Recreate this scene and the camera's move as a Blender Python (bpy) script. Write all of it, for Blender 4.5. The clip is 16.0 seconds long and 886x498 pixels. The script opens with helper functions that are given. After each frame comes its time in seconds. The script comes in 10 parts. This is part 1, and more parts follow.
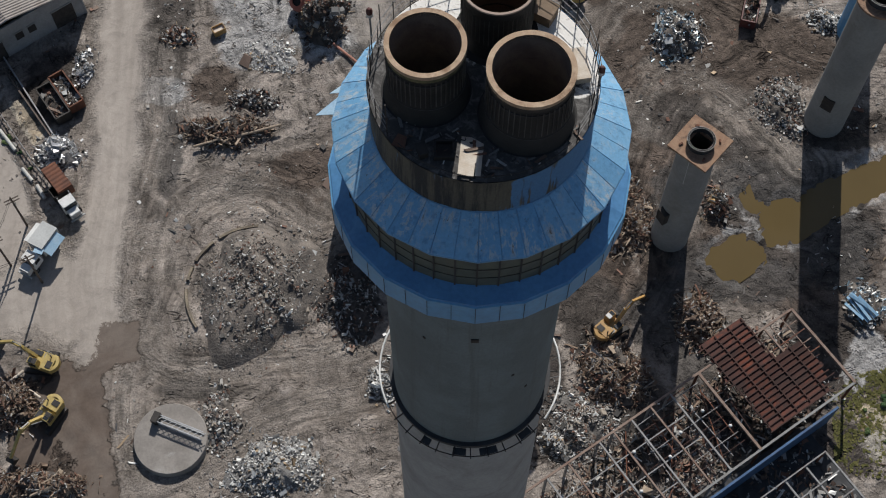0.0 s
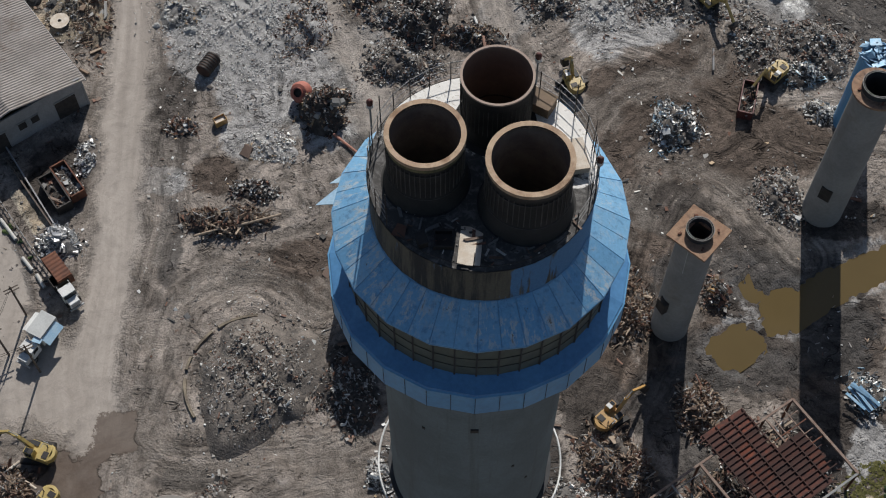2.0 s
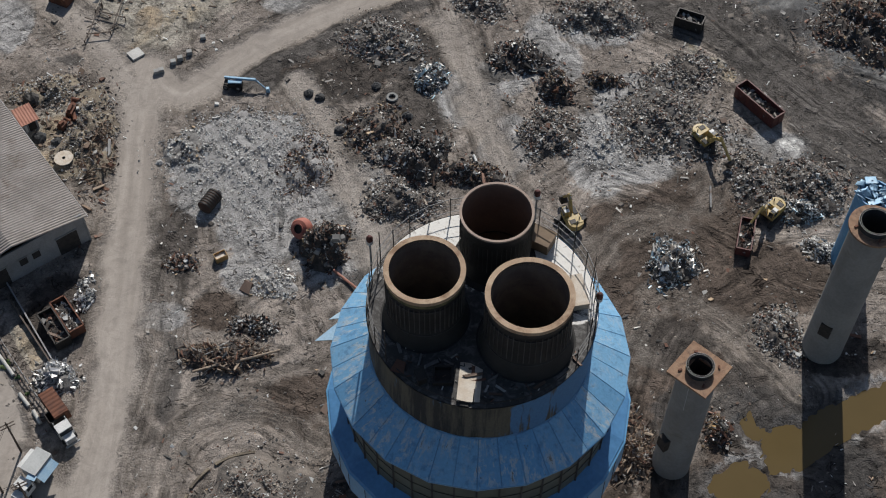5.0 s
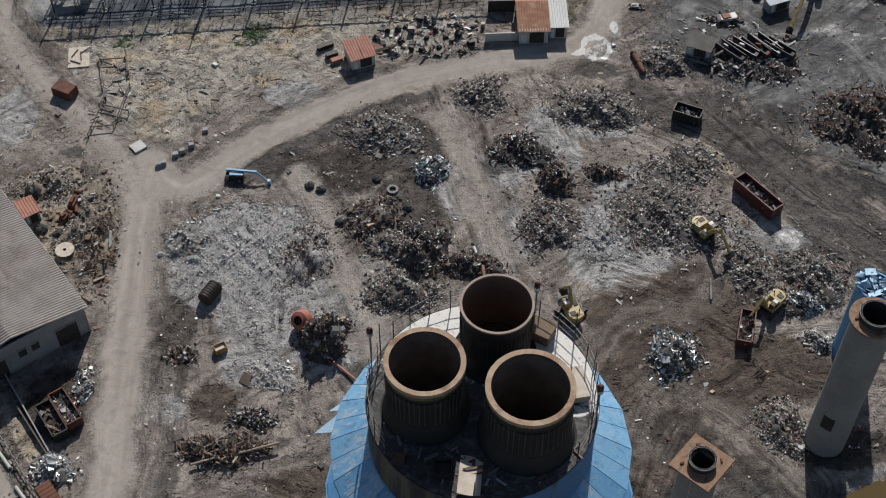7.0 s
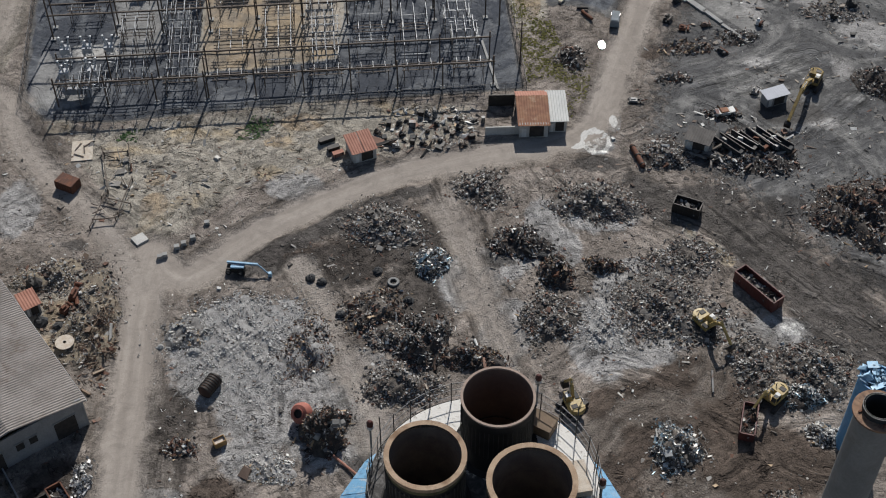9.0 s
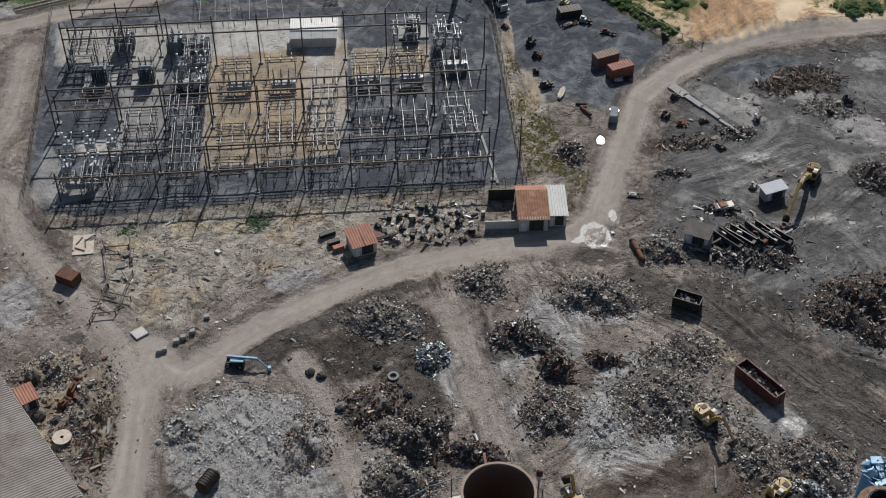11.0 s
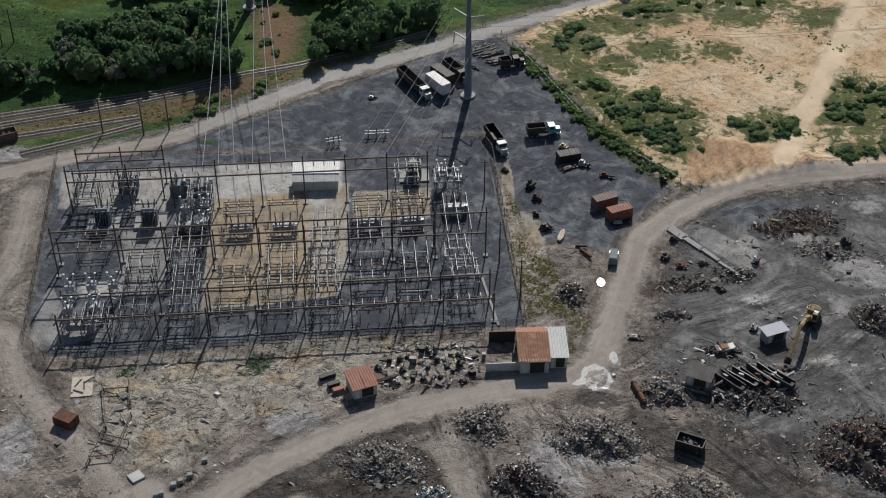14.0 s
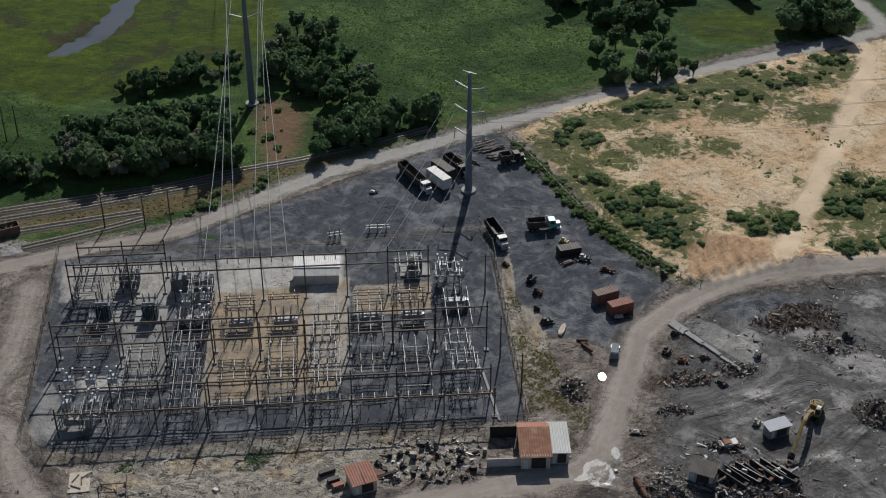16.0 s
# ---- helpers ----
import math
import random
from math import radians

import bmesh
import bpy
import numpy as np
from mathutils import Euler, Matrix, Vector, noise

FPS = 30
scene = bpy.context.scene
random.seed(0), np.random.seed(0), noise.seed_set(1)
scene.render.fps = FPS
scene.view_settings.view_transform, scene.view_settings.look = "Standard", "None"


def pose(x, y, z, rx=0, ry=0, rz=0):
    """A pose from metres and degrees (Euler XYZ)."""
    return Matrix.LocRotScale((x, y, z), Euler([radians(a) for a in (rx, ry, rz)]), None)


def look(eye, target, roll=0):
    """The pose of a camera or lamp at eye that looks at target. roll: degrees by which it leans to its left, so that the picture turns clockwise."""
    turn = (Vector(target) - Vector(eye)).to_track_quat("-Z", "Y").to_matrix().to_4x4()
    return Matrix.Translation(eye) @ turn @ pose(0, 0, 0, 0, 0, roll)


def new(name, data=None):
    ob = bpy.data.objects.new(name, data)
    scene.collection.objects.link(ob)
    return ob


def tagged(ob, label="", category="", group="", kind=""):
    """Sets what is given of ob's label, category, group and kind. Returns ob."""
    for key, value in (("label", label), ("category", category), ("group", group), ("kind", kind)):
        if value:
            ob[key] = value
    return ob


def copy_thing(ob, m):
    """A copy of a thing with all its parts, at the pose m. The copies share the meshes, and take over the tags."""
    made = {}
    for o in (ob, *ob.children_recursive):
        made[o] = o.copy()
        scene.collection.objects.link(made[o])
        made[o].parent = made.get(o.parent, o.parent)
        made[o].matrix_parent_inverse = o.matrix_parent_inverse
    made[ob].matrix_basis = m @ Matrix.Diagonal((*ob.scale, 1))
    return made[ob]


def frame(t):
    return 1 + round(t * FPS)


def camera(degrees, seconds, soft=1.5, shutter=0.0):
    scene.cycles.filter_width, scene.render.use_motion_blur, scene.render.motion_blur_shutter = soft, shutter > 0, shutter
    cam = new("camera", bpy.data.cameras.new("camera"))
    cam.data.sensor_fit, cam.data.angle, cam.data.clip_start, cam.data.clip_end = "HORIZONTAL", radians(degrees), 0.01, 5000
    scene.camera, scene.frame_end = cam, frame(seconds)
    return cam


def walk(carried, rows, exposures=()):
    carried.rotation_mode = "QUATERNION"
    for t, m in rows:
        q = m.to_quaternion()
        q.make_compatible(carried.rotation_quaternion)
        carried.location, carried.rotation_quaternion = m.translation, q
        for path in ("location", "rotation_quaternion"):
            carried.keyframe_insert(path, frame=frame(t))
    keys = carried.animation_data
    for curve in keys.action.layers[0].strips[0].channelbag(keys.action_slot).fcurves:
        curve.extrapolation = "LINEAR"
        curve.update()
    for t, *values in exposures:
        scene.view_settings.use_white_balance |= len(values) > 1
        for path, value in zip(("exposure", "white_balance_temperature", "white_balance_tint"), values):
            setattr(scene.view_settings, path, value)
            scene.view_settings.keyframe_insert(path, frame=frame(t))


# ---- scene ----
# camera: a drone that hovers and tilts its lens up
cam = camera(35.97, 16.0, soft=1.1)
EYE = (0.0, 0.0, 180.0)
# seconds, yaw, pitch, roll in degrees
TILTS = [
    (0.0, 0.04, -64.40, -0.15), (0.5, 0.02, -63.45, -0.15), (1.0, 0.0, -62.51, -0.13), (1.5, -0.02, -61.58, -0.10),
    (2.0, -0.02, -60.65, -0.08), (2.5, -0.03, -59.71, -0.06), (3.0, -0.05, -58.76, -0.03), (3.5, -0.07, -57.81, 0.0),
    (4.0, -0.07, -56.86, 0.03), (6.5, -0.06, -52.06, 0.05), (7.0, -0.05, -51.10, 0.05), (7.5, -0.04, -50.14, 0.04),
    (8.0, -0.03, -49.17, 0.02), (8.5, -0.01, -48.20, 0.02), (9.0, 0.0, -47.22, 0.01), (11.5, 0.01, -42.28, 0.02),
    (12.0, 0.02, -41.28, 0.02), (12.5, 0.03, -40.30, 0.03), (13.0, 0.03, -39.31, 0.03), (13.5, 0.04, -38.32, 0.03),
    (14.0, 0.04, -37.33, 0.03), (14.5, 0.04, -36.34, 0.04), (15.0, 0.05, -35.35, 0.04), (15.5, 0.07, -34.37, 0.04),
    (16.0, 0.08, -33.38, 0.03),
]
EXPOSURE = -0.03
walk(cam, [(t, pose(*EYE, 0, 0, yaw) @ pose(0, 0, 0, 90 + pitch) @ pose(0, 0, 0, 0, 0, roll)) for t, yaw, pitch, roll in TILTS],
     exposures=[(0.0, EXPOSURE), (4.0, EXPOSURE - 0.05), (7.0, EXPOSURE - 0.11), (12.5, EXPOSURE - 0.18), (13.5, EXPOSURE - 0.24), (14.5, EXPOSURE - 0.3), (16.0, EXPOSURE - 0.44)])

# daylight: one sun ahead and slightly to the right, under a clear sky
SUN_HEIGHT, SUN_TURN = radians(38.4), radians(8.2)
world = bpy.data.worlds.new("daylight")
scene.world = world
world.use_nodes = True
sky = world.node_tree.nodes.new("ShaderNodeTexSky")
sky.sky_type, sky.sun_disc = "NISHITA", False
sky.sun_elevation, sky.sun_rotation = SUN_HEIGHT, SUN_TURN
backing = world.node_tree.nodes["Background"]
backing.inputs["Strength"].default_value = 0.066
world.node_tree.links.new(sky.outputs["Color"], backing.inputs["Color"])
sun = new("sun", bpy.data.lights.new("sun", "SUN"))
sun.data.energy, sun.data.angle, sun.data.color = 4.65, radians(0.53), (1.0, 0.965, 0.915)
sun.matrix_world = look((0, 0, 0), (-math.sin(SUN_TURN) * math.cos(SUN_HEIGHT), -math.cos(SUN_TURN) * math.cos(SUN_HEIGHT), -math.sin(SUN_HEIGHT)))


# ---- building helpers ----
class Shape:
    """Collects the faces of one mesh."""

    def __init__(self):
        self.v, self.f = [], []

    def add(self, verts, faces):
        n = len(self.v)
        self.v += [tuple(p) for p in verts]
        self.f += [tuple(n + i for i in f) for f in faces]
        return self

    def box(self, x, y, z, sx, sy, sz, rz=0.0, rx=0.0, ry=0.0, taper=1.0):
        """A box by its middle and size; taper narrows its top."""
        m = pose(x, y, z, rx, ry, rz)
        pts = []
        for k in (-1, 1):
            s = taper if k > 0 else 1.0
            for a, b in ((-1, -1), (1, -1), (1, 1), (-1, 1)):
                pts.append(m @ Vector((a * sx / 2 * s, b * sy / 2 * s, k * sz / 2)))
        return self.add(pts, [(3, 2, 1, 0), (4, 5, 6, 7), (0, 1, 5, 4), (1, 2, 6, 5), (2, 3, 7, 6), (3, 0, 4, 7)])

    def bar(self, p, q, w, h=None):
        """A square bar from p to q."""
        p, q = Vector(p), Vector(q)
        m = (q - p).to_track_quat("X", "Z").to_matrix().to_4x4()
        m.translation = (p + q) / 2
        sx, sy, sz = (q - p).length, w, h or w
        pts = [m @ Vector((a * sx / 2, b * sy / 2, k * sz / 2)) for k in (-1, 1) for a, b in ((-1, -1), (1, -1), (1, 1), (-1, 1))]
        return self.add(pts, [(3, 2, 1, 0), (4, 5, 6, 7), (0, 1, 5, 4), (1, 2, 6, 5), (2, 3, 7, 6), (3, 0, 4, 7)])

    def tube(self, p, q, r, r2=None, n=8):
        p, q = Vector(p), Vector(q)
        r2 = r if r2 is None else r2
        m = (q - p).to_track_quat("Z", "Y").to_matrix()
        ring = [m @ Vector((math.cos(2 * math.pi * i / n), math.sin(2 * math.pi * i / n), 0)) for i in range(n)]
        pts = [p + c * r for c in ring] + [q + c * r2 for c in ring]
        faces = [(i, (i + 1) % n, n + (i + 1) % n, n + i) for i in range(n)]
        return self.add(pts, faces + [tuple(range(n))[::-1], tuple(range(n, 2 * n))])

    def chain(self, pts, r, n=6):
        """One bent tube through the points."""
        pts = [Vector(p) for p in pts]
        rings = []
        for i, p in enumerate(pts):
            d = pts[min(i + 1, len(pts) - 1)] - pts[max(i - 1, 0)]
            m = d.to_track_quat("Z", "Y").to_matrix()
            rings += [p + m @ Vector((r * math.cos(2 * math.pi * k / n), r * math.sin(2 * math.pi * k / n), 0)) for k in range(n)]
        faces = [(i * n + k, i * n + (k + 1) % n, (i + 1) * n + (k + 1) % n, (i + 1) * n + k) for i in range(len(pts) - 1) for k in range(n)]
        return self.add(rings, faces)

    def lathe(self, profile, n=48, x=0.0, y=0.0, a0=0.0, arc=360.0, closed=False):
        """A profile of (radius, height) turned round the upright through x, y."""
        full = arc >= 360
        cols = n if full else n + 1
        pts = []
        for i in range(cols):
            a = radians(a0 + arc * i / n)
            pts += [(x + r * math.cos(a), y + r * math.sin(a), z) for r, z in profile]
        k, faces = len(profile), []
        for i in range(n):
            j = (i + 1) % cols
            for s in range(k if closed else k - 1):
                t = (s + 1) % k
                faces.append((i * k + s, j * k + s, j * k + t, i * k + t))
        return self.add(pts, faces)

    def prism(self, outline, z0, z1):
        n = len(outline)
        pts = [(x, y, z0) for x, y in outline] + [(x, y, z1) for x, y in outline]
        return self.add(pts, [tuple(range(n))[::-1], tuple(range(n, 2 * n))] + [(i, (i + 1) % n, n + (i + 1) % n, n + i) for i in range(n)])

    def mesh(self, name, material, smooth=False):
        me = bpy.data.meshes.new(name)
        me.from_pydata(self.v, [], self.f)
        me.materials.append(material)
        if smooth:
            me.polygons.foreach_set("use_smooth", [True] * len(me.polygons))
            me.set_sharp_from_angle(angle=radians(35))
        me.update()
        return me

    def put(self, name, material, parent=None, label="", smooth=False):
        ob = new(name, self.mesh(name, material, smooth))
        if parent:
            ob.parent = parent
        if label:
            tagged(ob, label)
        return ob


def thing(name, x, y, z=0.0, rz=0.0, label="", category="", group="", kind=""):
    """An empty at a thing's base, for its parts."""
    ob = new(name)
    ob.matrix_world = pose(x, y, z, 0, 0, rz)
    return tagged(ob, label, category, group, kind)


def fast_mesh(name, verts, quads, material, smooth=False):
    """A mesh of four-sided faces from arrays."""
    verts, quads = np.asarray(verts, np.float32), np.asarray(quads, np.int32)
    me = bpy.data.meshes.new(name)
    me.vertices.add(len(verts))
    me.vertices.foreach_set("co", verts.ravel())
    me.loops.add(quads.size)
    me.loops.foreach_set("vertex_index", quads.ravel())
    me.polygons.add(len(quads))
    me.polygons.foreach_set("loop_start", np.arange(0, quads.size, 4, dtype=np.int32))
    me.polygons.foreach_set("use_smooth", np.full(len(quads), smooth))
    me.materials.append(material)
    me.update(calc_edges=True)
    return me


CUBE = np.array([(a, b, c) for c in (-.5, .5) for a, b in ((-.5, -.5), (.5, -.5), (.5, .5), (-.5, .5))])
CUBE_FACES = np.array([(3, 2, 1, 0), (4, 5, 6, 7), (0, 1, 5, 4), (1, 2, 6, 5), (2, 3, 7, 6), (3, 0, 4, 7)])


def turns(a, b, c):
    """Rotation matrices from three arrays of angles about x, y and z."""
    ca, sa, cb, sb, cc, sc = np.cos(a), np.sin(a), np.cos(b), np.sin(b), np.cos(c), np.sin(c)
    o, i = np.zeros_like(ca), np.ones_like(ca)
    rx = np.stack([i, o, o, o, ca, -sa, o, sa, ca], -1).reshape(-1, 3, 3)
    ry = np.stack([cb, o, sb, o, i, o, -sb, o, cb], -1).reshape(-1, 3, 3)
    rz = np.stack([cc, -sc, o, sc, cc, o, o, o, i], -1).reshape(-1, 3, 3)
    return rz @ ry @ rx


def shards(rng, places, low, high, flat=0.6, upright=0.5, sticks=0.5, plates=0.75):
    """Broken plates, bars and lumps at the places (n x 3), low to high metres long."""
    n = len(places)
    length = low + (high - low) * rng.random(n) ** 1.9
    length = np.where(rng.random(n) < 0.035, length * 2.1, length)
    sort = rng.random(n)
    bar, plate = sort < sticks, sort < sticks + (1 - sticks) * plates
    length = np.where(bar, length * 1.5, length)
    wide = np.where(bar, rng.uniform(0.1, 0.28, n) * (0.42 if sticks > 0.8 else 1.0), np.where(plate, rng.uniform(0.25, 0.8, n), rng.uniform(0.5, 0.9, n)))
    thick = np.where(bar, rng.uniform(0.05, 0.16, n), np.where(plate, rng.uniform(0.02, 0.07, n), rng.uniform(0.3, 0.6, n)))
    size = np.stack([length, np.maximum(length * wide, 0.05), np.clip(length * thick, 0.03, 0.45)], -1)
    pts = CUBE[None] * size[:, None, :]
    pts = pts * (1 + rng.uniform(-0.3, 0.3, (n, 8, 1)))
    bend = rng.uniform(-0.5, 0.5, (n, 1)) * (1 - flat)
    pts[:, :, 2] += bend * np.abs(pts[:, :, 0])
    pts = np.einsum("nij,nkj->nki", turns(rng.normal(0, upright, n), rng.normal(0, upright, n), rng.uniform(0, 6.3, n)), pts)
    pts += np.asarray(places)[:, None, :]
    faces = CUBE_FACES[None, 1:] + 8 * np.arange(n)[:, None, None]
    return pts.reshape(-1, 3), faces.reshape(-1, 4)


def crumple(x, y, s=1.0, seed=0.0):
    """Rough heights for arrays of places."""
    return (np.sin(x * 1.3 * s + seed) * np.cos(y * 1.7 * s + 2 * seed) + 0.6 * np.sin(x * 3.1 * s + y * 2.3 * s + seed) + 0.35 * np.cos(x * 6.7 * s - y * 5.9 * s + 3 * seed)) / 1.95


# ---- materials ----
class Nodes:
    """Short ways to wire a material."""

    def __init__(self, name):
        self.m = bpy.data.materials.new(name)
        self.m.use_nodes = True
        self.t = self.m.node_tree
        self.out = self.t.nodes["Principled BSDF"]

    def node(self, kind, **sockets):
        n = self.t.nodes.new(kind)
        for k, v in sockets.items():
            self.plug(n.inputs[k.replace("_", " ")], v)
        return n

    def plug(self, socket, v):
        if isinstance(v, bpy.types.NodeSocket):
            self.t.links.new(v, socket)
        elif isinstance(v, tuple) and len(v) == 3 and socket.type == "RGBA":
            socket.default_value = (*v, 1)
        else:
            socket.default_value = v

    def where(self, stretch=(1, 1, 1), local=False):
        """World place, or the mesh's own, in metres."""
        v = self.t.nodes.new("ShaderNodeTexCoord").outputs["Object"] if local else self.t.nodes.new("ShaderNodeNewGeometry").outputs["Position"]
        if stretch == (1, 1, 1):
            return v
        m = self.node("ShaderNodeMapping", Vector=v)
        m.inputs["Scale"].default_value = stretch
        return m.outputs["Vector"]

    def noise(self, vec, scale, detail=4.0, rough=0.55, warp=0.0):
        return self.node("ShaderNodeTexNoise", Vector=vec, Scale=scale, Detail=detail, Roughness=rough, Distortion=warp).outputs["Fac"]

    def cells(self, vec, scale, out="Color", feature="F1"):
        n = self.node("ShaderNodeTexVoronoi", Vector=vec, Scale=scale)
        n.feature = feature
        return n.outputs[out]

    def ramp(self, fac, *stops):
        n = self.node("ShaderNodeValToRGB", Fac=fac)
        e = n.color_ramp.elements
        while len(e) < len(stops):
            e.new(0.5)
        for el, (p, c) in zip(e, stops):
            el.position, el.color = p, (*c, 1) if isinstance(c, tuple) else (c, c, c, 1)
        return n.outputs["Color"]

    def step(self, v, low, high):
        n = self.node("ShaderNodeMapRange", Value=v)
        n.interpolation_type = "SMOOTHSTEP"
        n.inputs["From Min"].default_value, n.inputs["From Max"].default_value = low, high
        return n.outputs["Result"]

    def mix(self, fac, a, b, blend="MIX"):
        n = self.t.nodes.new("ShaderNodeMix")
        n.data_type, n.blend_type = "RGBA", blend
        self.plug(n.inputs[0], fac), self.plug(n.inputs[6], a), self.plug(n.inputs[7], b)
        return n.outputs[2]

    def math(self, op, a, b=0.0, c=0.0):
        n = self.t.nodes.new("ShaderNodeMath")
        n.operation = op
        for s, v in zip(n.inputs, (a, b, c)):
            self.plug(s, v)
        return n.outputs[0]

    def bump(self, height, depth, strength=1.0):
        n = self.node("ShaderNodeBump", Height=height, Distance=depth, Strength=strength)
        self.plug(self.out.inputs["Normal"], n.outputs["Normal"])

    def done(self, color, rough=0.8, metal=0.0, **more):
        for k, v in dict(Base_Color=color, Roughness=rough, Metallic=metal, **more).items():
            self.plug(self.out.inputs[k.replace("_", " ")], v)
        return self.m


def surface(name, color, other=None, scale=1.0, rough=0.75, metal=0.0, stain=None, amount=0.35, relief=0.01, each=0.0, local=False):
    """A worn surface: two scales of variation, stains, and some relief."""
    n = Nodes(name)
    p = n.where(local=local)
    other = other or tuple(c * 0.7 for c in color)
    c = n.mix(n.step(n.noise(p, scale, 5), 0.3, 0.7), color, other)
    fine = n.noise(p, scale * 9, 3)
    c = n.mix(0.35, c, n.ramp(fine, (0.25, 0.35), (0.75, 1.0)), "MULTIPLY")
    if stain:
        c = n.mix(n.step(n.noise(p, scale * 0.6, 6, 0.7, 0.6), 1 - amount - 0.12, 1 - amount + 0.12), c, stain)
    if each:
        r = n.t.nodes.new("ShaderNodeObjectInfo").outputs["Random"]
        c = n.mix(each, c, n.ramp(r, (0.0, 0.45), (1.0, 1.35)), "MULTIPLY")
    n.bump(fine, relief)
    return n.done(c, n.math("ADD", n.math("MULTIPLY", fine, 0.2), rough - 0.1), metal)


def scrap(name, *stops, metal=0.3, rough=0.6):
    """Mixed broken pieces, each of one colour out of the stops."""
    n = Nodes(name)
    r = n.t.nodes.new("ShaderNodeNewGeometry").outputs["Random Per Island"]
    node = n.node("ShaderNodeValToRGB", Fac=r)
    node.color_ramp.interpolation = "CONSTANT"
    e = node.color_ramp.elements
    while len(e) < len(stops):
        e.new(0.5)
    for el, (p, c) in zip(e, stops):
        el.position, el.color = p, (*c, 1)
    p = n.where()
    c = n.mix(n.math("MULTIPLY", n.step(n.noise(p, 2.5, 5, 0.7), 0.55, 0.8), 0.4), node.outputs["Color"], (0.14, 0.105, 0.08))
    c = n.mix(0.5, c, n.ramp(n.noise(p, 11, 3), (0.3, 0.55), (0.7, 1.1)), "MULTIPLY")
    return n.done(c, rough, metal)


WHITE, PALE, GREY, DARK, RUST, BROWN, TAN = (0.62, 0.62, 0.6), (0.38, 0.37, 0.35), (0.18, 0.175, 0.17), (0.04, 0.038, 0.036), (0.15, 0.075, 0.05), (0.125, 0.085, 0.065), (0.3, 0.22, 0.14)
scrap_grey = scrap("scrap_grey", (0.0, DARK), (0.2, (0.165, 0.152, 0.138)), (0.42, (0.31, 0.292, 0.268)), (0.62, BROWN), (0.74, (0.32, 0.275, 0.225)), (0.85, WHITE), (0.94, RUST), metal=0.0, rough=0.75)
scrap_pale = scrap("scrap_pale", (0.0, GREY), (0.25, PALE), (0.6, WHITE), (0.85, TAN), (0.93, DARK))
scrap_ash = scrap("scrap_ash", (0.0, GREY), (0.12, (0.46, 0.455, 0.44)), (0.5, (0.62, 0.61, 0.59)), (0.82, PALE), (0.95, BROWN), metal=0.0, rough=0.9)
scrap_silver = scrap("scrap_silver", (0.0, GREY), (0.12, PALE), (0.35, (0.6, 0.6, 0.6)), (0.88, WHITE), (0.96, DARK), metal=0.5, rough=0.4)
scrap_rust = scrap("scrap_rust", (0.0, DARK), (0.2, BROWN), (0.46, RUST), (0.66, GREY), (0.78, TAN), (0.87, PALE), (0.96, WHITE))
scrap_dark = scrap("scrap_dark", (0.0, DARK), (0.32, BROWN), (0.52, GREY), (0.68, RUST), (0.78, PALE), (0.92, WHITE))
scrap_blue = scrap("scrap_blue", (0.0, GREY), (0.2, PALE), (0.45, (0.3, 0.42, 0.5)), (0.65, WHITE), (0.85, DARK), metal=0.5, rough=0.45)
scrap_wood = scrap("scrap_wood", (0.0, (0.2, 0.14, 0.1)), (0.35, (0.33, 0.26, 0.195)), (0.6, (0.075, 0.05, 0.038)), (0.75, RUST), (0.88, PALE), metal=0.0, rough=0.85)

heap_dirt = surface("heap_dirt", (0.18, 0.157, 0.138), (0.06, 0.052, 0.046), 0.8, 0.95, relief=0.12)
heap_grey = surface("heap_grey", (0.2, 0.185, 0.17), (0.08, 0.074, 0.07), 0.4, 0.95, relief=0.15)
heap_soil = surface("heap_soil", (0.22, 0.19, 0.165), (0.1, 0.087, 0.077), 0.4, 0.95, stain=(0.03, 0.028, 0.027), amount=0.4, relief=0.15)
heap_tan = surface("heap_tan", (0.31, 0.26, 0.19), (0.14, 0.115, 0.09), 0.5, 0.95, relief=0.14)
heap_dark = surface("heap_dark", (0.1, 0.086, 0.076), (0.036, 0.031, 0.029), 0.9, 0.95, relief=0.16)
heap_pale = surface("heap_pale", (0.26, 0.25, 0.24), (0.13, 0.125, 0.12), 0.7, 0.95, relief=0.1)
heap_ash = surface("heap_ash", (0.42, 0.41, 0.4), (0.23, 0.222, 0.214), 0.8, 0.95, relief=0.12)
blue_paint = surface("blue_paint", (0.2, 0.4, 0.6), (0.15, 0.32, 0.52), 0.5, 0.5, stain=(0.26, 0.4, 0.54), amount=0.36, relief=0.004)
blue_fascia = surface("blue_fascia", (0.14, 0.36, 0.6), (0.115, 0.31, 0.54), 0.3, 0.5, relief=0.003)
concrete_grey = surface("concrete_grey", (0.3, 0.3, 0.29), (0.24, 0.24, 0.235), 0.25, 0.85, stain=(0.19, 0.18, 0.165), amount=0.38, relief=0.01)
concrete_pale = surface("concrete_pale", (0.4, 0.4, 0.39), (0.32, 0.32, 0.31), 0.3, 0.85, stain=(0.24, 0.23, 0.22), amount=0.38, relief=0.01)
soot_steel = surface("soot_steel", (0.05, 0.052, 0.055), (0.028, 0.028, 0.03), 0.9, 0.75, relief=0.01)
flue_lining = surface("flue_lining", (0.2, 0.165, 0.135), (0.13, 0.105, 0.09), 0.8, 0.9, stain=(0.08, 0.068, 0.06), amount=0.4, relief=0.02)
flue_steel = surface("flue_steel", (0.42, 0.32, 0.26), (0.32, 0.24, 0.195), 0.5, 0.8, relief=0.01)
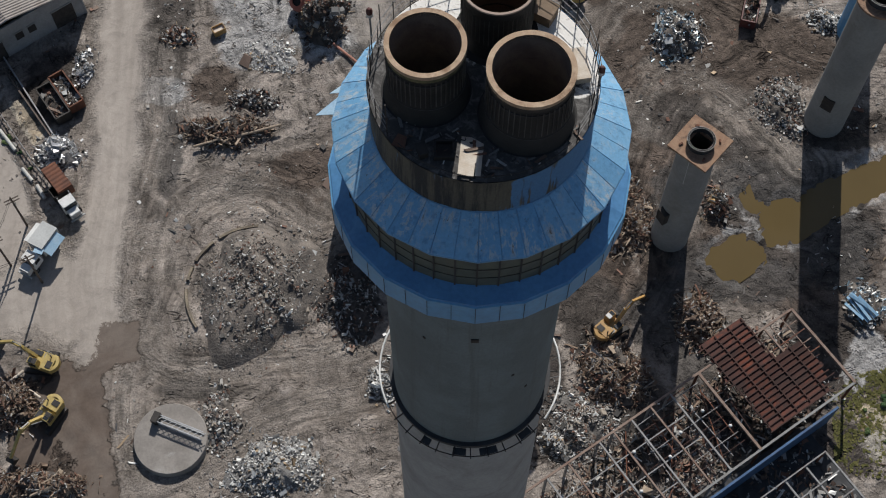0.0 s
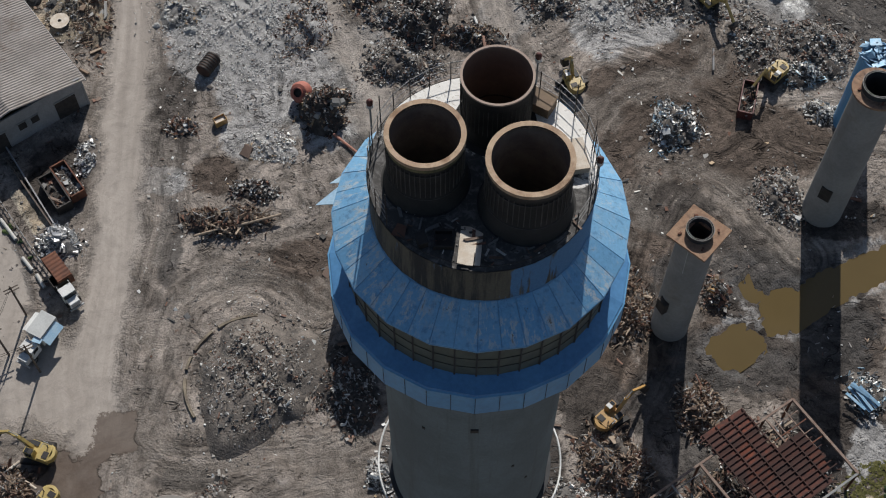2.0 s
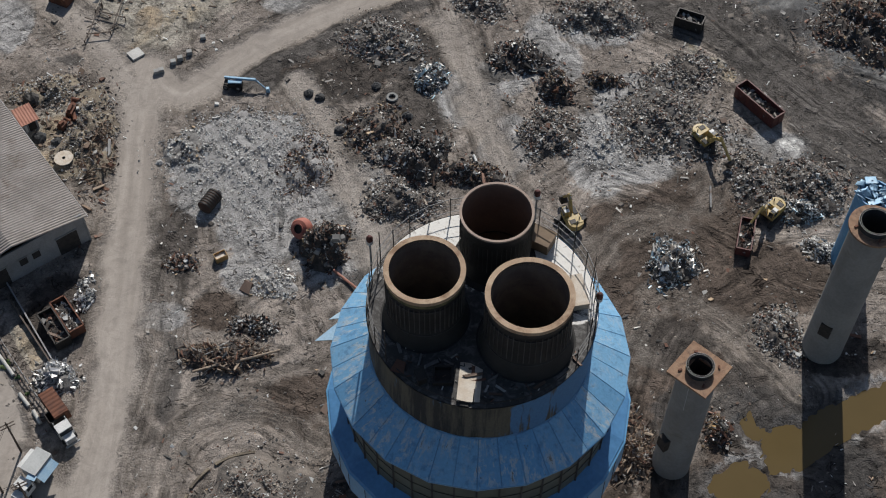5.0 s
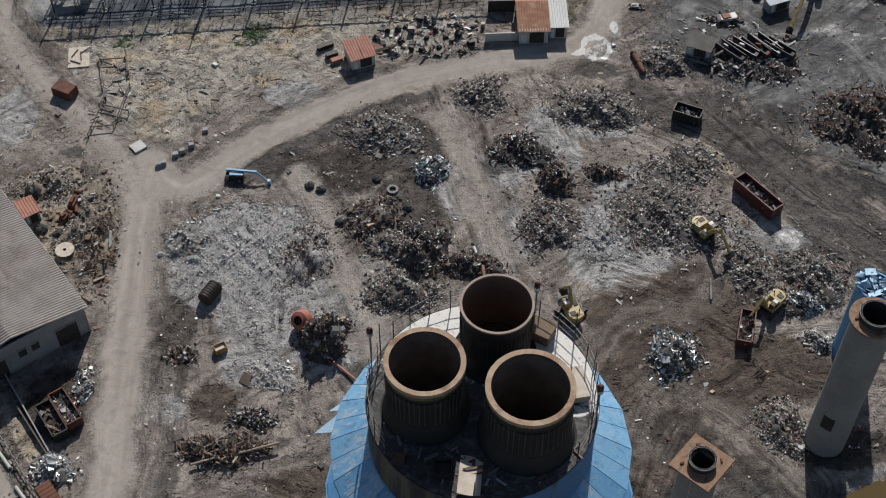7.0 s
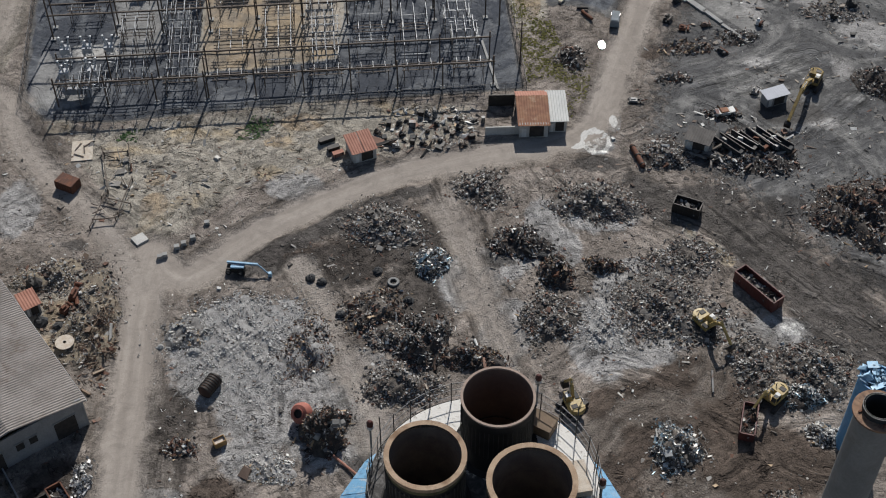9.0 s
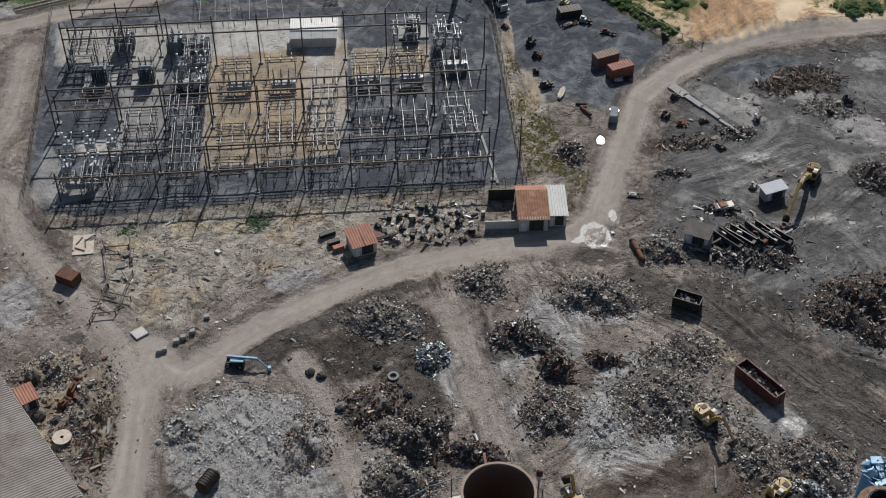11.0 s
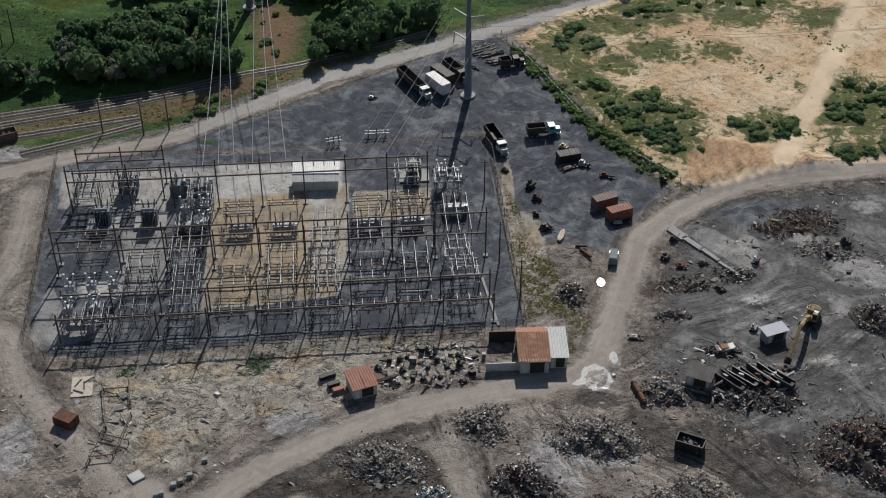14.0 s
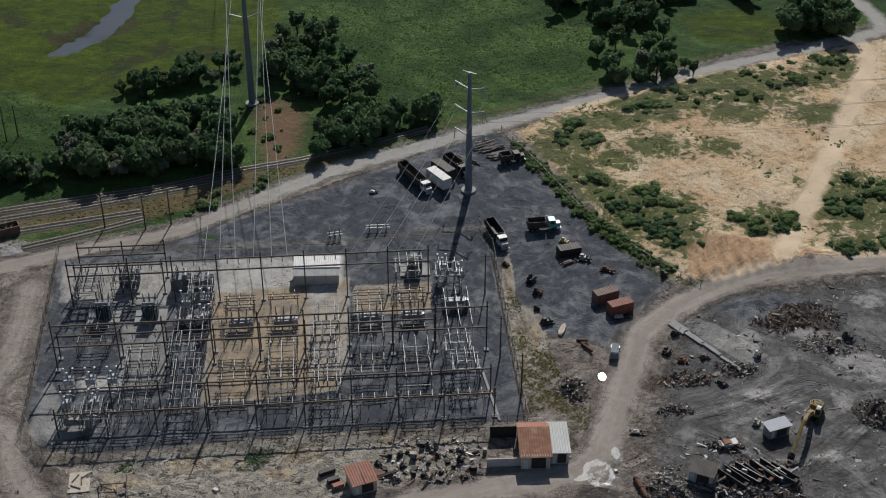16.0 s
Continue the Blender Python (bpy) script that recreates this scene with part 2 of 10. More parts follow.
# near-black for sooty brick and for flat panels standing in for unlit openings
soot_hole_black = surface("soot_hole_black", (0.055, 0.046, 0.041), (0.03, 0.026, 0.023), 1.2, 0.9, relief=0.02)
rim_tan = surface("rim_tan", (0.5, 0.375, 0.26), (0.38, 0.26, 0.17), 1.3, 0.85, stain=(0.2, 0.12, 0.07), amount=0.42, relief=0.01)
moss_band = surface("moss_band", (0.2, 0.18, 0.085), (0.07, 0.07, 0.035), 1.5, 0.9)
rust_steel = surface("rust_steel", (0.19, 0.075, 0.042), (0.11, 0.05, 0.034), 0.8, 0.8, 0.2, stain=(0.28, 0.12, 0.06), amount=0.35)
dark_steel = surface("dark_steel", (0.05, 0.045, 0.042), (0.035, 0.032, 0.03), 1.0, 0.6, 0.4)
grey_steel = surface("grey_steel", (0.3, 0.3, 0.3), (0.2, 0.195, 0.19), 0.8, 0.6, 0.3, stain=(0.15, 0.09, 0.06), amount=0.34)
galvanised = surface("galvanised", (0.5, 0.51, 0.52), (0.38, 0.39, 0.4), 1.0, 0.5, 0.4)
white_paint = surface("white_paint", (0.75, 0.75, 0.73), (0.62, 0.62, 0.6), 0.8, 0.5, stain=(0.45, 0.42, 0.38), amount=0.25)
plywood = surface("plywood", (0.55, 0.46, 0.36), (0.66, 0.6, 0.52), 1.6, 0.85, stain=(0.3, 0.22, 0.16), amount=0.36)
yellow_paint = surface("yellow_paint", (0.5, 0.38, 0.13), (0.4, 0.29, 0.1), 1.2, 0.5, stain=(0.2, 0.14, 0.07), amount=0.3)
ochre_paint = surface("ochre_paint", (0.36, 0.26, 0.09), (0.24, 0.17, 0.065), 1.4, 0.8, stain=(0.12, 0.085, 0.05), amount=0.4)
orange_paint = surface("orange_paint", (0.48, 0.29, 0.1), (0.38, 0.22, 0.08), 1.2, 0.5, stain=(0.2, 0.1, 0.05), amount=0.28)
cream_paint = surface("cream_paint", (0.5, 0.365, 0.13), (0.38, 0.27, 0.1), 1.2, 0.5, stain=(0.25, 0.2, 0.13), amount=0.25)
red_paint = surface("red_paint", (0.13, 0.03, 0.026), (0.085, 0.028, 0.025), 1.0, 0.6, stain=(0.12, 0.06, 0.04), amount=0.36)
rust_roof = surface("rust_roof", (0.36, 0.18, 0.1), (0.27, 0.12, 0.07), 0.9, 0.8, stain=(0.44, 0.3, 0.2), amount=0.36)
salmon_roof = surface("salmon_roof", (0.44, 0.21, 0.15), (0.37, 0.165, 0.115), 0.7, 0.8, stain=(0.3, 0.16, 0.11), amount=0.3)
rubber = surface("rubber", (0.02, 0.02, 0.02), (0.03, 0.028, 0.026), 2.0, 0.9)
black_glass = surface("black_glass", (0.02, 0.024, 0.028), (0.03, 0.034, 0.038), 0.5, 0.25)
blue_steel = surface("blue_steel", (0.2, 0.38, 0.55), (0.3, 0.46, 0.6), 0.9, 0.5, 0.2, stain=(0.42, 0.5, 0.55), amount=0.36)


# ---- ground ----
def steps(stops, far):
    """Grid lines: (from, to, step) stretches, then ever wider ones out to far on both sides."""
    line = [stops[0][0]]
    for a, b, s in stops:
        line += list(np.linspace(a, b, int(round((b - a) / s)) + 1)[1:])
    low, high, s = [line[0]], [line[-1]], 2.5
    while high[-1] < far or low[-1] > -far:
        if high[-1] < far:
            high.append(high[-1] + s)
        if low[-1] > -far:
            low.append(low[-1] - s)
        s *= 1.2
    return np.array(low[:0:-1] + line + high[1:])


gx = steps([(-220, -130, 2.0), (-130, -75, 1.2), (-75, 75, 0.65), (75, 130, 1.2)], 4200)
gy = steps([(36, 150, 0.6), (150, 250, 0.9), (250, 420, 1.4), (420, 540, 2.0)], 4200)
GX, GY = np.meshgrid(gx, gy)
PX, PY = GX.ravel(), GY.ravel()


def line_distance(x, y, pts):
    """Signed sideways distance to a line of points, and the way along it."""
    best, side, along, gone = np.full(x.shape, 1e9), np.zeros(x.shape), np.zeros(x.shape), 0.0
    for (ax, ay), (bx, by) in zip(pts, pts[1:]):
        dx, dy = bx - ax, by - ay
        size = math.hypot(dx, dy)
        u = np.clip(((x - ax) * dx + (y - ay) * dy) / size ** 2, 0, 1)
        d = np.hypot(x - ax - u * dx, y - ay - u * dy)
        near = d < best
        best = np.where(near, d, best)
        side = np.where(near, np.sign(dx * (y - ay) - dy * (x - ax)) * d, side)
        along = np.where(near, gone + u * size, along)
        gone += size
    return best, side, along


def smooth_line(pts, n=8):
    """A rounded line through the points."""
    out = []
    q = [pts[0]] + list(pts) + [pts[-1]]
    for a, b, c, d in zip(q, q[1:], q[2:], q[3:]):
        for i in range(n):
            u = i / n
            out.append(tuple(0.5 * (2 * b[k] + (c[k] - a[k]) * u + (2 * a[k] - 5 * b[k] + 4 * c[k] - d[k]) * u * u + (3 * b[k] - a[k] - 3 * c[k] + d[k]) * u ** 3) for k in (0, 1)))
    return out + [pts[-1]]


def area(x, y, outline, edge=2.0):
    """1 inside the outline, 0 outside, soft across the edge."""
    inside = np.zeros(x.shape, bool)
    for (ax, ay), (bx, by) in zip(outline, outline[1:] + outline[:1]):
        cut = (ay > y) != (by > y)
        with np.errstate(divide="ignore", invalid="ignore"):
            inside ^= cut & (x < (bx - ax) * (y - ay) / (by - ay) + ax)
    d, _, _ = line_distance(x, y, outline + outline[:1])
    return np.clip(0.5 + np.where(inside, d, -d) / (2 * edge), 0, 1)


def blob(x, y, cx, cy, rx, ry):
    return np.clip(1.6 - 1.3 * np.hypot((x - cx) / rx, (y - cy) / ry), 0, 1)


# roads and haul tracks: a line and a half width
road_left = smooth_line([(-49.0, 71.4), (-49.3, 75.7), (-50.6, 82.8), (-49.7, 99.7), (-50.5, 117.8), (-51.5, 144.7), (-52.1, 148.7), (-51.9, 165.4)])
road_curve = smooth_line([(-51.9, 165.4), (-45.0, 159.5), (-35.9, 168.3), (-23.2, 177.5), (-8.8, 185.4), (7.2, 190.8), (21.4, 193.9), (29.5, 199.2), (35.3, 215.5), (41.9, 236.1), (45.4, 242.8), (57.0, 253.6), (71.4, 261.6), (88.1, 265.9), (123.0, 271.2)])
road_west = smooth_line([(-51.5, 156.2), (-59.9, 169.0), (-70.7, 181.2), (-80.3, 192.6), (-87.3, 206.7), (-95.5, 214.1), (-93.2, 233.0), (-95.2, 257.4)])
road_far = smooth_line([(-131.9, 245.6), (-111.3, 261.2), (-91.3, 271.2), (-67.2, 280.3), (-50.9, 293.5), (-27.9, 311.8), (-4.2, 325.0), (17.8, 338.0), (51.3, 356.2), (87.5, 375.4), (127.8, 393.4), (139.9, 405.4), (132.0, 433.2)])
road_sand = smooth_line([(80.3, 269.9), (89.1, 289.0), (100.7, 314.4), (113.3, 341.6), (127.9, 376.3), (129.2, 391.7)])
road_spur = smooth_line([(11.0, 137.8), (8.4, 147.9), (5.7, 159.5), (1.8, 174.6), (-1.4, 184.9)])
track_mid = smooth_line([(-7.4, 119.8), (-13.2, 134.3), (-19.4, 148.6), (-26.0, 162.7)])
track_yard = smooth_line([(-46.0, 75.7), (-38.4, 67.1), (-24.3, 68.8), (-11.6, 70.4), (-2.0, 75.6)])
track_yard_low = smooth_line([(-46.1, 49.3), (-34.9, 52.4), (-23.8, 60.0), (-8.3, 64.5)])
track_low = smooth_line([(-40.3, 40.2), (-42.0, 50.9), (-44.0, 60.5), (-44.5, 67.9), (-46.0, 74.8), (-46.5, 88.3), (-44.9, 104.5), (-46.0, 124.1)])
track_dirt = smooth_line([(20.9, 129.7), (27.9, 137.8), (43.9, 129.7), (57.1, 119.8), (72.8, 117.6)])
track_plain = smooth_line([(24.6, 75.5), (30.1, 85.4), (29.2, 96.6), (36.2, 111.4), (48.7, 122.8), (70.5, 127.1)])
track_front = smooth_line([(26.2, 169.5), (22.8, 181.1), (19.0, 188.8), (30.0, 191.9), (36.1, 187.2)])
track_ring = smooth_line([(-43.7, 72.2), (-40.7, 83.7), (-38.1, 92.9), (-28.3, 96.7), (-18.0, 91.9)])
track_east = smooth_line([(36.2, 188.8), (49.7, 176.7), (61.6, 161.3), (75.3, 147.1), (85.2, 136.3)])
track_coal = smooth_line([(34.1, 201.7), (50.3, 206.7), (67.0, 191.9), (87.0, 200.0)])
track_south = smooth_line([(23.2, 121.9), (29.2, 129.7), (43.4, 134.3), (48.4, 144.9), (60.8, 138.9)])
track_stack = smooth_line([(28.9, 106.4), (34.8, 116.5), (44.9, 111.4), (54.0, 99.4)])
track_scrap = smooth_line([(35.7, 198.8), (48.7, 208.5), (62.7, 214.7), (76.2, 221.2)])
track_wreck = smooth_line([(43.0, 182.8), (54.4, 181.5), (67.6, 187.6), (80.5, 194.5), (90.6, 204.0)])
track_arc = smooth_line([(62.0, 172.6), (60.6, 180.2), (69.9, 194.5), (83.5, 207.7)])
ROADS = [(road_left, 4.0), (road_curve, 3.6), (road_far, 2.9), (road_sand, 2.8)]
track_sweep = smooth_line([(44.0, 186.0), (56.0, 176.0), (66.5, 164.5), (80.0, 151.5), (92.0, 141.5)])
track_swing = smooth_line([(40.0, 176.0), (51.0, 168.0), (61.0, 152.0), (74.0, 140.0), (84.0, 128.0)])
track_loop = smooth_line([(66.0, 178.0), (66.0, 170.0), (71.0, 164.0), (80.0, 159.0), (95.0, 148.0)])
TRACKS = [track_sweep, track_swing, track_loop, road_left, road_curve, road_west, road_far, road_spur, track_mid, track_yard, track_yard_low, track_ring, track_east, track_coal, track_south, track_stack, track_low, track_dirt, track_plain, track_front, track_scrap, track_wreck, track_arc]

pad = [(-92.1, 271.7), (-84.0, 205.9), (-78.6, 200.9), (-64.7, 200.4), (-25.5, 206.3), (16.3, 210.4), (11.0, 273.4), (8.0, 282.2), (-25.5, 275.3)]
coal_yard = [(-72.7, 272.7), (-63.1, 280.3), (-38.4, 296.8), (-13.1, 315.1), (12.9, 333.7), (21.0, 322.8), (32.1, 298.4), (42.5, 274.7), (52.5, 258.1), (43.2, 246.0), (35.7, 233.6), (28.7, 237.6), (18.9, 237.6), (14.1, 259.2), (8.7, 282.2), (-25.5, 275.3)]
coal_east = [(43.7, 229.7), (52.7, 250.3), (69.5, 258.6), (108.5, 267.6), (162.4, 268.9), (103.1, 134.0), (76.2, 150.9), (62.8, 168.1), (44.5, 185.7), (35.9, 196.7)]
blue_ground = [(55.8, 248.7), (66.0, 255.0), (76.0, 257.0), (88.0, 253.0), (92.0, 244.0), (88.0, 239.0), (76.0, 236.0), (68.0, 241.0), (60.0, 246.5)]
paved_strip = [(51.0, 243.5), (54.5, 246.0), (60.0, 244.0), (68.0, 235.0), (70.0, 231.5), (64.5, 227.5)]
sand_field = [(19.9, 332.4), (34.1, 345.9), (68.8, 363.9), (124.6, 387.6), (206.7, 419.2), (178.0, 273.8), (86.2, 269.2), (61.8, 259.3), (53.6, 261.6), (40.6, 282.3), (31.2, 306.0)]
meadow = [(-147.3, 273.1), (-107.7, 276.9), (-90.9, 275.2), (-67.9, 284.6), (-48.9, 301.0), (-28.1, 315.7), (18.0, 343.1), (51.9, 361.7), (88.7, 382.2), (127.9, 401.1), (900.0, 700.0), (4100.0, 900.0), (4100.0, 4100.0), (-4100.0, 4100.0), (-4100.0, 300.0)]
sandy_verge = [(-76.0, 197.6), (-58.5, 202.5), (-25.4, 208.5), (7.5, 207.6), (7.3, 195.9), (-15.4, 187.2), (-34.4, 182.6), (-49.2, 166.7), (-58.3, 166.7)]
tan_bay = [(-52.5, 259.0), (-21.9, 261.4), (-21.0, 229.6), (-21.8, 220.0), (-36.0, 217.0), (-50.0, 215.5), (-51.4, 233.4)]
slab_bay = [(-53.5, 268.9), (-23.8, 270.4), (-23.6, 259.1), (-28.9, 250.1), (-32.2, 257.9), (-51.7, 254.5)]
slab_west = [(-90.0, 265.9), (-53.7, 267.9), (-51.7, 249.0), (-87.2, 251.1)]

near, second, side, along = np.full(PX.shape, 1e9), np.full(PX.shape, 1e9), np.zeros(PX.shape), np.zeros(PX.shape)
for i, pts in enumerate(TRACKS):
    d, s, a = line_distance(PX, PY, pts)
    closer = d < near
    second = np.where(closer, near, np.minimum(second, d))
    near, side, along = np.where(closer, d, near), np.where(closer, s, side), np.where(closer, a + 500 * i, along)
rough = crumple(PX * 0.25, PY * 0.25)
w_road = np.zeros(PX.shape)
for pts, half in ROADS:
    w_road = np.maximum(w_road, np.clip(1.0 - 0.5 * (line_distance(PX, PY, pts)[0] + 0.8 * rough + 0.35 * crumple(PX * 0.7, PY * 0.7, 1, 2.0)) / half, 0, 1))
w_road = np.maximum(w_road, 0.66 * np.clip(1.25 - 0.5 * (line_distance(PX, PY, road_west)[0] + 0.8 * rough) / 3.2, 0, 1))
for pts in (road_spur, track_mid):
    w_road = np.maximum(w_road, 0.62 * np.clip(1.3 - 0.5 * (line_distance(PX, PY, pts)[0] + 2.0 * rough) / 2.8, 0, 1))
for pts in (track_yard, track_yard_low, track_ring, track_stack, track_south, track_low):
    w_road = np.maximum(w_road, 0.43 * np.clip(1.3 - 0.5 * (line_distance(PX, PY, pts)[0] + 2.5 * rough) / 3.0, 0, 1))
lot = [(-69.1, 81.1), (-60.1, 87.4), (-50.8, 86.5), (-48.1, 75.7), (-49.7, 68.8), (-58.1, 72.2), (-67.5, 70.5)]
w_road = np.maximum(w_road, area(PX, PY, lot, 7))
w_road = np.maximum(w_road, 0.9 * area(PX, PY, [(-75.6, 101.7), (-66.7, 99.7), (-60.4, 90.2), (-61.9, 82.8), (-72.3, 81.1)], 2))
w_road = np.maximum(w_road, 0.9 * area(PX, PY, [(-75.1, 108.6), (-67.9, 107.1), (-63.3, 99.6), (-60.4, 92.0), (-71.9, 90.1)], 1.5))
# black mud thrown up along the haul road's inner edge
mud_side = line_distance(PX, PY, road_curve)[1] + 1.2 * rough
mud_bank = np.clip(-mud_side - 3.0, 0, 1) * np.clip((10.0 + mud_side) / 4.0, 0, 1) * np.clip((PX + 39.0) / 3.0, 0, 1) * np.clip((2.0 - PX) / 6.0, 0, 1) * (PY < 190)
w_road = w_road * (1 - 0.85 * mud_bank)
w_grass = area(PX, PY, meadow, 6)
w_sand = area(PX, PY, sand_field, 5)
w_coal = np.maximum.reduce([area(PX, PY, coal_yard, 3), 0.68 * area(PX, PY, coal_east, 9), area(PX, PY, pad, 0.8), area(PX, PY, blue_ground, 4)])
w_tan = np.maximum.reduce([blob(PX, PY, -27.5, 200.5, 8.0, 4.6), blob(PX, PY, -32.0, 194.8, 5.0, 2.8), blob(PX, PY, -54.3, 184.5, 3.6, 3.0), blob(PX, PY, -75.0, 199.0, 3.4, 2.6), blob(PX, PY, -53.5, 177.6, 4.7, 5.9), blob(PX, PY, -62.7, 189.6, 3.2, 4.7), 0.9 * area(PX, PY, [(-67.5, 111.5), (-64.4, 112.3), (-59.8, 106.4), (-62.2, 103.3)], 0.5), 0.55 * area(PX, PY, slab_west, 0.8), 0.9 * blob(PX, PY, 45.0, 171.2, 1.4, 3.1), 0.9 * blob(PX, PY, 48.1, 166.7, 3.2, 1.9), 0.9 * blob(PX, PY, 50.8, 163.7, 1.8, 1.9), 0.7 * blob(PX, PY, 59.4, 58.6, 3.9, 6.5), area(PX, PY, tan_bay, 0.8), 0.75 * area(PX, PY, sandy_verge, 5), blob(PX, PY, -65.9, 148.3, 5.8, 11.4), blob(PX, PY, 18.3, 239.6, 5.0, 12.4), blob(PX, PY, 14.8, 259.2, 1.8, 13.8), 0.8 * blob(PX, PY, -92.3, 229.4, 4.8, 24.2)])
slab_corner = [(-83.4, 225.6), (-75.6, 211.9), (-68.3, 206.7), (-77.5, 203.0), (-83.4, 206.2)]
slab_low = [(-76.7, 224.1), (-67.9, 224.9), (-67.3, 220.0), (-75.8, 219.2)]
pale_bay = [(-32.1, 255.7), (-21.2, 257.2), (-19.4, 225.1), (-29.4, 225.1)]
tan_back = [(-21.3, 258.0), (-2.9, 259.6), (-2.8, 246.9), (-20.6, 246.1)]
w_tan = np.maximum(w_tan, 0.9 * area(PX, PY, tan_back, 1.0))
w_slab = np.maximum.reduce([area(PX, PY, slab_bay, 0.5), 0.42 * area(PX, PY, pale_bay, 1.0), 0.6 * area(PX, PY, slab_west, 0.5), 0.45 * area(PX, PY, [(-71.4, 242.6), (-61.6, 243.6), (-57.6, 220.0), (-68.1, 220.0)], 0.5), 0.5 * area(PX, PY, slab_corner, 0.9), area(PX, PY, slab_low, 0.4), 0.4 * area(PX, PY, paved_strip, 0.8)])
ASH = [(60.2, 70.0, 3.4, 4.0), (21.0, 58.5, 3.4, 3.4), (57.5, 66.5, 2.0, 3.0), (-43.0, 112.6, 3.6, 2.2), (4.7, 158.8, 6.9, 7.8), (9.3, 143.7, 4.7, 6.1), (-13.3, 137.8, 5.6, 7.1), (11.3, 148.6, 5.8, 7.4), (31.2, 157.5, 5.9, 5.2), (8.7, 162.7, 7.9, 5.3), (34.6, 161.3, 6.0, 4.0), (18.2, 172.4, 4.1, 8.6), (49.6, 147.4, 4.8, 3.7), (-34.3, 142.5, 14.2, 13.3), (-17.6, 129.7, 10.1, 12.5), (-28.6, 129.7, 9.2, 7.9), (-30.8, 122.0, 5.4, 5.5), (19.9, 166.7, 6.1, 6.9), (26.5, 146.2, 6.7, 11.0), (28.8, 176.7, 9.4, 7.3), (34.5, 149.9, 10.6, 10.0), (-28.0, 182.6, 6.4, 4.5), (57.3, 147.4, 6.7, 4.3), (-44.2, 113.6, 5.3, 3.1), (-37.6, 57.2, 5.4, 5.7), (-78.7, 176.7, 5.2, 9.0), (32.0, 142.5, 8.5, 3.6), (29.7, 194.8, 4.4, 4.2), (25.7, 193.2, 2.8, 1.6), (33.5, 200.8, 1.8, 4.0), (-102.6, 273.2, 5.4, 4.1)]
EAST_ASH = [(88.5, 229.5, 8.5, 6.0), (92.0, 226.0, 6.0, 5.0), (81.6, 216.8, 3.5, 5.0), (75.0, 200.3, 5.5, 2.6), (66.5, 237.5, 3.6, 5.5), (64.5, 219.0, 4.5, 2.6), (79.5, 240.0, 6.0, 4.0), (72.8, 242.4, 4.0, 3.0), (96.0, 252.0, 6.0, 4.0), (84.0, 247.5, 5.0, 3.0)]
ASH += [(-29.0, 188.0, 5.0, 2.6), (-45.0, 193.0, 6.0, 3.0), (-38.0, 184.5, 3.5, 2.2), (-52.0, 199.5, 7.0, 1.8)]
w_ash = np.maximum.reduce([blob(PX, PY, *e) for e in ASH] + [0.62 * blob(PX, PY, *e) for e in EAST_ASH])
# Shade painted in: shed interior (54.3, 55.4), shadow strips (13.0, 64.5), (-13.4, 79.1)
MUD_AND_SHADE = [(30.0, 90.0, 4.5, 6.0), (36.0, 79.0, 5.0, 4.0), (46.0, 102.0, 6.0, 4.0), (73.0, 204.0, 13.0, 8.0), (81.0, 193.0, 9.0, 6.0), (60.3, 106.7, 9.5, 4.6), (43.4, 61.9, 10.2, 7.4), (-59.2, 114.7, 7.0, 8.3), (54.3, 55.4, 5.4, 4.8), (13.0, 64.5, 4.7, 12.5), (52.9, 89.9, 14.2, 10.3), (-45.8, 73.1, 2.2, 3.9), (-8.6, 169.5, 12.3, 8.4), (-18.1, 162.7, 8.9, 6.6), (-23.6, 179.7, 9.5, 4.5), (-44.2, 129.7, 5.5, 6.8), (-6.0, 153.6, 7.8, 11.4), (-43.9, 120.9, 4.4, 12.8), (35.3, 108.2, 7.8, 6.1), (-13.4, 79.1, 4.9, 8.0), (21.4, 75.5, 5.6, 7.9), (55.4, 70.3, 8.8, 8.6), (-30.0, 96.7, 3.4, 1.9), (-61.4, 111.6, 5.2, 4.1), (26.0, 58.7, 10.1, 8.9), (-54.0, 165.4, 6.1, 4.9)]
w_mud_shade = np.maximum.reduce([blob(PX, PY, *e) for e in MUD_AND_SHADE])
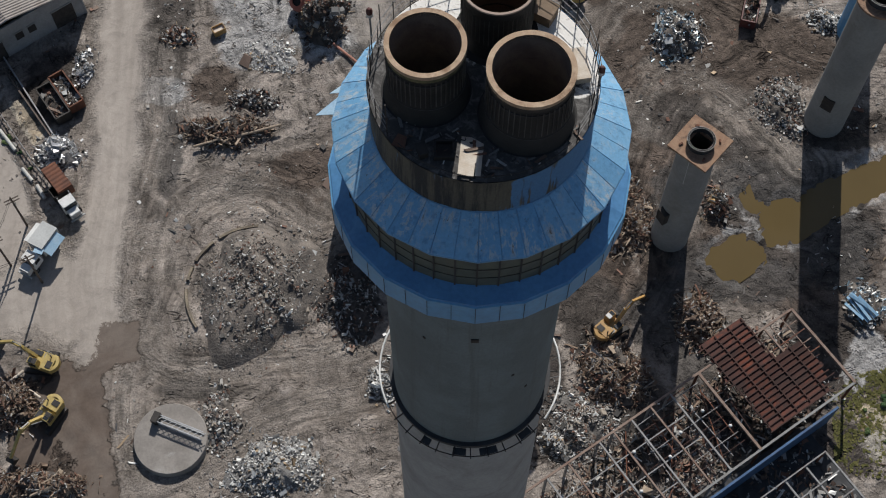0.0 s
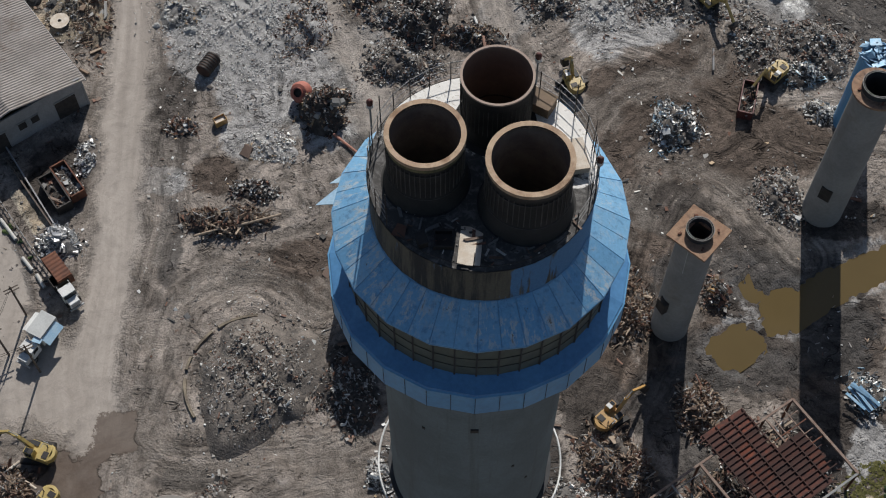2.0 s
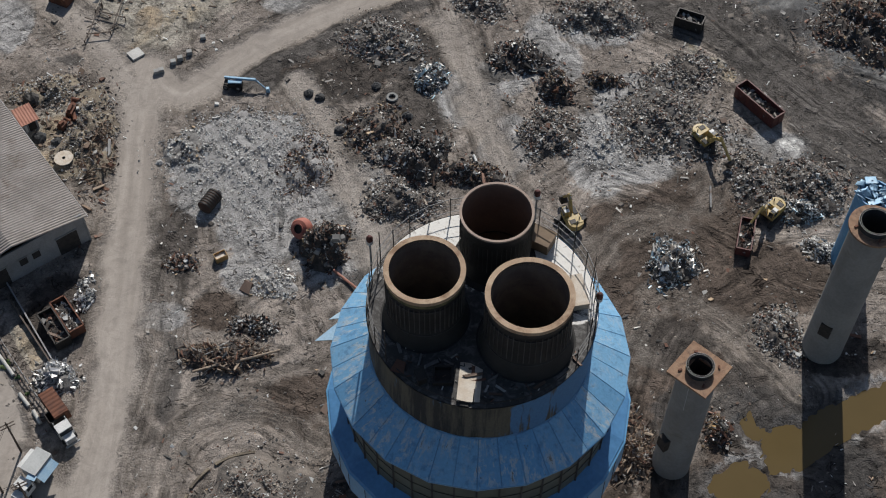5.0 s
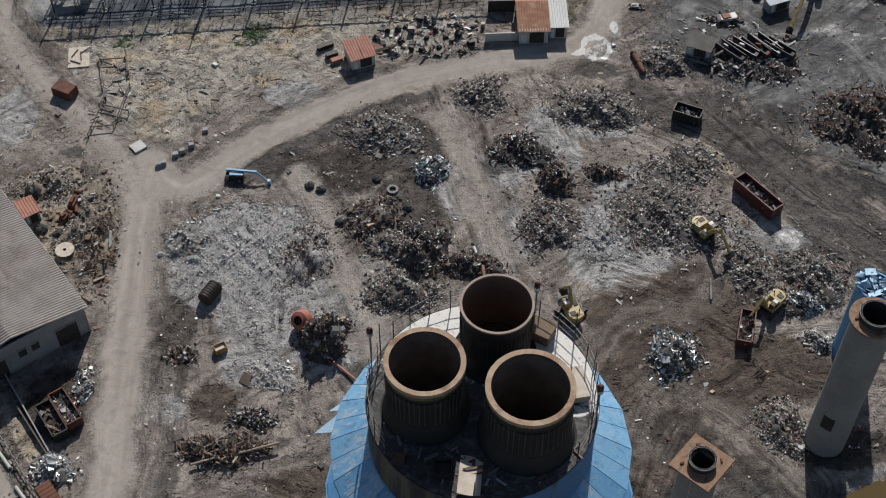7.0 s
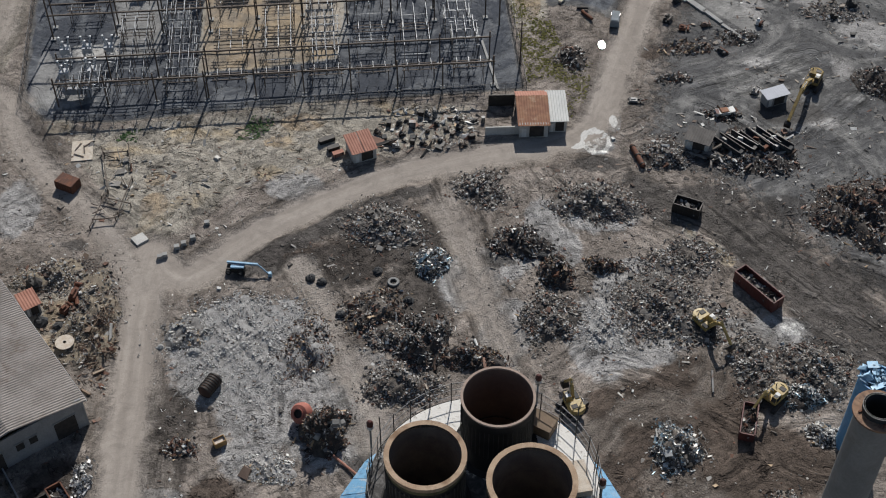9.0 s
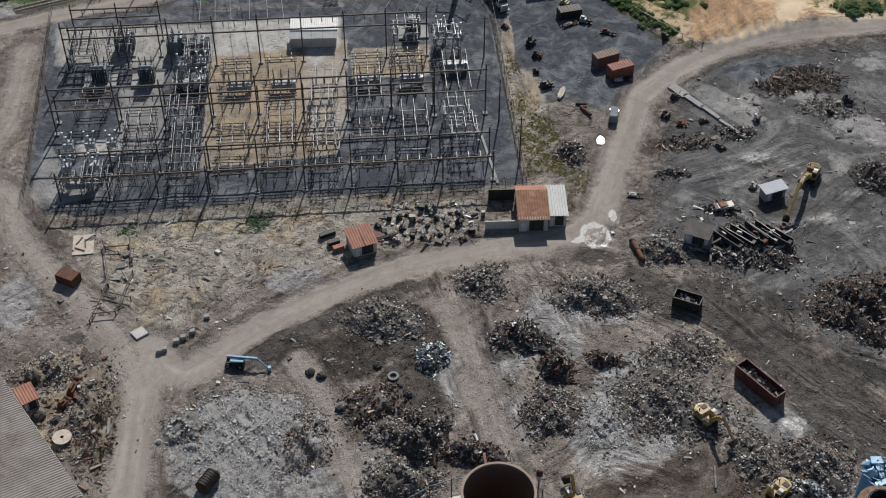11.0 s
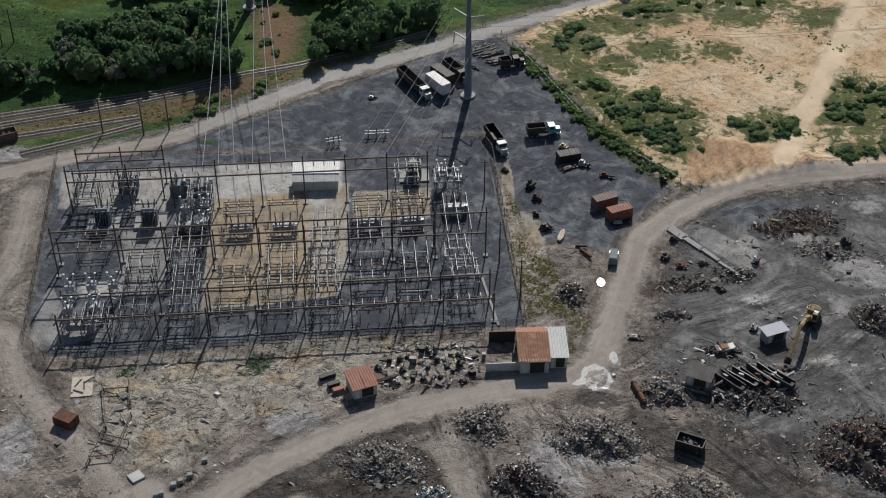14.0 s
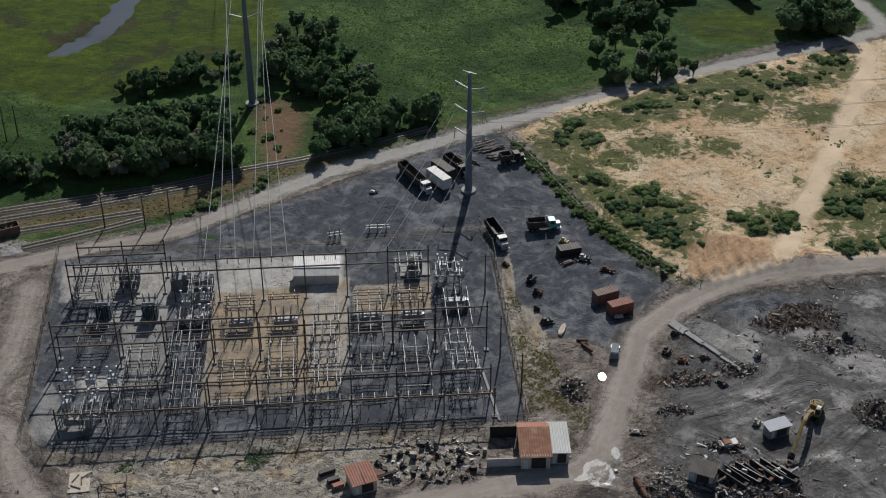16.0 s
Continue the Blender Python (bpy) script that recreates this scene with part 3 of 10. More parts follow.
# shed and chimney-side shade again; (43.4, 61.9) only darkens ground under the frame
BROWN_AND_SHADE = [(31.0, 96.0, 7.0, 7.0), (37.0, 104.0, 8.0, 6.0), (33.0, 84.0, 6.0, 6.0), (55.0, 80.0, 8.0, 5.0), (28.0, 131.5, 6.0, 5.0), (37.6, 135.0, 6.0, 4.0), (33.5, 141.8, 4.0, 2.2), (-26.0, 165.0, 9.0, 4.0), (-12.7, 152.9, 4.5, 3.5), (-16.0, 164.0, 8.0, 7.0), (80.5, 247.0, 5.5, 3.2), (84.0, 241.5, 4.5, 2.6), (49.2, 223.4, 5.0, 2.4), (42.7, 222.2, 3.2, 3.0), (60.3, 106.7, 9.5, 4.6), (43.4, 61.9, 10.2, 7.4), (-59.2, 114.7, 7.0, 8.3), (54.3, 55.4, 5.4, 4.8), (13.0, 64.5, 4.7, 12.5), (52.9, 89.9, 14.2, 10.3), (-51.3, 58.0, 5.0, 12.2), (-53.2, 64.6, 5.5, 5.9), (37.6, 121.9, 18.0, 13.1), (22.4, 79.1, 7.3, 12.5), (57.7, 75.5, 6.5, 6.2), (43.6, 135.4, 11.2, 8.2), (-35.5, 114.5, 4.4, 4.2), (-19.0, 97.7, 10.2, 6.7), (29.1, 109.4, 7.8, 8.1), (1.1, 63.7, 15.7, 5.0), (50.8, 86.2, 16.5, 12.0), (51.1, 120.7, 13.3, 8.5), (36.7, 132.0, 11.1, 6.9), (58.4, 68.6, 7.1, 7.7)]
w_brown = np.maximum.reduce([blob(PX, PY, *e) for e in BROWN_AND_SHADE])
GREEN = [(-57.0, 278.3, 3.0, 1.5), (118.0, 396.7, 16.0, 8.7)]
w_green = np.maximum(w_grass, np.maximum.reduce([0.85 * blob(PX, PY, *e) for e in GREEN]))
SCRUB = [(29.0, 322.0, 9.0, 9.0), (35.0, 330.0, 10.0, 6.0), (66.0, 349.0, 20.0, 6.0), (88.0, 352.0, 14.0, 5.0), (60.0, 342.0, 10.0, 6.0), (104.0, 342.0, 12.0, 5.0), (45.0, 317.0, 8.0, 7.0), (37.0, 302.0, 8.0, 14.0), (55.0, 290.0, 12.0, 12.0), (78.0, 284.0, 9.0, 6.0), (102.0, 290.0, 14.0, 14.0), (110.0, 365.0, 10.0, 8.0), (34.2, 325.1, 9.2, 14.3), (36.0, 309.8, 7.4, 11.8), (58.7, 350.1, 17.8, 11.4), (43.0, 338.1, 17.4, 8.1), (49.7, 288.9, 14.1, 16.1), (57.9, 277.3, 8.2, 10.2), (40.9, 299.8, 7.2, 11.3), (104.2, 298.5, 13.0, 14.4), (80.4, 287.6, 7.7, 7.6), (99.8, 275.6, 10.9, 4.1), (85.0, 361.0, 24.9, 15.0), (105.8, 343.3, 11.2, 9.1), (117.5, 372.4, 10.2, 11.9), (81.8, 343.2, 12.8, 8.3), (73.7, 323.0, 7.6, 5.7), (57.0, 323.5, 10.7, 8.2), (40.2, 278.5, 8.2, 5.1)]
w_scrub = np.maximum.reduce([blob(PX, PY, *e) for e in SCRUB])
wet_hole = [(-49.1, 74.3), (-46.3, 74.6), (-43.5, 74.9), (-42.7, 69.1), (-46.3, 68.0), (-47.8, 66.9), (-46.3, 60.7), (-44.9, 54.2), (-43.2, 47.8), (-49.3, 47.8), (-50.6, 54.2), (-53.1, 57.4), (-54.8, 61.3), (-54.8, 68.0), (-53.2, 69.8), (-52.1, 68.4), (-50.4, 67.8), (-49.0, 70.5)]
w_wet = np.maximum(area(PX, PY, wet_hole, 2.6), 0.8 * blob(PX, PY, -56.4, 58.9, 4.7, 9.0))
dark_band = [(34.7, 187.5), (42.8, 182.4), (53.8, 179.4), (62.6, 172.5), (65.5, 165.9), (76.3, 151.6), (86.4, 141.0), (82.9, 127.3), (61.5, 147.0), (58.5, 156.8), (52.2, 164.0), (47.8, 171.5), (41.6, 171.5), (35.2, 176.4)]
# (-11.9, 83.6) paints the shadow strip left of the big chimney
DARK = [(50.0, 180.0, 10.0, 4.5), (63.0, 177.0, 8.0, 4.5), (-36.5, 199.0, 3.2, 3.4), (-55.0, 187.6, 2.8, 1.2), (-45.0, 176.0, 2.2, 1.6), (72.0, 160.0, 10.0, 6.0), (82.0, 150.0, 9.0, 6.0), (-30.5, 167.0, 5.5, 2.6), (-26.0, 169.5, 5.0, 2.4), (-20.0, 176.0, 6.0, 3.0), (-14.5, 179.0, 4.5, 2.0), (25.0, 142.9, 1.5, 1.7), (34.5, 67.5, 4.0, 5.0), (36.5, 71.5, 3.5, 4.0), (-34.7, 200.6, 4.0, 1.8), (-66.2, 167.5, 3.4, 2.2), (-51.2, 160.0, 1.2, 3.5), (50.3, 96.5, 16.9, 6.7), (38.1, 82.6, 7.4, 7.2), (57.7, 88.0, 9.1, 5.6), (68.9, 203.4, 10.1, 5.1), (29.8, 188.8, 6.5, 3.4), (8.8, 163.5, 6.0, 2.2), (-11.9, 83.6, 4.9, 13.6), (67.4, 144.9, 7.6, 4.9), (31.9, 75.5, 8.9, 7.9), (45.3, 80.8, 9.8, 5.4), (-41.5, 102.6, 3.1, 11.8), (-29.5, 75.7, 5.7, 2.1), (35.9, 96.6, 6.8, 5.8), (57.1, 83.5, 7.4, 5.5), (40.0, 58.7, 4.7, 4.9), (-35.1, 64.6, 7.1, 2.2), (-11.8, 119.8, 5.4, 4.3), (-30.5, 162.6, 9.0, 3.5)]
w_dark = np.maximum(np.maximum(area(PX, PY, dark_band, 4), 0.8 * mud_bank), np.maximum.reduce([0.72 * blob(PX, PY, *e) for e in DARK]))
crust_x, crust_y, crust_rx, crust_ry = 29.6, 195.0, 2.7, 3.4
crust = np.hypot((PX - crust_x) / crust_rx, (PY - crust_y) / crust_ry) + 0.12 * crumple(PX, PY, 1.0, 3.0)
w_white = np.maximum.reduce([0.62 * blob(PX, PY, 59.6, 148.1, 3.9, 2.8), np.clip(1.15 - 3.2 * np.abs(crust - 0.95), 0, 1), 0.55 * np.clip(2 - 2 * crust, 0, 1), blob(PX, PY, 26.0, 193.4, 1.6, 1.0), blob(PX, PY, 33.5, 200.8, 1.0, 2.5)])
marsh = [(-181.6, 364.1), (-130.5, 360.5), (-108.1, 349.7), (-96.0, 354.0), (-85.3, 367.3), (-62.7, 375.1), (-56.1, 392.1), (-53.9, 423.2), (-51.7, 537.2), (-291.9, 536.5)]
w_marsh = np.maximum.reduce([area(PX, PY, marsh, 9), 0.75 * blob(PX, PY, 92.4, 403.1, 19.8, 17.7)])
scarp = [(57.0, 261.0), (58.0, 273.0), (64.0, 279.0), (72.0, 278.0), (80.0, 274.5), (86.0, 273.5), (92.0, 269.0), (88.0, 266.0), (72.0, 263.5), (62.0, 259.5)]
w_scarp = area(PX, PY, scarp, 2.0)
red_patch = [(-56.3, 349.9), (-50.4, 355.2), (-43.5, 351.7), (-36.3, 343.0), (-36.9, 321.8), (-41.6, 307.6), (-45.6, 307.6), (-50.5, 314.1), (-55.0, 332.9)]
rail_strip = [(-122.7, 290.6), (-92.1, 299.5), (-71.7, 306.7), (-53.5, 314.7), (-34.6, 321.5), (-22.5, 322.7), (0.0, 340.0), (50.0, 368.5), (86.0, 387.5), (88.0, 380.5), (50.0, 361.0), (-4.0, 330.0), (-22.1, 315.7), (-44.7, 302.4), (-68.1, 285.4), (-107.0, 274.4), (-117.1, 271.9)]
w_red = np.maximum(area(PX, PY, red_patch, 9), 0.72 * area(PX, PY, rail_strip, 4))
POOLS = [(42.6, 85.1, 4.8, 4.6), (50.1, 91.4, 5.8, 5.7), (62.6, 97.3, 7.8, 4.5)]
POOL_SHORES = [[(38.2, 84.3), (39.6, 86.4), (42.0, 88.2), (44.0, 88.9), (46.7, 86.4), (46.7, 84.0), (42.9, 81.3), (40.8, 81.5)],
               [(46.5, 91.9), (49.2, 94.1), (52.9, 95.0), (59.5, 98.5), (67.1, 101.7), (78.0, 104.0), (79.0, 99.0), (67.0, 96.2), (58.6, 91.9), (52.3, 87.6), (47.6, 86.7)],
               [(44.3, 95.0), (45.9, 97.3), (46.5, 94.4), (48.4, 94.1), (47.0, 91.9), (45.1, 91.9)]]
shore = 0.2 * crumple(PX * 0.35, PY * 0.35, 1, 4.0) + 0.07 * crumple(PX, PY, 1.0, 1.0)
BANKS = [(-112.2, 398.3, 8.9, 9.7), (-103.2, 402.6, 7.2, 8.9), (-119.6, 391.9, 5.3, 6.9)]
w_bank = np.maximum.reduce([blob(PX, PY, *e) for e in BANKS])
hollow = np.maximum.reduce([area(PX + 2.2 * shore, PY - 1.6 * shore, q, 1.5) for q in POOL_SHORES])
w_ash = np.maximum(w_ash, 0.62 * np.clip(2.2 * np.maximum.reduce([area(PX + 4 * shore, PY - 3 * shore, q, 4.0) for q in POOL_SHORES]), 0, 1) * np.clip(1.3 - 1.3 * hollow, 0, 1) * (crumple(PX * 0.3, PY * 0.3, 1, 2.0) > -0.25))
creek = smooth_line([(-96.4, 452.9), (-104.6, 422.1), (-107.1, 408.4), (-109.6, 396.2), (-113.8, 389.4), (-118.5, 382.5)])
creek_d = line_distance(PX, PY, creek)[0]
creek_half = 2.1 + 1.5 * crumple(PX * 0.12, PY * 0.12, 1, 1.0) + 1.2 * crumple(PX * 0.4, PY * 0.4, 1, 2.0) + 2.0 * np.clip(1 - np.hypot(PX - creek[16][0], PY - creek[16][1]) / 45, 0, 1)
bed = np.clip(1.5 - creek_d / np.maximum(creek_half, 0.8), 0, 1)
calm = np.clip(1 - w_road * 0.5, 0.3, 1)
lumpy = np.clip(1.1 - 2.0 * np.maximum(w_road, area(PX, PY, pad, 1.0)), 0, 1) * np.clip(1 - w_grass, 0, 1)
tops = 0.10 * calm * rough + lumpy * (0.16 * crumple(PX * 0.9, PY * 0.9, 1, 5.0) + 0.09 * crumple(PX * 1.7, PY * 1.7, 1, 7.0)) + 0.06 * crumple(PX, PY, 1.0, 2.0) * np.exp(-(near / 12) ** 2) * np.clip(1 - 2.2 * w_road, 0, 1) - 0.65 * hollow - 1.6 * bed
tops += 0.5 * np.clip(w_sand, 0, 1) * (crumple(PX * 0.12, PY * 0.12, 1, 1.0) + 0.6)
tops += 1.1 * w_scarp * (0.6 + 0.5 * np.sin(PX * 1.9 + 2.0 * crumple(PX * 0.3, PY * 0.3)))
tops = np.where(np.abs(PX) > 600, 0, tops)
tops = np.where(PY > 700, 0, tops)
index = np.arange(PX.size).reshape(GX.shape)
quads = np.stack([index[:-1, :-1], index[:-1, 1:], index[1:, 1:], index[1:, :-1]], -1).reshape(-1, 4)


def ground_material():
    n = Nodes("yard_ground")
    p = n.where()

    def weights(name):
        a = n.t.nodes.new("ShaderNodeAttribute")
        a.attribute_name = name
        s = n.node("ShaderNodeSeparateColor", Color=a.outputs["Color"])
        return [*s.outputs, a.outputs["Alpha"]]

    road, sand, coal, green = weights("cover")
    ash, mud_shade, tan, slab = weights("dirt")
    side, along, worn, brown = weights("ruts")
    wet, dark, white, marsh_w = weights("marks")
    scrub_w, red, bank, raw = weights("growth")
    big = n.noise(p, 0.09, 6, 0.62, 0.5)
    mid = n.noise(p, 0.6, 6, 0.65, 0.4)
    fine = n.noise(p, 3.2, 5, 0.7)
    grit = n.noise(p, 9.0, 3, 0.7)
    edge = n.math("ADD", n.math("MULTIPLY", n.math("SUBTRACT", mid, 0.5), 0.75), n.math("MULTIPLY", n.math("SUBTRACT", fine, 0.5), 0.4))
    soft = n.math("MULTIPLY", edge, 0.35)

    def mask(w, low=0.38, high=0.62, by=None):
        return n.step(n.math("ADD", w, edge if by is None else by), low, high)

    def along_tracks(across, lengthwise, warp, swirl, detail):
        x = n.math("ADD", n.math("MULTIPLY", side, across), n.math("ADD", n.math("MULTIPLY", mid, warp), n.math("MULTIPLY", big, swirl)))
        v = n.node("ShaderNodeCombineXYZ", X=x, Y=n.math("MULTIPLY", along, lengthwise))
        return n.noise(v.outputs["Vector"], 1.0, detail, 0.56)

    streak = along_tracks(0.6, 0.05, 0.6, 2.2, 4)
    lanes = along_tracks(0.5, 0.02, 0.35, 0.8, 4)
    tread = along_tracks(1.5, 0.13, 1.0, 3.2, 3)

    def drift(angle, offset):
        m = n.node("ShaderNodeMapping", Vector=p)
        m.inputs["Rotation"].default_value = (0, 0, radians(angle))
        m.inputs["Location"].default_value = (offset, offset * 0.7, 0)
        s = n.node("ShaderNodeSeparateXYZ", Vector=m.outputs["Vector"])
        x = n.math("ADD", n.math("MULTIPLY", s.outputs["X"], 0.2), n.math("ADD", n.math("MULTIPLY", big, 1.6), n.math("MULTIPLY", mid, 0.4)))
        y = n.math("ADD", n.math("MULTIPLY", s.outputs["Y"], 0.62), n.math("ADD", n.math("MULTIPLY", big, 5.0), n.math("MULTIPLY", mid, 1.3)))
        v = n.node("ShaderNodeCombineXYZ", X=x, Y=y)
        return n.noise(v.outputs["Vector"], 1.0, 4, 0.56)

    first, second_way = drift(25, 3.0), drift(-40, 11.0)
    third = drift(80, 19.0)
    choose = n.noise(p, 0.045, 3, 0.5, 1.0)
    scuff = n.mix(n.step(choose, 0.42, 0.46), first, second_way)
    scuff = n.mix(n.step(choose, 0.54, 0.58), scuff, third)
    patchy = n.step(n.noise(p, 0.16, 4, 0.6, 1.0), 0.34, 0.6)
    # short gouges and clod edges, in patches
    furrow = n.math("ABSOLUTE", n.math("SUBTRACT", n.noise(n.where((0.55, 1.0, 1.0)), 0.5, 2, 0.5, 1.4), 0.5))
    cut = n.math("ABSOLUTE", n.math("SUBTRACT", n.noise(n.where((1.0, 0.7, 1.0)), 0.9, 2, 0.5, 1.0), 0.5))
    gouge = n.math("MULTIPLY", n.step(n.math("SUBTRACT", 0.04, furrow), 0.0, 0.04), n.step(n.noise(p, 0.23, 4, 0.6, 0.8), 0.52, 0.64))
    gouge = n.math("MAXIMUM", gouge, n.math("MULTIPLY", n.step(n.math("SUBTRACT", 0.036, cut), 0.0, 0.036), n.step(n.noise(p, 0.3, 4, 0.6, 0.4), 0.55, 0.66)))
    c = n.mix(n.step(big, 0.34, 0.66), (0.29, 0.253, 0.222), (0.17, 0.146, 0.127))
    c = n.mix(n.math("MULTIPLY", n.step(mid, 0.5, 0.75), 0.7), c, (0.3, 0.272, 0.248))
    c = n.mix(mask(brown), c, n.mix(mid, (0.125, 0.099, 0.081), (0.075, 0.058, 0.048)))
    c = n.mix(n.math("MULTIPLY", mask(mud_shade), 0.85), c, n.mix(mid, (0.085, 0.074, 0.066), (0.045, 0.04, 0.037)))
    cinder = n.mix(n.step(n.noise(p, 0.11, 8, 0.7, 1.4), 0.44, 0.66), n.mix(mid, (0.045, 0.051, 0.064), (0.08, 0.088, 0.104)), (0.175, 0.185, 0.198))
    gritty = n.mix(n.step(n.noise(p, 0.07, 8, 0.7, 1.6), 0.46, 0.64), n.mix(mid, (0.075, 0.075, 0.078), (0.125, 0.124, 0.123)), n.mix(fine, (0.17, 0.168, 0.163), (0.29, 0.285, 0.273)))
    c = n.mix(mask(coal), c, n.mix(n.step(coal, 0.72, 0.92), gritty, cinder))
    c = n.mix(mask(ash), c, n.mix(n.step(fine, 0.35, 0.65), (0.43, 0.418, 0.405), (0.205, 0.198, 0.192)))
    verge = n.mix(n.step(big, 0.52, 0.72), n.mix(mid, (0.37, 0.34, 0.29), (0.27, 0.247, 0.21)), (0.42, 0.335, 0.22))
    bay = n.mix(n.step(n.noise(p, 0.13, 6, 0.65, 1.0), 0.42, 0.62), n.mix(mid, (0.42, 0.335, 0.235), (0.32, 0.255, 0.18)), (0.26, 0.228, 0.188))
    verge = n.mix(n.step(tan, 0.8, 0.95), verge, bay)
    c = n.mix(mask(tan, 0.42, 0.66), c, verge)
    c = n.mix(n.math("MULTIPLY", mask(slab, 0.25, 0.35, soft), slab), c, n.mix(mid, (0.5, 0.49, 0.465), (0.38, 0.37, 0.35)))
    dunes = n.mix(n.step(big, 0.35, 0.7), n.mix(mid, (0.65, 0.46, 0.285), (0.54, 0.37, 0.215)), (0.7, 0.57, 0.4))
    scrub = n.step(n.math("ADD", n.math("ADD", n.noise(p, 0.3, 9, 0.8, 0.5), n.math("MULTIPLY", scrub_w, 0.19)), n.math("MULTIPLY", fine, 0.35)), 0.735, 0.82)
    withered = n.step(n.math("ADD", n.noise(p, 0.3, 9, 0.75, 0.6), n.math("MULTIPLY", scrub_w, 0.13)), 0.57, 0.68)
    dunes = n.mix(n.math("MULTIPLY", withered, 0.6), dunes, n.mix(fine, (0.3, 0.2, 0.1), (0.2, 0.17, 0.075)))
    dunes = n.mix(scrub, dunes, n.mix(fine, (0.05, 0.075, 0.026), (0.17, 0.175, 0.068)))
    dunes = n.mix(n.math("MULTIPLY", n.step(raw, 0.3, 0.7), 0.85), dunes, n.mix(n.noise(n.where((1.6, 0.25, 1.0)), 0.7, 5, 0.65, 0.6), (0.34, 0.19, 0.1), (0.64, 0.45, 0.29)))
    c = n.mix(mask(sand), c, dunes)
    field = n.noise(n.where((0.6, 1.0, 1.0)), 0.03, 6, 0.62, 1.2)
    grass = n.mix(n.step(field, 0.42, 0.62), n.mix(mid, (0.02, 0.058, 0.014), (0.034, 0.08, 0.019)), n.mix(mid, (0.055, 0.118, 0.025), (0.09, 0.148, 0.042)))
    lush = n.mix(n.step(n.noise(n.where((0.5, 1.0, 1.0)), 0.05, 6, 0.65, 1.5), 0.36, 0.62), n.mix(mid, (0.027, 0.059, 0.006), (0.043, 0.075, 0.006)), n.mix(mid, (0.077, 0.11, 0.005), (0.058, 0.093, 0.006)))
    grass = n.mix(n.step(n.math("ADD", marsh_w, n.math("MULTIPLY", n.math("SUBTRACT", big, 0.5), 1.2)), 0.3, 0.6), grass, lush)
    grass = n.mix(n.step(n.noise(p, 0.2, 6, 0.7, 0.6), 0.58, 0.76), grass, (0.036, 0.06, 0.02))
    grass = n.mix(0.8, grass, n.ramp(fine, (0.34, 0.5), (0.66, 1.35)), "MULTIPLY")
    grass = n.mix(0.75, grass, n.ramp(n.noise(n.where((0.7, 1.0, 1.0)), 0.28, 9, 0.78, 0.4), (0.36, 0.45), (0.5, 0.95), (0.64, 1.6)), "MULTIPLY")
    ditch = n.math("ADD", n.cells(n.where(), 0.012, "Distance", "DISTANCE_TO_EDGE"), n.math("ADD", n.math("MULTIPLY", n.math("SUBTRACT", mid, 0.5), 0.1), n.math("MULTIPLY", n.math("SUBTRACT", big, 0.5), 0.35)))
    grass = n.mix(n.math("MULTIPLY", n.step(n.math("SUBTRACT", 0.03, ditch), 0.0, 0.03), n.math("MULTIPLY", marsh_w, 0.75)), grass, (0.03, 0.036, 0.016))
    grass = n.mix(n.math("MULTIPLY", mask(bank, 0.45, 0.7), 0.75), grass, (0.05, 0.045, 0.022))
    grass = n.mix(n.math("MULTIPLY", mask(red, 0.5, 0.85), 0.9), grass, n.mix(n.step(n.noise(p, 0.25, 6, 0.7, 0.6), 0.56, 0.7), n.mix(mid, (0.25, 0.145, 0.095), (0.15, 0.095, 0.06)), (0.1, 0.11, 0.045)))
    c = n.mix(mask(green, 0.42, 0.62), c, grass)
    c = n.mix(n.math("MULTIPLY", mask(dark), 0.8), c, n.mix(mid, (0.088, 0.082, 0.078), (0.05, 0.047, 0.045)))
    splotch = n.noise(p, 0.33, 9, 0.7, 0.8)
    berm = n.math("MULTIPLY", n.step(n.math("ADD", road, soft), 0.2, 0.34), 0.6)
    berm = n.math("MULTIPLY", berm, n.math("SUBTRACT", 1.0, n.math("MAXIMUM", mask(sand), mask(green, 0.3, 0.5))))
    c = n.mix(berm, c, n.mix(1.0, c, (0.5, 0.48, 0.46), "MULTIPLY"))
    lane = n.mix(n.step(n.math("ADD", n.math("MULTIPLY", lanes, 0.75), n.math("MULTIPLY", big, 0.25)), 0.36, 0.62), (0.37, 0.33, 0.292), (0.3, 0.265, 0.233))
    lane = n.mix(n.math("MULTIPLY", n.step(splotch, 0.5, 0.62), 0.35), lane, (0.21, 0.185, 0.165))
    gravel = n.step(n.node("ShaderNodeSeparateXYZ", Vector=p).outputs["Y"], 270.0, 310.0)
    lane = n.mix(n.math("MULTIPLY", gravel, 0.8), lane, n.mix(mid, (0.42, 0.412, 0.39), (0.34, 0.332, 0.312)))
    lane = n.mix(mask(sand, 0.4, 0.6, soft), lane, n.mix(mid, (0.72, 0.575, 0.41), (0.62, 0.485, 0.335)))
    on_road = mask(road, 0.26, 0.7, n.math("MULTIPLY", edge, 0.55))
    c = n.mix(on_road, c, lane)
    c = n.mix(mask(wet, 0.46, 0.54), c, n.mix(n.step(big, 0.4, 0.65), n.mix(mid, (0.125, 0.097, 0.079), (0.1, 0.077, 0.063)), (0.16, 0.133, 0.113)))
    c = n.mix(n.math("MULTIPLY", mask(white, 0.5, 0.66), 0.95), c, n.mix(fine, (0.5, 0.49, 0.47), (0.72, 0.71, 0.68)))
    on_road = n.math("MAXIMUM", on_road, mask(wet, 0.46, 0.54))
    bare = n.math("SUBTRACT", 1.0, mask(green, 0.3, 0.5))
    rut = n.math("MULTIPLY", n.math("MULTIPLY", worn, n.math("ADD", n.math("MULTIPLY", patchy, 0.7), 0.3)), bare)
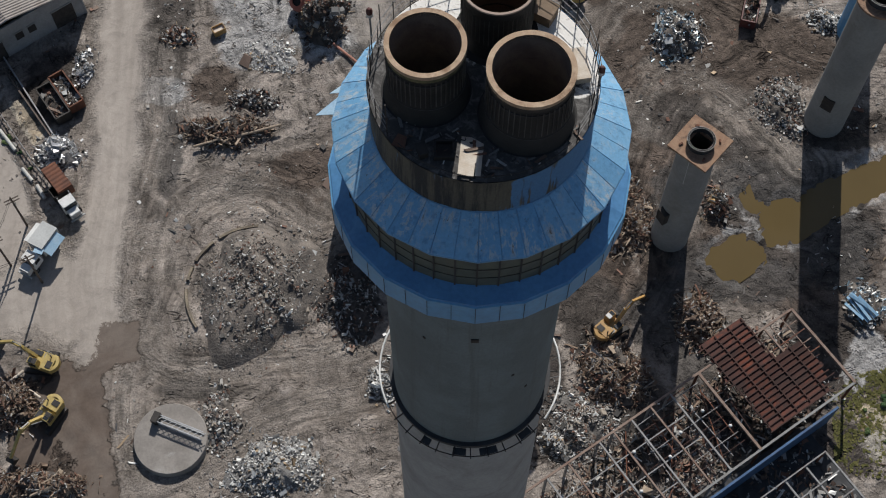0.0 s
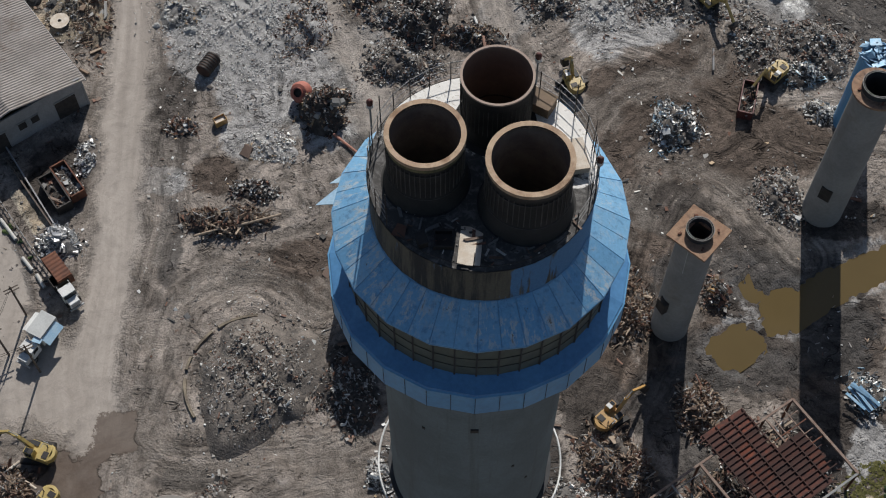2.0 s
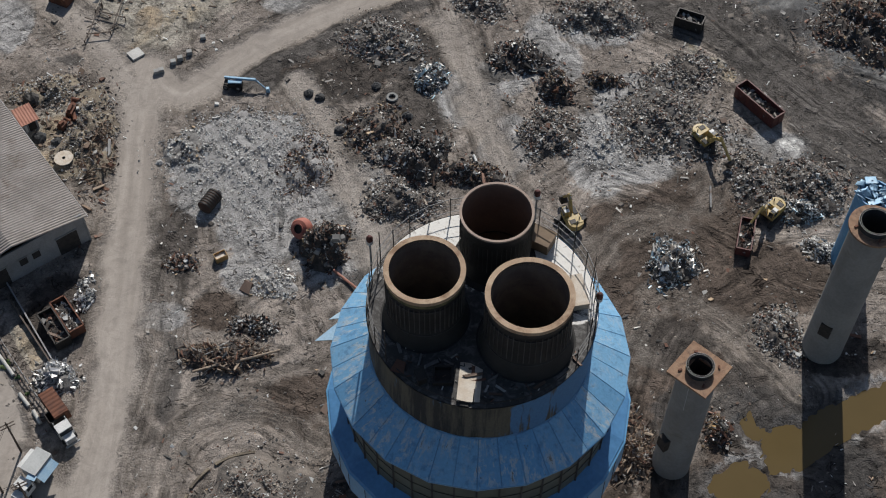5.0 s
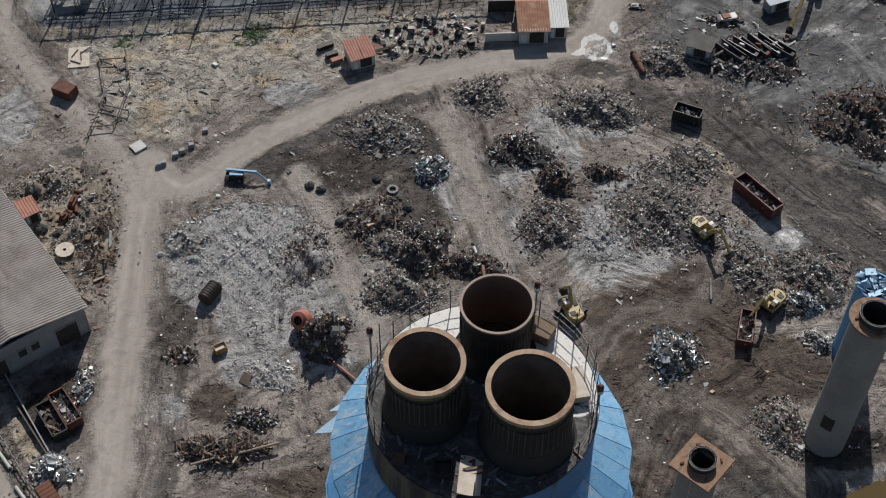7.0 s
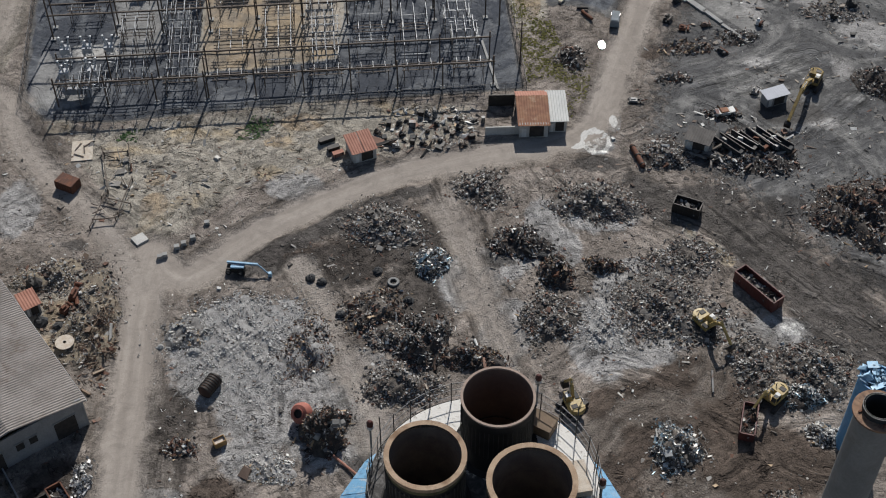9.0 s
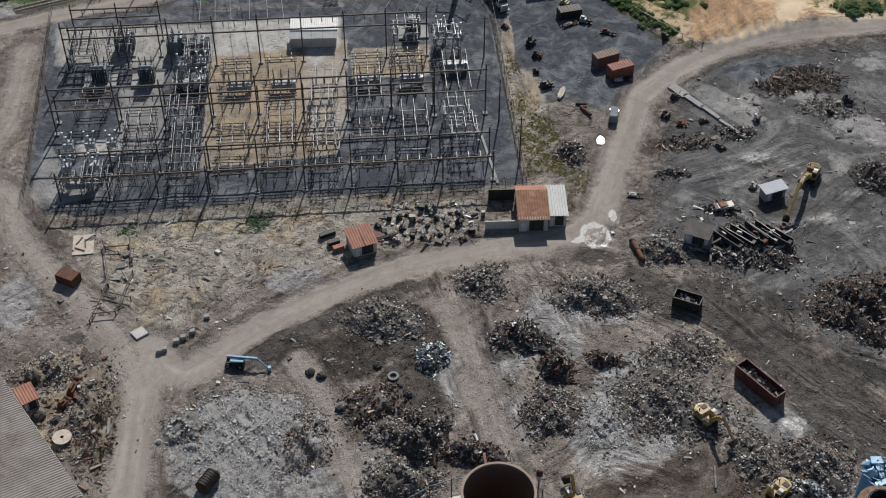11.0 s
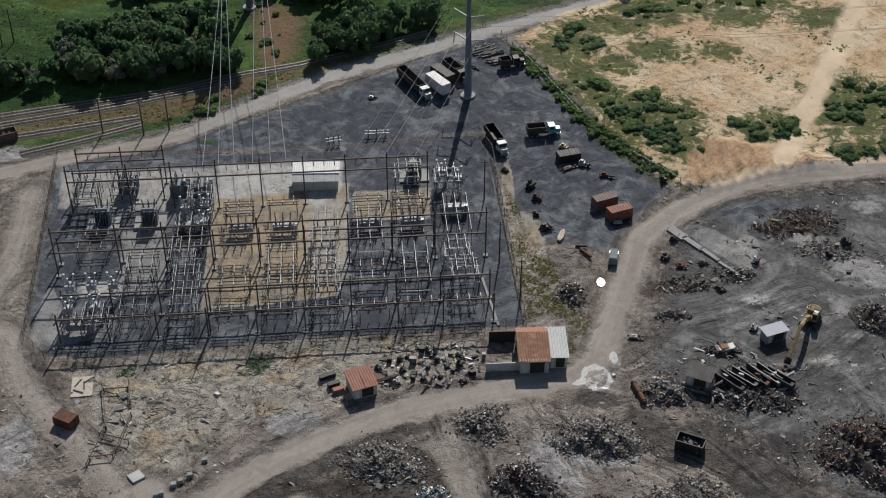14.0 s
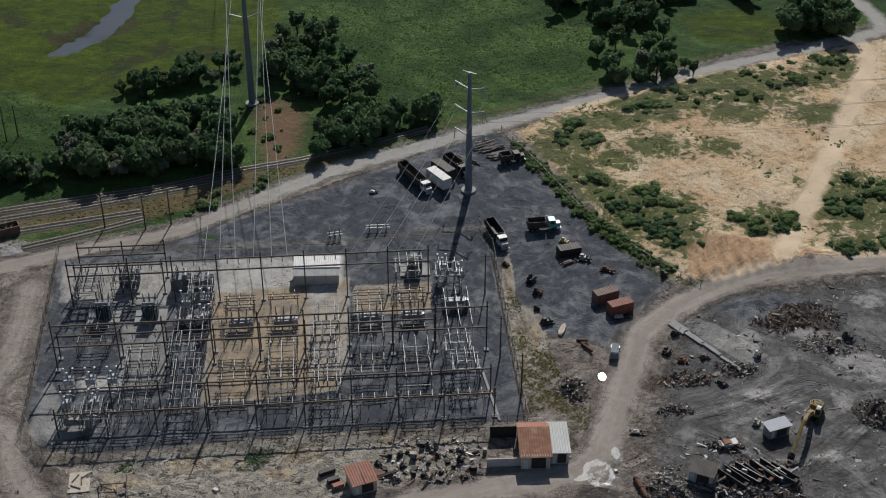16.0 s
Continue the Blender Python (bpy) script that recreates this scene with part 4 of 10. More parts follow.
    strong = n.math("MULTIPLY", rut, n.math("SUBTRACT", 1.0, n.math("MULTIPLY", on_road, 0.9)))
    c = n.mix(strong, c, n.mix(1.0, c, n.ramp(streak, (0.36, 0.38), (0.47, 0.92), (0.6, 1.5)), "MULTIPLY"))
    c = n.mix(strong, c, n.mix(1.0, c, n.ramp(tread, (0.34, 0.4), (0.46, 0.94), (0.62, 1.3)), "MULTIPLY"))
    rough_soil = n.math("SUBTRACT", 1.0, n.math("MULTIPLY", n.math("MAXIMUM", on_road, n.math("MULTIPLY", mask(coal), 0.6)), 0.75))
    torn = n.math("MULTIPLY", n.math("MULTIPLY", bare, n.math("SUBTRACT", 1.0, n.math("MULTIPLY", on_road, 0.85))), n.math("SUBTRACT", 1.0, mask(sand)))
    torn = n.math("MULTIPLY", torn, n.math("SUBTRACT", 1.0, n.math("MULTIPLY", strong, 0.7)))
    torn = n.math("MULTIPLY", torn, n.math("SUBTRACT", 1.0, n.math("MULTIPLY", mask(coal), 0.6)))
    c = n.mix(torn, c, n.mix(1.0, c, n.ramp(scuff, (0.36, 0.55), (0.47, 0.98), (0.6, 1.32)), "MULTIPLY"))
    gouge = n.math("MULTIPLY", gouge, n.math("MULTIPLY", torn, n.math("SUBTRACT", 1.0, on_road)))
    # gouges take the shade inside them as darker colour
    c = n.mix(gouge, c, n.mix(1.0, c, (0.36, 0.335, 0.32), "MULTIPLY"))
    c = n.mix(n.math("MULTIPLY", n.math("MULTIPLY", bare, rough_soil), 0.75), c, n.mix(1.0, c, n.ramp(splotch, (0.38, 0.5), (0.47, 0.98), (0.62, 1.1)), "MULTIPLY"))
    c = n.mix(n.math("MULTIPLY", rough_soil, 0.55), c, n.mix(1.0, c, n.ramp(fine, (0.32, 0.5), (0.5, 1.0), (0.7, 1.35)), "MULTIPLY"))
    c = n.mix(n.math("MULTIPLY", rough_soil, 0.45), c, n.mix(1.0, c, n.ramp(grit, (0.3, 0.5), (0.7, 1.3)), "MULTIPLY"))
    level = n.math("SUBTRACT", 1.0, n.math("MULTIPLY", n.math("MAXIMUM", on_road, n.math("MULTIPLY", mask(coal), 0.75)), 0.93))
    h = n.math("ADD", n.math("MULTIPLY", n.math("MULTIPLY", fine, level), 0.3), n.math("ADD", n.math("MULTIPLY", n.math("MULTIPLY", mid, level), 1.0), n.math("ADD", n.math("MULTIPLY", n.math("MULTIPLY", tread, strong), 0.9), n.math("MULTIPLY", n.math("MULTIPLY", scuff, torn), 0.9))))
    h = n.math("SUBTRACT", h, n.math("MULTIPLY", gouge, 0.7))
    n.bump(h, 0.55, 0.95)
    return n.done(c, 0.95, 0.0, Specular_IOR_Level=0.2)


def colour_layer(me, name, *columns):
    layer = me.color_attributes.new(name, "FLOAT_COLOR", "POINT")
    layer.data.foreach_set("color", np.stack(columns, -1).astype(np.float32).ravel())


ground_mesh = fast_mesh("ground", np.stack([PX, PY, tops], -1), quads, ground_material(), True)
colour_layer(ground_mesh, "cover", w_road, w_sand, w_coal, w_green)
colour_layer(ground_mesh, "dirt", w_ash, w_mud_shade, w_tan, w_slab)
colour_layer(ground_mesh, "ruts", side, along, np.exp(-(near / 6.5) ** 2) * np.clip((second - near - 0.6) / 2.5, 0, 1), w_brown)
colour_layer(ground_mesh, "marks", w_wet, w_dark, w_white, w_marsh)
colour_layer(ground_mesh, "growth", w_scrub, w_red, w_bank, w_scarp)
ground = tagged(new("ground", ground_mesh), "grey-brown rutted dirt yard with roads, sand and grass", "ground", kind="structure")


def water_material(name, colour, rough=0.06, ripple=0.004):
    n = Nodes(name)
    p = n.where()
    n.bump(n.noise(p, 1.5, 3), ripple)
    return n.done(n.mix(n.noise(p, 0.15, 4), colour, tuple(c * 0.8 for c in colour)), rough, 0.0, IOR=1.33)


def water(name, x, y, rx, ry, z, material, label):
    s = Shape()
    s.add([(x + rx * math.cos(a * math.pi / 16), y + ry * math.sin(a * math.pi / 16), z) for a in range(32)] + [(x, y, z)], [(a, (a + 1) % 32, 32) for a in range(32)])
    return tagged(s.put(name, material), label, "puddle", kind="structure")


muddy_water = water_material("muddy_water", (0.115, 0.083, 0.036), 0.15)
mirror_water = water_material("mirror_water", (0.12, 0.12, 0.12), 0.06, 0.0005)
for i, q in enumerate(POOL_SHORES):
    cx, cy = sum(p[0] for p in q) / len(q), sum(p[1] for p in q) / len(q)
    s = Shape().add([(cx + (x - cx) * 1.12, cy + (y - cy) * 1.12, -0.3 - 0.008 * i) for x, y in q] + [(cx, cy, -0.3 - 0.008 * i)], [(k, (k + 1) % len(q), len(q)) for k in range(len(q))])
    tagged(s.put("puddle", muddy_water), "shallow puddle of muddy brown water", "puddle", kind="structure")
s = Shape()
for (ax, ay), (bx, by) in zip(creek, creek[1:]):
    d = Vector((bx - ax, by - ay, 0)).normalized()
    o = Vector((-d.y, d.x, 0)) * 11
    if (bx, by) == creek[-1]:
        bx, by = bx + d.x * 12, by + d.y * 12
    s.add([(ax + o.x, ay + o.y, -0.7), (ax - o.x, ay - o.y, -0.7), (bx - o.x, by - o.y, -0.7), (bx + o.x, by + o.y, -0.7)], [(0, 1, 2, 3)])
tagged(s.put("creek", water_material("creek_water", (0.1, 0.12, 0.14), 0.08)), "grey tidal creek winding through the marsh", "creek", kind="structure")


# ---- the big chimney ----
TX, TY = 2.25, 41.4


def facets(s, profile, n, twist):
    """A many-sided collar with flat facets."""
    return s.lathe(profile, n, a0=twist)


# each flue: place, radius, wall, top, foot radius, brick rim or not
FLUES = ((-3.18, -0.6, 2.19, 0.27, 120.0, 2.12, 1), (2.38, -2.22, 2.37, 0.29, 120.0, 2.36, 1), (0.76, 3.2, 2.04, 0.1, 120.0, 2.0, 0))


def big_chimney():
    t = thing("chimney", TX, TY, 0, 0, "concrete chimney with a blue panelled collar and three sooty flues", "chimney")
    Shape().lathe([(6.75, 0), (6.6, 68.2)], 64).put("lower_shaft", concrete_pale, t, "pale concrete shaft", True)
    Shape().lathe([(6.55, 68.2), (6.5, 104.0)], 64).put("shaft", shaft_concrete, t, "blue-grey concrete shaft", True)
    Shape().box(-0.1, -6.52, 92.6, 0.55, 0.16, 0.5).put("vent_hole", soot_hole_black, t, "small dark square hole")
    for x, z in ((2.9, 84.0), (4.1, 79.5), (-3.6, 90.5)):
        Shape().box(x, -math.sqrt(6.5 ** 2 - x * x), z, 0.22, 0.14, 0.3, math.degrees(math.asin(x / 6.5))).put("vent_hole", soot_hole_black, t, "small dark square hole")
    # gallery round the shaft: a dark ledge, brackets, and what is left of its edge
    g = Shape().lathe([(6.5, 69.3), (6.92, 69.3), (6.92, 69.75), (6.5, 69.75)], 64, closed=True).put("gallery", soot_steel, t, "dark steel gallery")
    Shape().lathe([(7.52, 68.92), (7.6, 68.92), (7.6, 69.0), (7.52, 69.0)], 64, closed=True, a0=200, arc=140).put("gallery_edge", dark_steel, g)
    for a0, arc in ((258, 9), (276, 12), (236, 6), (305, 9)):
        Shape().lathe([(6.92, 69.05), (7.5, 68.98), (7.5, 69.04), (6.92, 69.12)], 6, closed=True, a0=a0, arc=arc).put("floor_grating", soot_steel, g)
    for i in range(32):
        a = 2 * math.pi * i / 32
        c, q = math.cos(a), math.sin(a)
        Shape().bar((6.5 * c, 6.5 * q, 69.3), (7.75 * c, 7.75 * q, 68.95), 0.09, 0.14).put("bracket", dark_steel, g)
    for a0, arc in ((147, 60), (-36, 62)):
        pts = [(7.75 * math.cos(radians(a0 + arc * i / 10)), 7.75 * math.sin(radians(a0 + arc * i / 10)), 69.9 + 0.12 * math.sin(i)) for i in range(11)]
        h = Shape().chain(pts, 0.09).put("handrail", white_paint, g, "bent white handrail")
        for x, y, z in pts[1::2]:
            Shape().bar((x, y, z), (x * 0.9, y * 0.9, 69.1), 0.06).put("rail_post", grey_steel, g)
    # lower collar: sloping roof and tall fascia
    N = 20
    tw = 16.0
    Shape().lathe([(9.4, 105.17), (9.36, 105.26), (8.2, 105.8)], N, a0=tw).put("lower_roof", blue_eave_shade, t, "blue lower roof, coloured darker for the shade under the eave")
    Shape().lathe([(6.5, 103.0), (9.25, 103.0), (9.25, 102.8), (9.5, 102.8), (9.5, 105.12), (9.4, 105.17)], N, a0=tw).put("fascia", blue_fascia, t, "faded blue fascia panels")
    for i in range(2 * N):
        a = radians(tw + 180 / N * i)
        r = 9.52 if i % 2 == 0 else 9.52 * math.cos(math.pi / N)
        Shape().bar((r * math.cos(a), r * math.sin(a), 102.8), (r * math.cos(a), r * math.sin(a), 105.1), 0.03).put("panel_seam", dark_steel, t)
    # band of dark panels
    band = Shape().lathe([(8.25, 105.6), (8.25, 110.0)], 2 * N, a0=tw).put("panel_band", band_green, t, "dark olive panels under the eave")
    for i in range(2 * N):
        a = radians(tw + 180 / N * i)
        c, q = 8.28 * math.cos(a), 8.28 * math.sin(a)
        Shape().bar((c, q, 105.7), (c, q, 110.0), 0.1).put("mullion", soot_steel, band)
    for z in (106.8, 107.9):
        Shape().lathe([(8.26, z), (8.285, z), (8.285, z + 0.05), (8.26, z + 0.05)], 2 * N, a0=tw, closed=True).put("transom", soot_steel, band)
    # upper roof: one panel after another
    roof = Shape().lathe([(8.3, 109.95), (8.84, 110.1), (8.9, 110.3), (6.5, 112.05)], N, a0=tw).put("upper_roof", blue_paint, t, "weathered blue sheet roof with bare patches")
    for i in range(N):
        for k in (0, 1):
            a, b = radians(tw + 360 / N * i), radians(tw + 360 / N * (i + 1))
            u = 0.012 + 0.5 * k, 0.495 + 0.493 * k
            pts = []
            for r, z in ((8.86, 110.37), (6.62, 112.0)):
                for v in (u if r > 8 else u[::-1]):
                    p = Vector((math.cos(a), math.sin(a), 0)).lerp(Vector((math.cos(b), math.sin(b), 0)), v) * r
                    pts.append((p.x, p.y, z))
            low = [(x, y, z - 0.05) for x, y, z in pts]
            Shape().add(pts + low, [(0, 1, 2, 3), (4, 7, 6, 5), (0, 4, 5, 1), (1, 5, 6, 2), (2, 6, 7, 3), (3, 7, 4, 0)]).put("roof_panel", blue_panels, roof)
    for x, y, a, w in ((-8.75, 1.5, 172, 1.05), (-8.4, 2.9, 158, 0.7)):
        c, q = math.cos(radians(a)), math.sin(radians(a))
        flap = [(x - 0.3 * c + 0.9 * q * w, y - 0.3 * q - 0.9 * c * w, 110.2), (x - 0.3 * c - 0.5 * q * w, y - 0.3 * q + 0.5 * c * w, 110.25), (x + 1.1 * c * w, y + 1.1 * q * w - 0.5, 109.75)]
        Shape().add(flap + [(u, v, h - 0.05) for u, v, h in flap], [(0, 1, 2), (5, 4, 3), (0, 3, 4, 1), (1, 4, 5, 2), (2, 5, 3, 0)]).put("loose_panel", loose_blue, roof, "loose pale blue sheet bent out from the eave")
    # stained drum, deck and what stands on it
    Shape().lathe([(6.5, 112.0), (6.45, 115.3), (6.55, 115.3), (6.55, 115.42)], 64).put("drum", stained_drum, t, "stained concrete drum", True)
    s = Shape()
    for i in range(96):
        for k in range(44):
            ring = [((k + d) * 6.5 / 44, 2 * math.pi * (i + e) / 96) for d, e in ((0, 0), (1, 0), (1, 1), (0, 1))]
            quad = [(q * math.cos(b), q * math.sin(b), 115.42) for q, b in ring]
            mx, my = sum(p[0] for p in quad) / 4, sum(p[1] for p in quad) / 4
            if all(math.hypot(mx - x, my - y) > r + 0.04 for x, y, r, *_ in FLUES):
                s.add(quad, [(0, 1, 2, 3)])
    Shape().lathe([(6.2, 115.2), (6.5, 115.2), (6.5, 115.42)], 64).put("deck_edge", sooty_deck, s.put("deck", sooty_deck, t, "whitish deck dark with soot"))
    for x, y, r, thick, top, base, tan in FLUES:
        f = Shape().lathe([(r - thick + 0.05, top - 0.02), (r - 0.06, top - 0.02), (r - 0.06, top - 0.5), (r - 0.1, top - 0.6), (base - 0.05, 117.3), (base + 0.08 * tan, 116.7), (base + 0.32 * tan, 115.4)], 64, x, y).put("flue", flue_soot, t, "sooty black flue", True)
        Shape().lathe([(r - thick, 96.0), (r - thick, top - 0.02), (r - thick + 0.05, top - 0.02)], 64, x, y).put("lining", flue_lining if tan else flue_brown, f, "brown sooty lining", True)
        if tan:
            Shape().lathe([(r - thick, top), (r + 0.02, top), (r + 0.02, top - 0.28), (r - thick, top - 0.28)], 64, x, y, closed=True).put("rim", rim_tan, f, "tan brick rim", True)
            Shape().lathe([(r - 0.03, top - 0.62), (r, top - 0.28)], 64, x, y).put("moss_ring", moss_band if x < 0 else soot_hole_black, f, "", True)
        else:
            Shape().lathe([(r - thick - 0.02, top), (r + 0.02, top), (r + 0.02, top - 0.12), (r - thick - 0.02, top - 0.12)], 64, x, y, closed=True).put("rim", flue_steel, f, "thin brown metal rim", True)
        Shape().lathe([(0.0, 96.1), (r - thick, 96.1)], 40, x, y).put("flue_floor", flue_lining, f)
        Shape().lathe([(base - 0.1, 115.43), (base + 0.4, 115.43), (base + 0.4, 115.46), (base - 0.1, 115.5)], 48, x, y).put("skirt", flue_soot, f)
        for i in range(48):
            a = 2 * math.pi * i / 48
            c, q = math.cos(a), math.sin(a)
            Shape().bar((x + (r - 0.02) * c, y + (r - 0.02) * q, 119.2), (x + (base + 0.02) * c, y + (base + 0.02) * q, 116.9), 0.045).put("stave", stave_soot, f)
        for z in (116.7, 118.9) if tan else ():
            rr = base + 0.05 if z < 117 else r - 0.06
            Shape().lathe([(rr, z), (rr + 0.04, z), (rr + 0.04, z + 0.07), (rr, z + 0.07)], 48, x, y, closed=True).put("hoop", soot_steel, f)
    # railing on the deck edge, missing at the front
    ring = [(6.4 * math.cos(radians(a)), 6.4 * math.sin(radians(a))) for a in range(-38, 219, 12)]
    rail = Shape().chain([(x, y, 117.2) for x, y in ring], 0.03, 5).put("railing", grey_steel, t, "thin steel railing")
    for z in (116.0, 116.6):
        Shape().chain([(x, y, z) for x, y in ring], 0.025, 5).put("mid_rail", grey_steel, rail)
    for i, a in enumerate(range(-38, 219, 12)):
        c, q = 6.4 * math.cos(radians(a)), 6.4 * math.sin(radians(a))
        Shape().bar((c, q, 115.4), (c, q, 117.3 + (1.3 if i % 5 == 1 else 0)), 0.06).put("rail_post", dark_steel, rail)
    low = Shape()
    low.chain([(6.35 * math.cos(radians(a)), 6.35 * math.sin(radians(a)), 115.75 + 0.05 * math.sin(a)) for a in range(222, 325, 8)], 0.03, 5)
    low.put("kerb_rail", dark_steel, t, "low bent rail at the deck edge")
    for x, y, h in ((-6.3, 0.6, 3.0), (-5.9, 1.9, 2.6), (6.2, 1.3, 3.0), (6.3, 0.2, 2.2), (-0.6, -6.2, 1.6)):
        Shape().tube((x, y, 115.4), (x + 0.05, y, 115.4 + h), 0.035, 0.02, 6).put("lightning_rod", dark_steel, t, "thin dark lightning rod")
    hatch = Shape()
    for dx, dy, sx, sy in ((0, -0.5, 1.1, 0.1), (0, 0.5, 1.1, 0.1), (-0.5, 0, 0.1, 0.9), (0.5, 0, 0.1, 0.9)):
        hatch.box(-2.2 + dx, -4.6 + dy, 115.6, sx, sy, 0.4)
    hatch.put("hatch", dark_steel, t, "open square roof hatch")
    Shape().box(-2.2, -4.6, 115.46, 0.9, 0.9, 0.02).put("hatch_hole", soot_hole_black, t)
    for x, y in ((-6.3, 2.8), (6.3, -1.0), (3.2, 6.0)):
        b = Shape().tube((x, y, 115.4), (x, y, 117.6), 0.06, n=6).put("warning_lamp", grey_steel, t, "red and white warning lamp on a pipe")
        Shape().lathe([(0.02, 117.6), (0.2, 117.6), (0.2, 117.85), (0.02, 117.85)], 12, x, y).put("lamp_base", white_paint, b)
        Shape().lathe([(0.19, 117.85), (0.19, 118.1), (0.1, 118.25), (0.0, 118.28)], 12, x, y).put("lamp_dome", red_paint, b, "", True)
    return t


def panel_paint():
    n = Nodes("blue_roof_panels")
    p = n.where()
    r = n.t.nodes.new("ShaderNodeObjectInfo").outputs["Random"]
    c = n.mix(r, (0.155, 0.37, 0.6), (0.23, 0.46, 0.67))
    s = n.node("ShaderNodeSeparateXYZ", Vector=p)
    dx, dy = n.math("SUBTRACT", s.outputs["X"], TX), n.math("SUBTRACT", s.outputs["Y"], TY)
    way = n.math("ARCTAN2", dy, dx)
    out = n.math("SQRT", n.math("ADD", n.math("MULTIPLY", dx, dx), n.math("MULTIPLY", dy, dy)))
    v = n.node("ShaderNodeCombineXYZ", X=n.math("MULTIPLY", way, 16.0), Y=n.math("MULTIPLY", out, 0.9))
    scraped = n.noise(v.outputs["Vector"], 1.0, 8, 0.78, 0.3)
    where_worn = n.step(n.noise(p, 0.32, 3, 0.5), 0.42, 0.62)
    bare = n.math("ADD", n.noise(p, 1.1, 6, 0.72, 0.5), n.math("MULTIPLY", r, 0.06))
    down = n.noise(n.where((2.2, 2.2, 0.5)), 1.0, 5, 0.7)
    c = n.mix(n.math("MULTIPLY", n.step(down, 0.5, 0.66), 0.5), c, (0.07, 0.17, 0.33))
    c = n.mix(n.math("MULTIPLY", n.step(bare, 0.58, 0.68), 0.6), c, (0.34, 0.46, 0.58))
    c = n.mix(n.math("MULTIPLY", n.step(scraped, 0.51, 0.57), where_worn), c, (0.46, 0.53, 0.58))
    c = n.mix(n.math("MULTIPLY", n.step(scraped, 0.6, 0.65), where_worn), c, (0.2, 0.15, 0.1))
    c = n.mix(n.step(n.noise(p, 2.7, 5, 0.75), 0.64, 0.72), c, (0.09, 0.08, 0.06))
    fine = n.noise(p, 6.0, 3)
    c = n.mix(0.3, c, n.ramp(fine, (0.3, 0.6), (0.7, 1.1)), "MULTIPLY")
    n.bump(fine, 0.01)
    return n.done(c, n.math("ADD", n.math("MULTIPLY", fine, 0.25), 0.28))


def deck_paint():
    """White deck with soot blown towards the yard side and round the flues."""
    n = Nodes("sooty_deck")
    p = n.where()
    s = n.node("ShaderNodeSeparateXYZ", Vector=p)
    toward = n.math("MULTIPLY", n.math("SUBTRACT", TY + 1.2, s.outputs["Y"]), 0.085)
    across = n.math("MULTIPLY", n.math("SUBTRACT", TX + 3.0, s.outputs["X"]), 0.03)
    soot = n.step(n.math("ADD", n.noise(p, 0.7, 7, 0.68, 0.5), n.math("ADD", toward, across)), 0.52, 0.62)
    c = n.mix(n.noise(p, 1.4, 5, 0.6), (0.8, 0.79, 0.76), (0.62, 0.6, 0.56))
    c = n.mix(n.math("MULTIPLY", n.step(n.noise(p, 2.4, 6, 0.7, 0.6), 0.55, 0.66), 0.8), c, (0.3, 0.27, 0.23))
    c = n.mix(soot, c, n.mix(n.step(n.noise(p, 1.6, 6, 0.7, 0.8), 0.45, 0.68), (0.05, 0.047, 0.045), (0.15, 0.145, 0.14)))
    n.bump(n.noise(p, 6.0, 4), 0.02)
    return n.done(c, 0.85)


def drum_paint():
    n = Nodes("stained_drum")
    p = n.where()
    streaks = n.noise(n.where((1.6, 1.6, 0.12)), 1.0, 5, 0.7)
    c = n.mix(n.step(streaks, 0.42, 0.6), (0.11, 0.1, 0.075), (0.03, 0.03, 0.03))
    east = n.math("MULTIPLY", n.math("SUBTRACT", n.node("ShaderNodeSeparateXYZ", Vector=p).outputs["X"], TX + 1.5), 0.05)
    c = n.mix(n.step(n.math("ADD", n.noise(n.where((0.9, 0.9, 0.15)), 1.0, 4, 0.6), n.math("MINIMUM", n.math("MAXIMUM", east, -0.1), 0.2)), 0.5, 0.58), c, (0.08, 0.2, 0.38))
    fine = n.noise(p, 7.0, 4)
    c = n.mix(0.4, c, n.ramp(fine, (0.3, 0.5), (0.7, 1.1)), "MULTIPLY")
    n.bump(fine, 0.02)
    return n.done(c, 0.85)


def shaft_paint():
    n = Nodes("shaft_concrete")
    p = n.where()
    s = n.node("ShaderNodeSeparateXYZ", Vector=p)
    lifts = n.math("PINGPONG", s.outputs["Z"], 1.15)
    c = n.mix(n.step(n.noise(p, 0.2, 5, 0.6), 0.36, 0.64), (0.165, 0.2, 0.208), (0.13, 0.155, 0.16))
    runs = n.noise(n.where((1.1, 1.1, 0.05)), 1.0, 6, 0.7)
    c = n.mix(n.math("MULTIPLY", n.step(runs, 0.52, 0.66), 0.5), c, (0.11, 0.118, 0.115))
    c = n.mix(n.math("MULTIPLY", n.step(n.math("SUBTRACT", 0.05, lifts), 0.0, 0.05), 0.3), c, (0.13, 0.14, 0.14))
    c = n.mix(n.step(n.noise(p, 0.7, 7, 0.75, 0.6), 0.66, 0.74), c, (0.12, 0.115, 0.105))
    fine = n.noise(p, 5.0, 4, 0.7)
    c = n.mix(0.4, c, n.ramp(fine, (0.3, 0.6), (0.7, 1.15)), "MULTIPLY")
    n.bump(fine, 0.02)
    return n.done(c, 0.85)


shaft_concrete = shaft_paint()
blue_panels, stained_drum, sooty_deck = panel_paint(), drum_paint(), deck_paint()
flue_soot = surface("flue_soot", (0.032, 0.03, 0.029), (0.02, 0.019, 0.018), 0.9, 0.85, stain=(0.06, 0.054, 0.048), amount=0.28, relief=0.02)
flue_brown = surface("flue_brown", (0.2, 0.135, 0.1), (0.14, 0.095, 0.075), 0.5, 0.85, stain=(0.09, 0.065, 0.055), amount=0.35, relief=0.01)
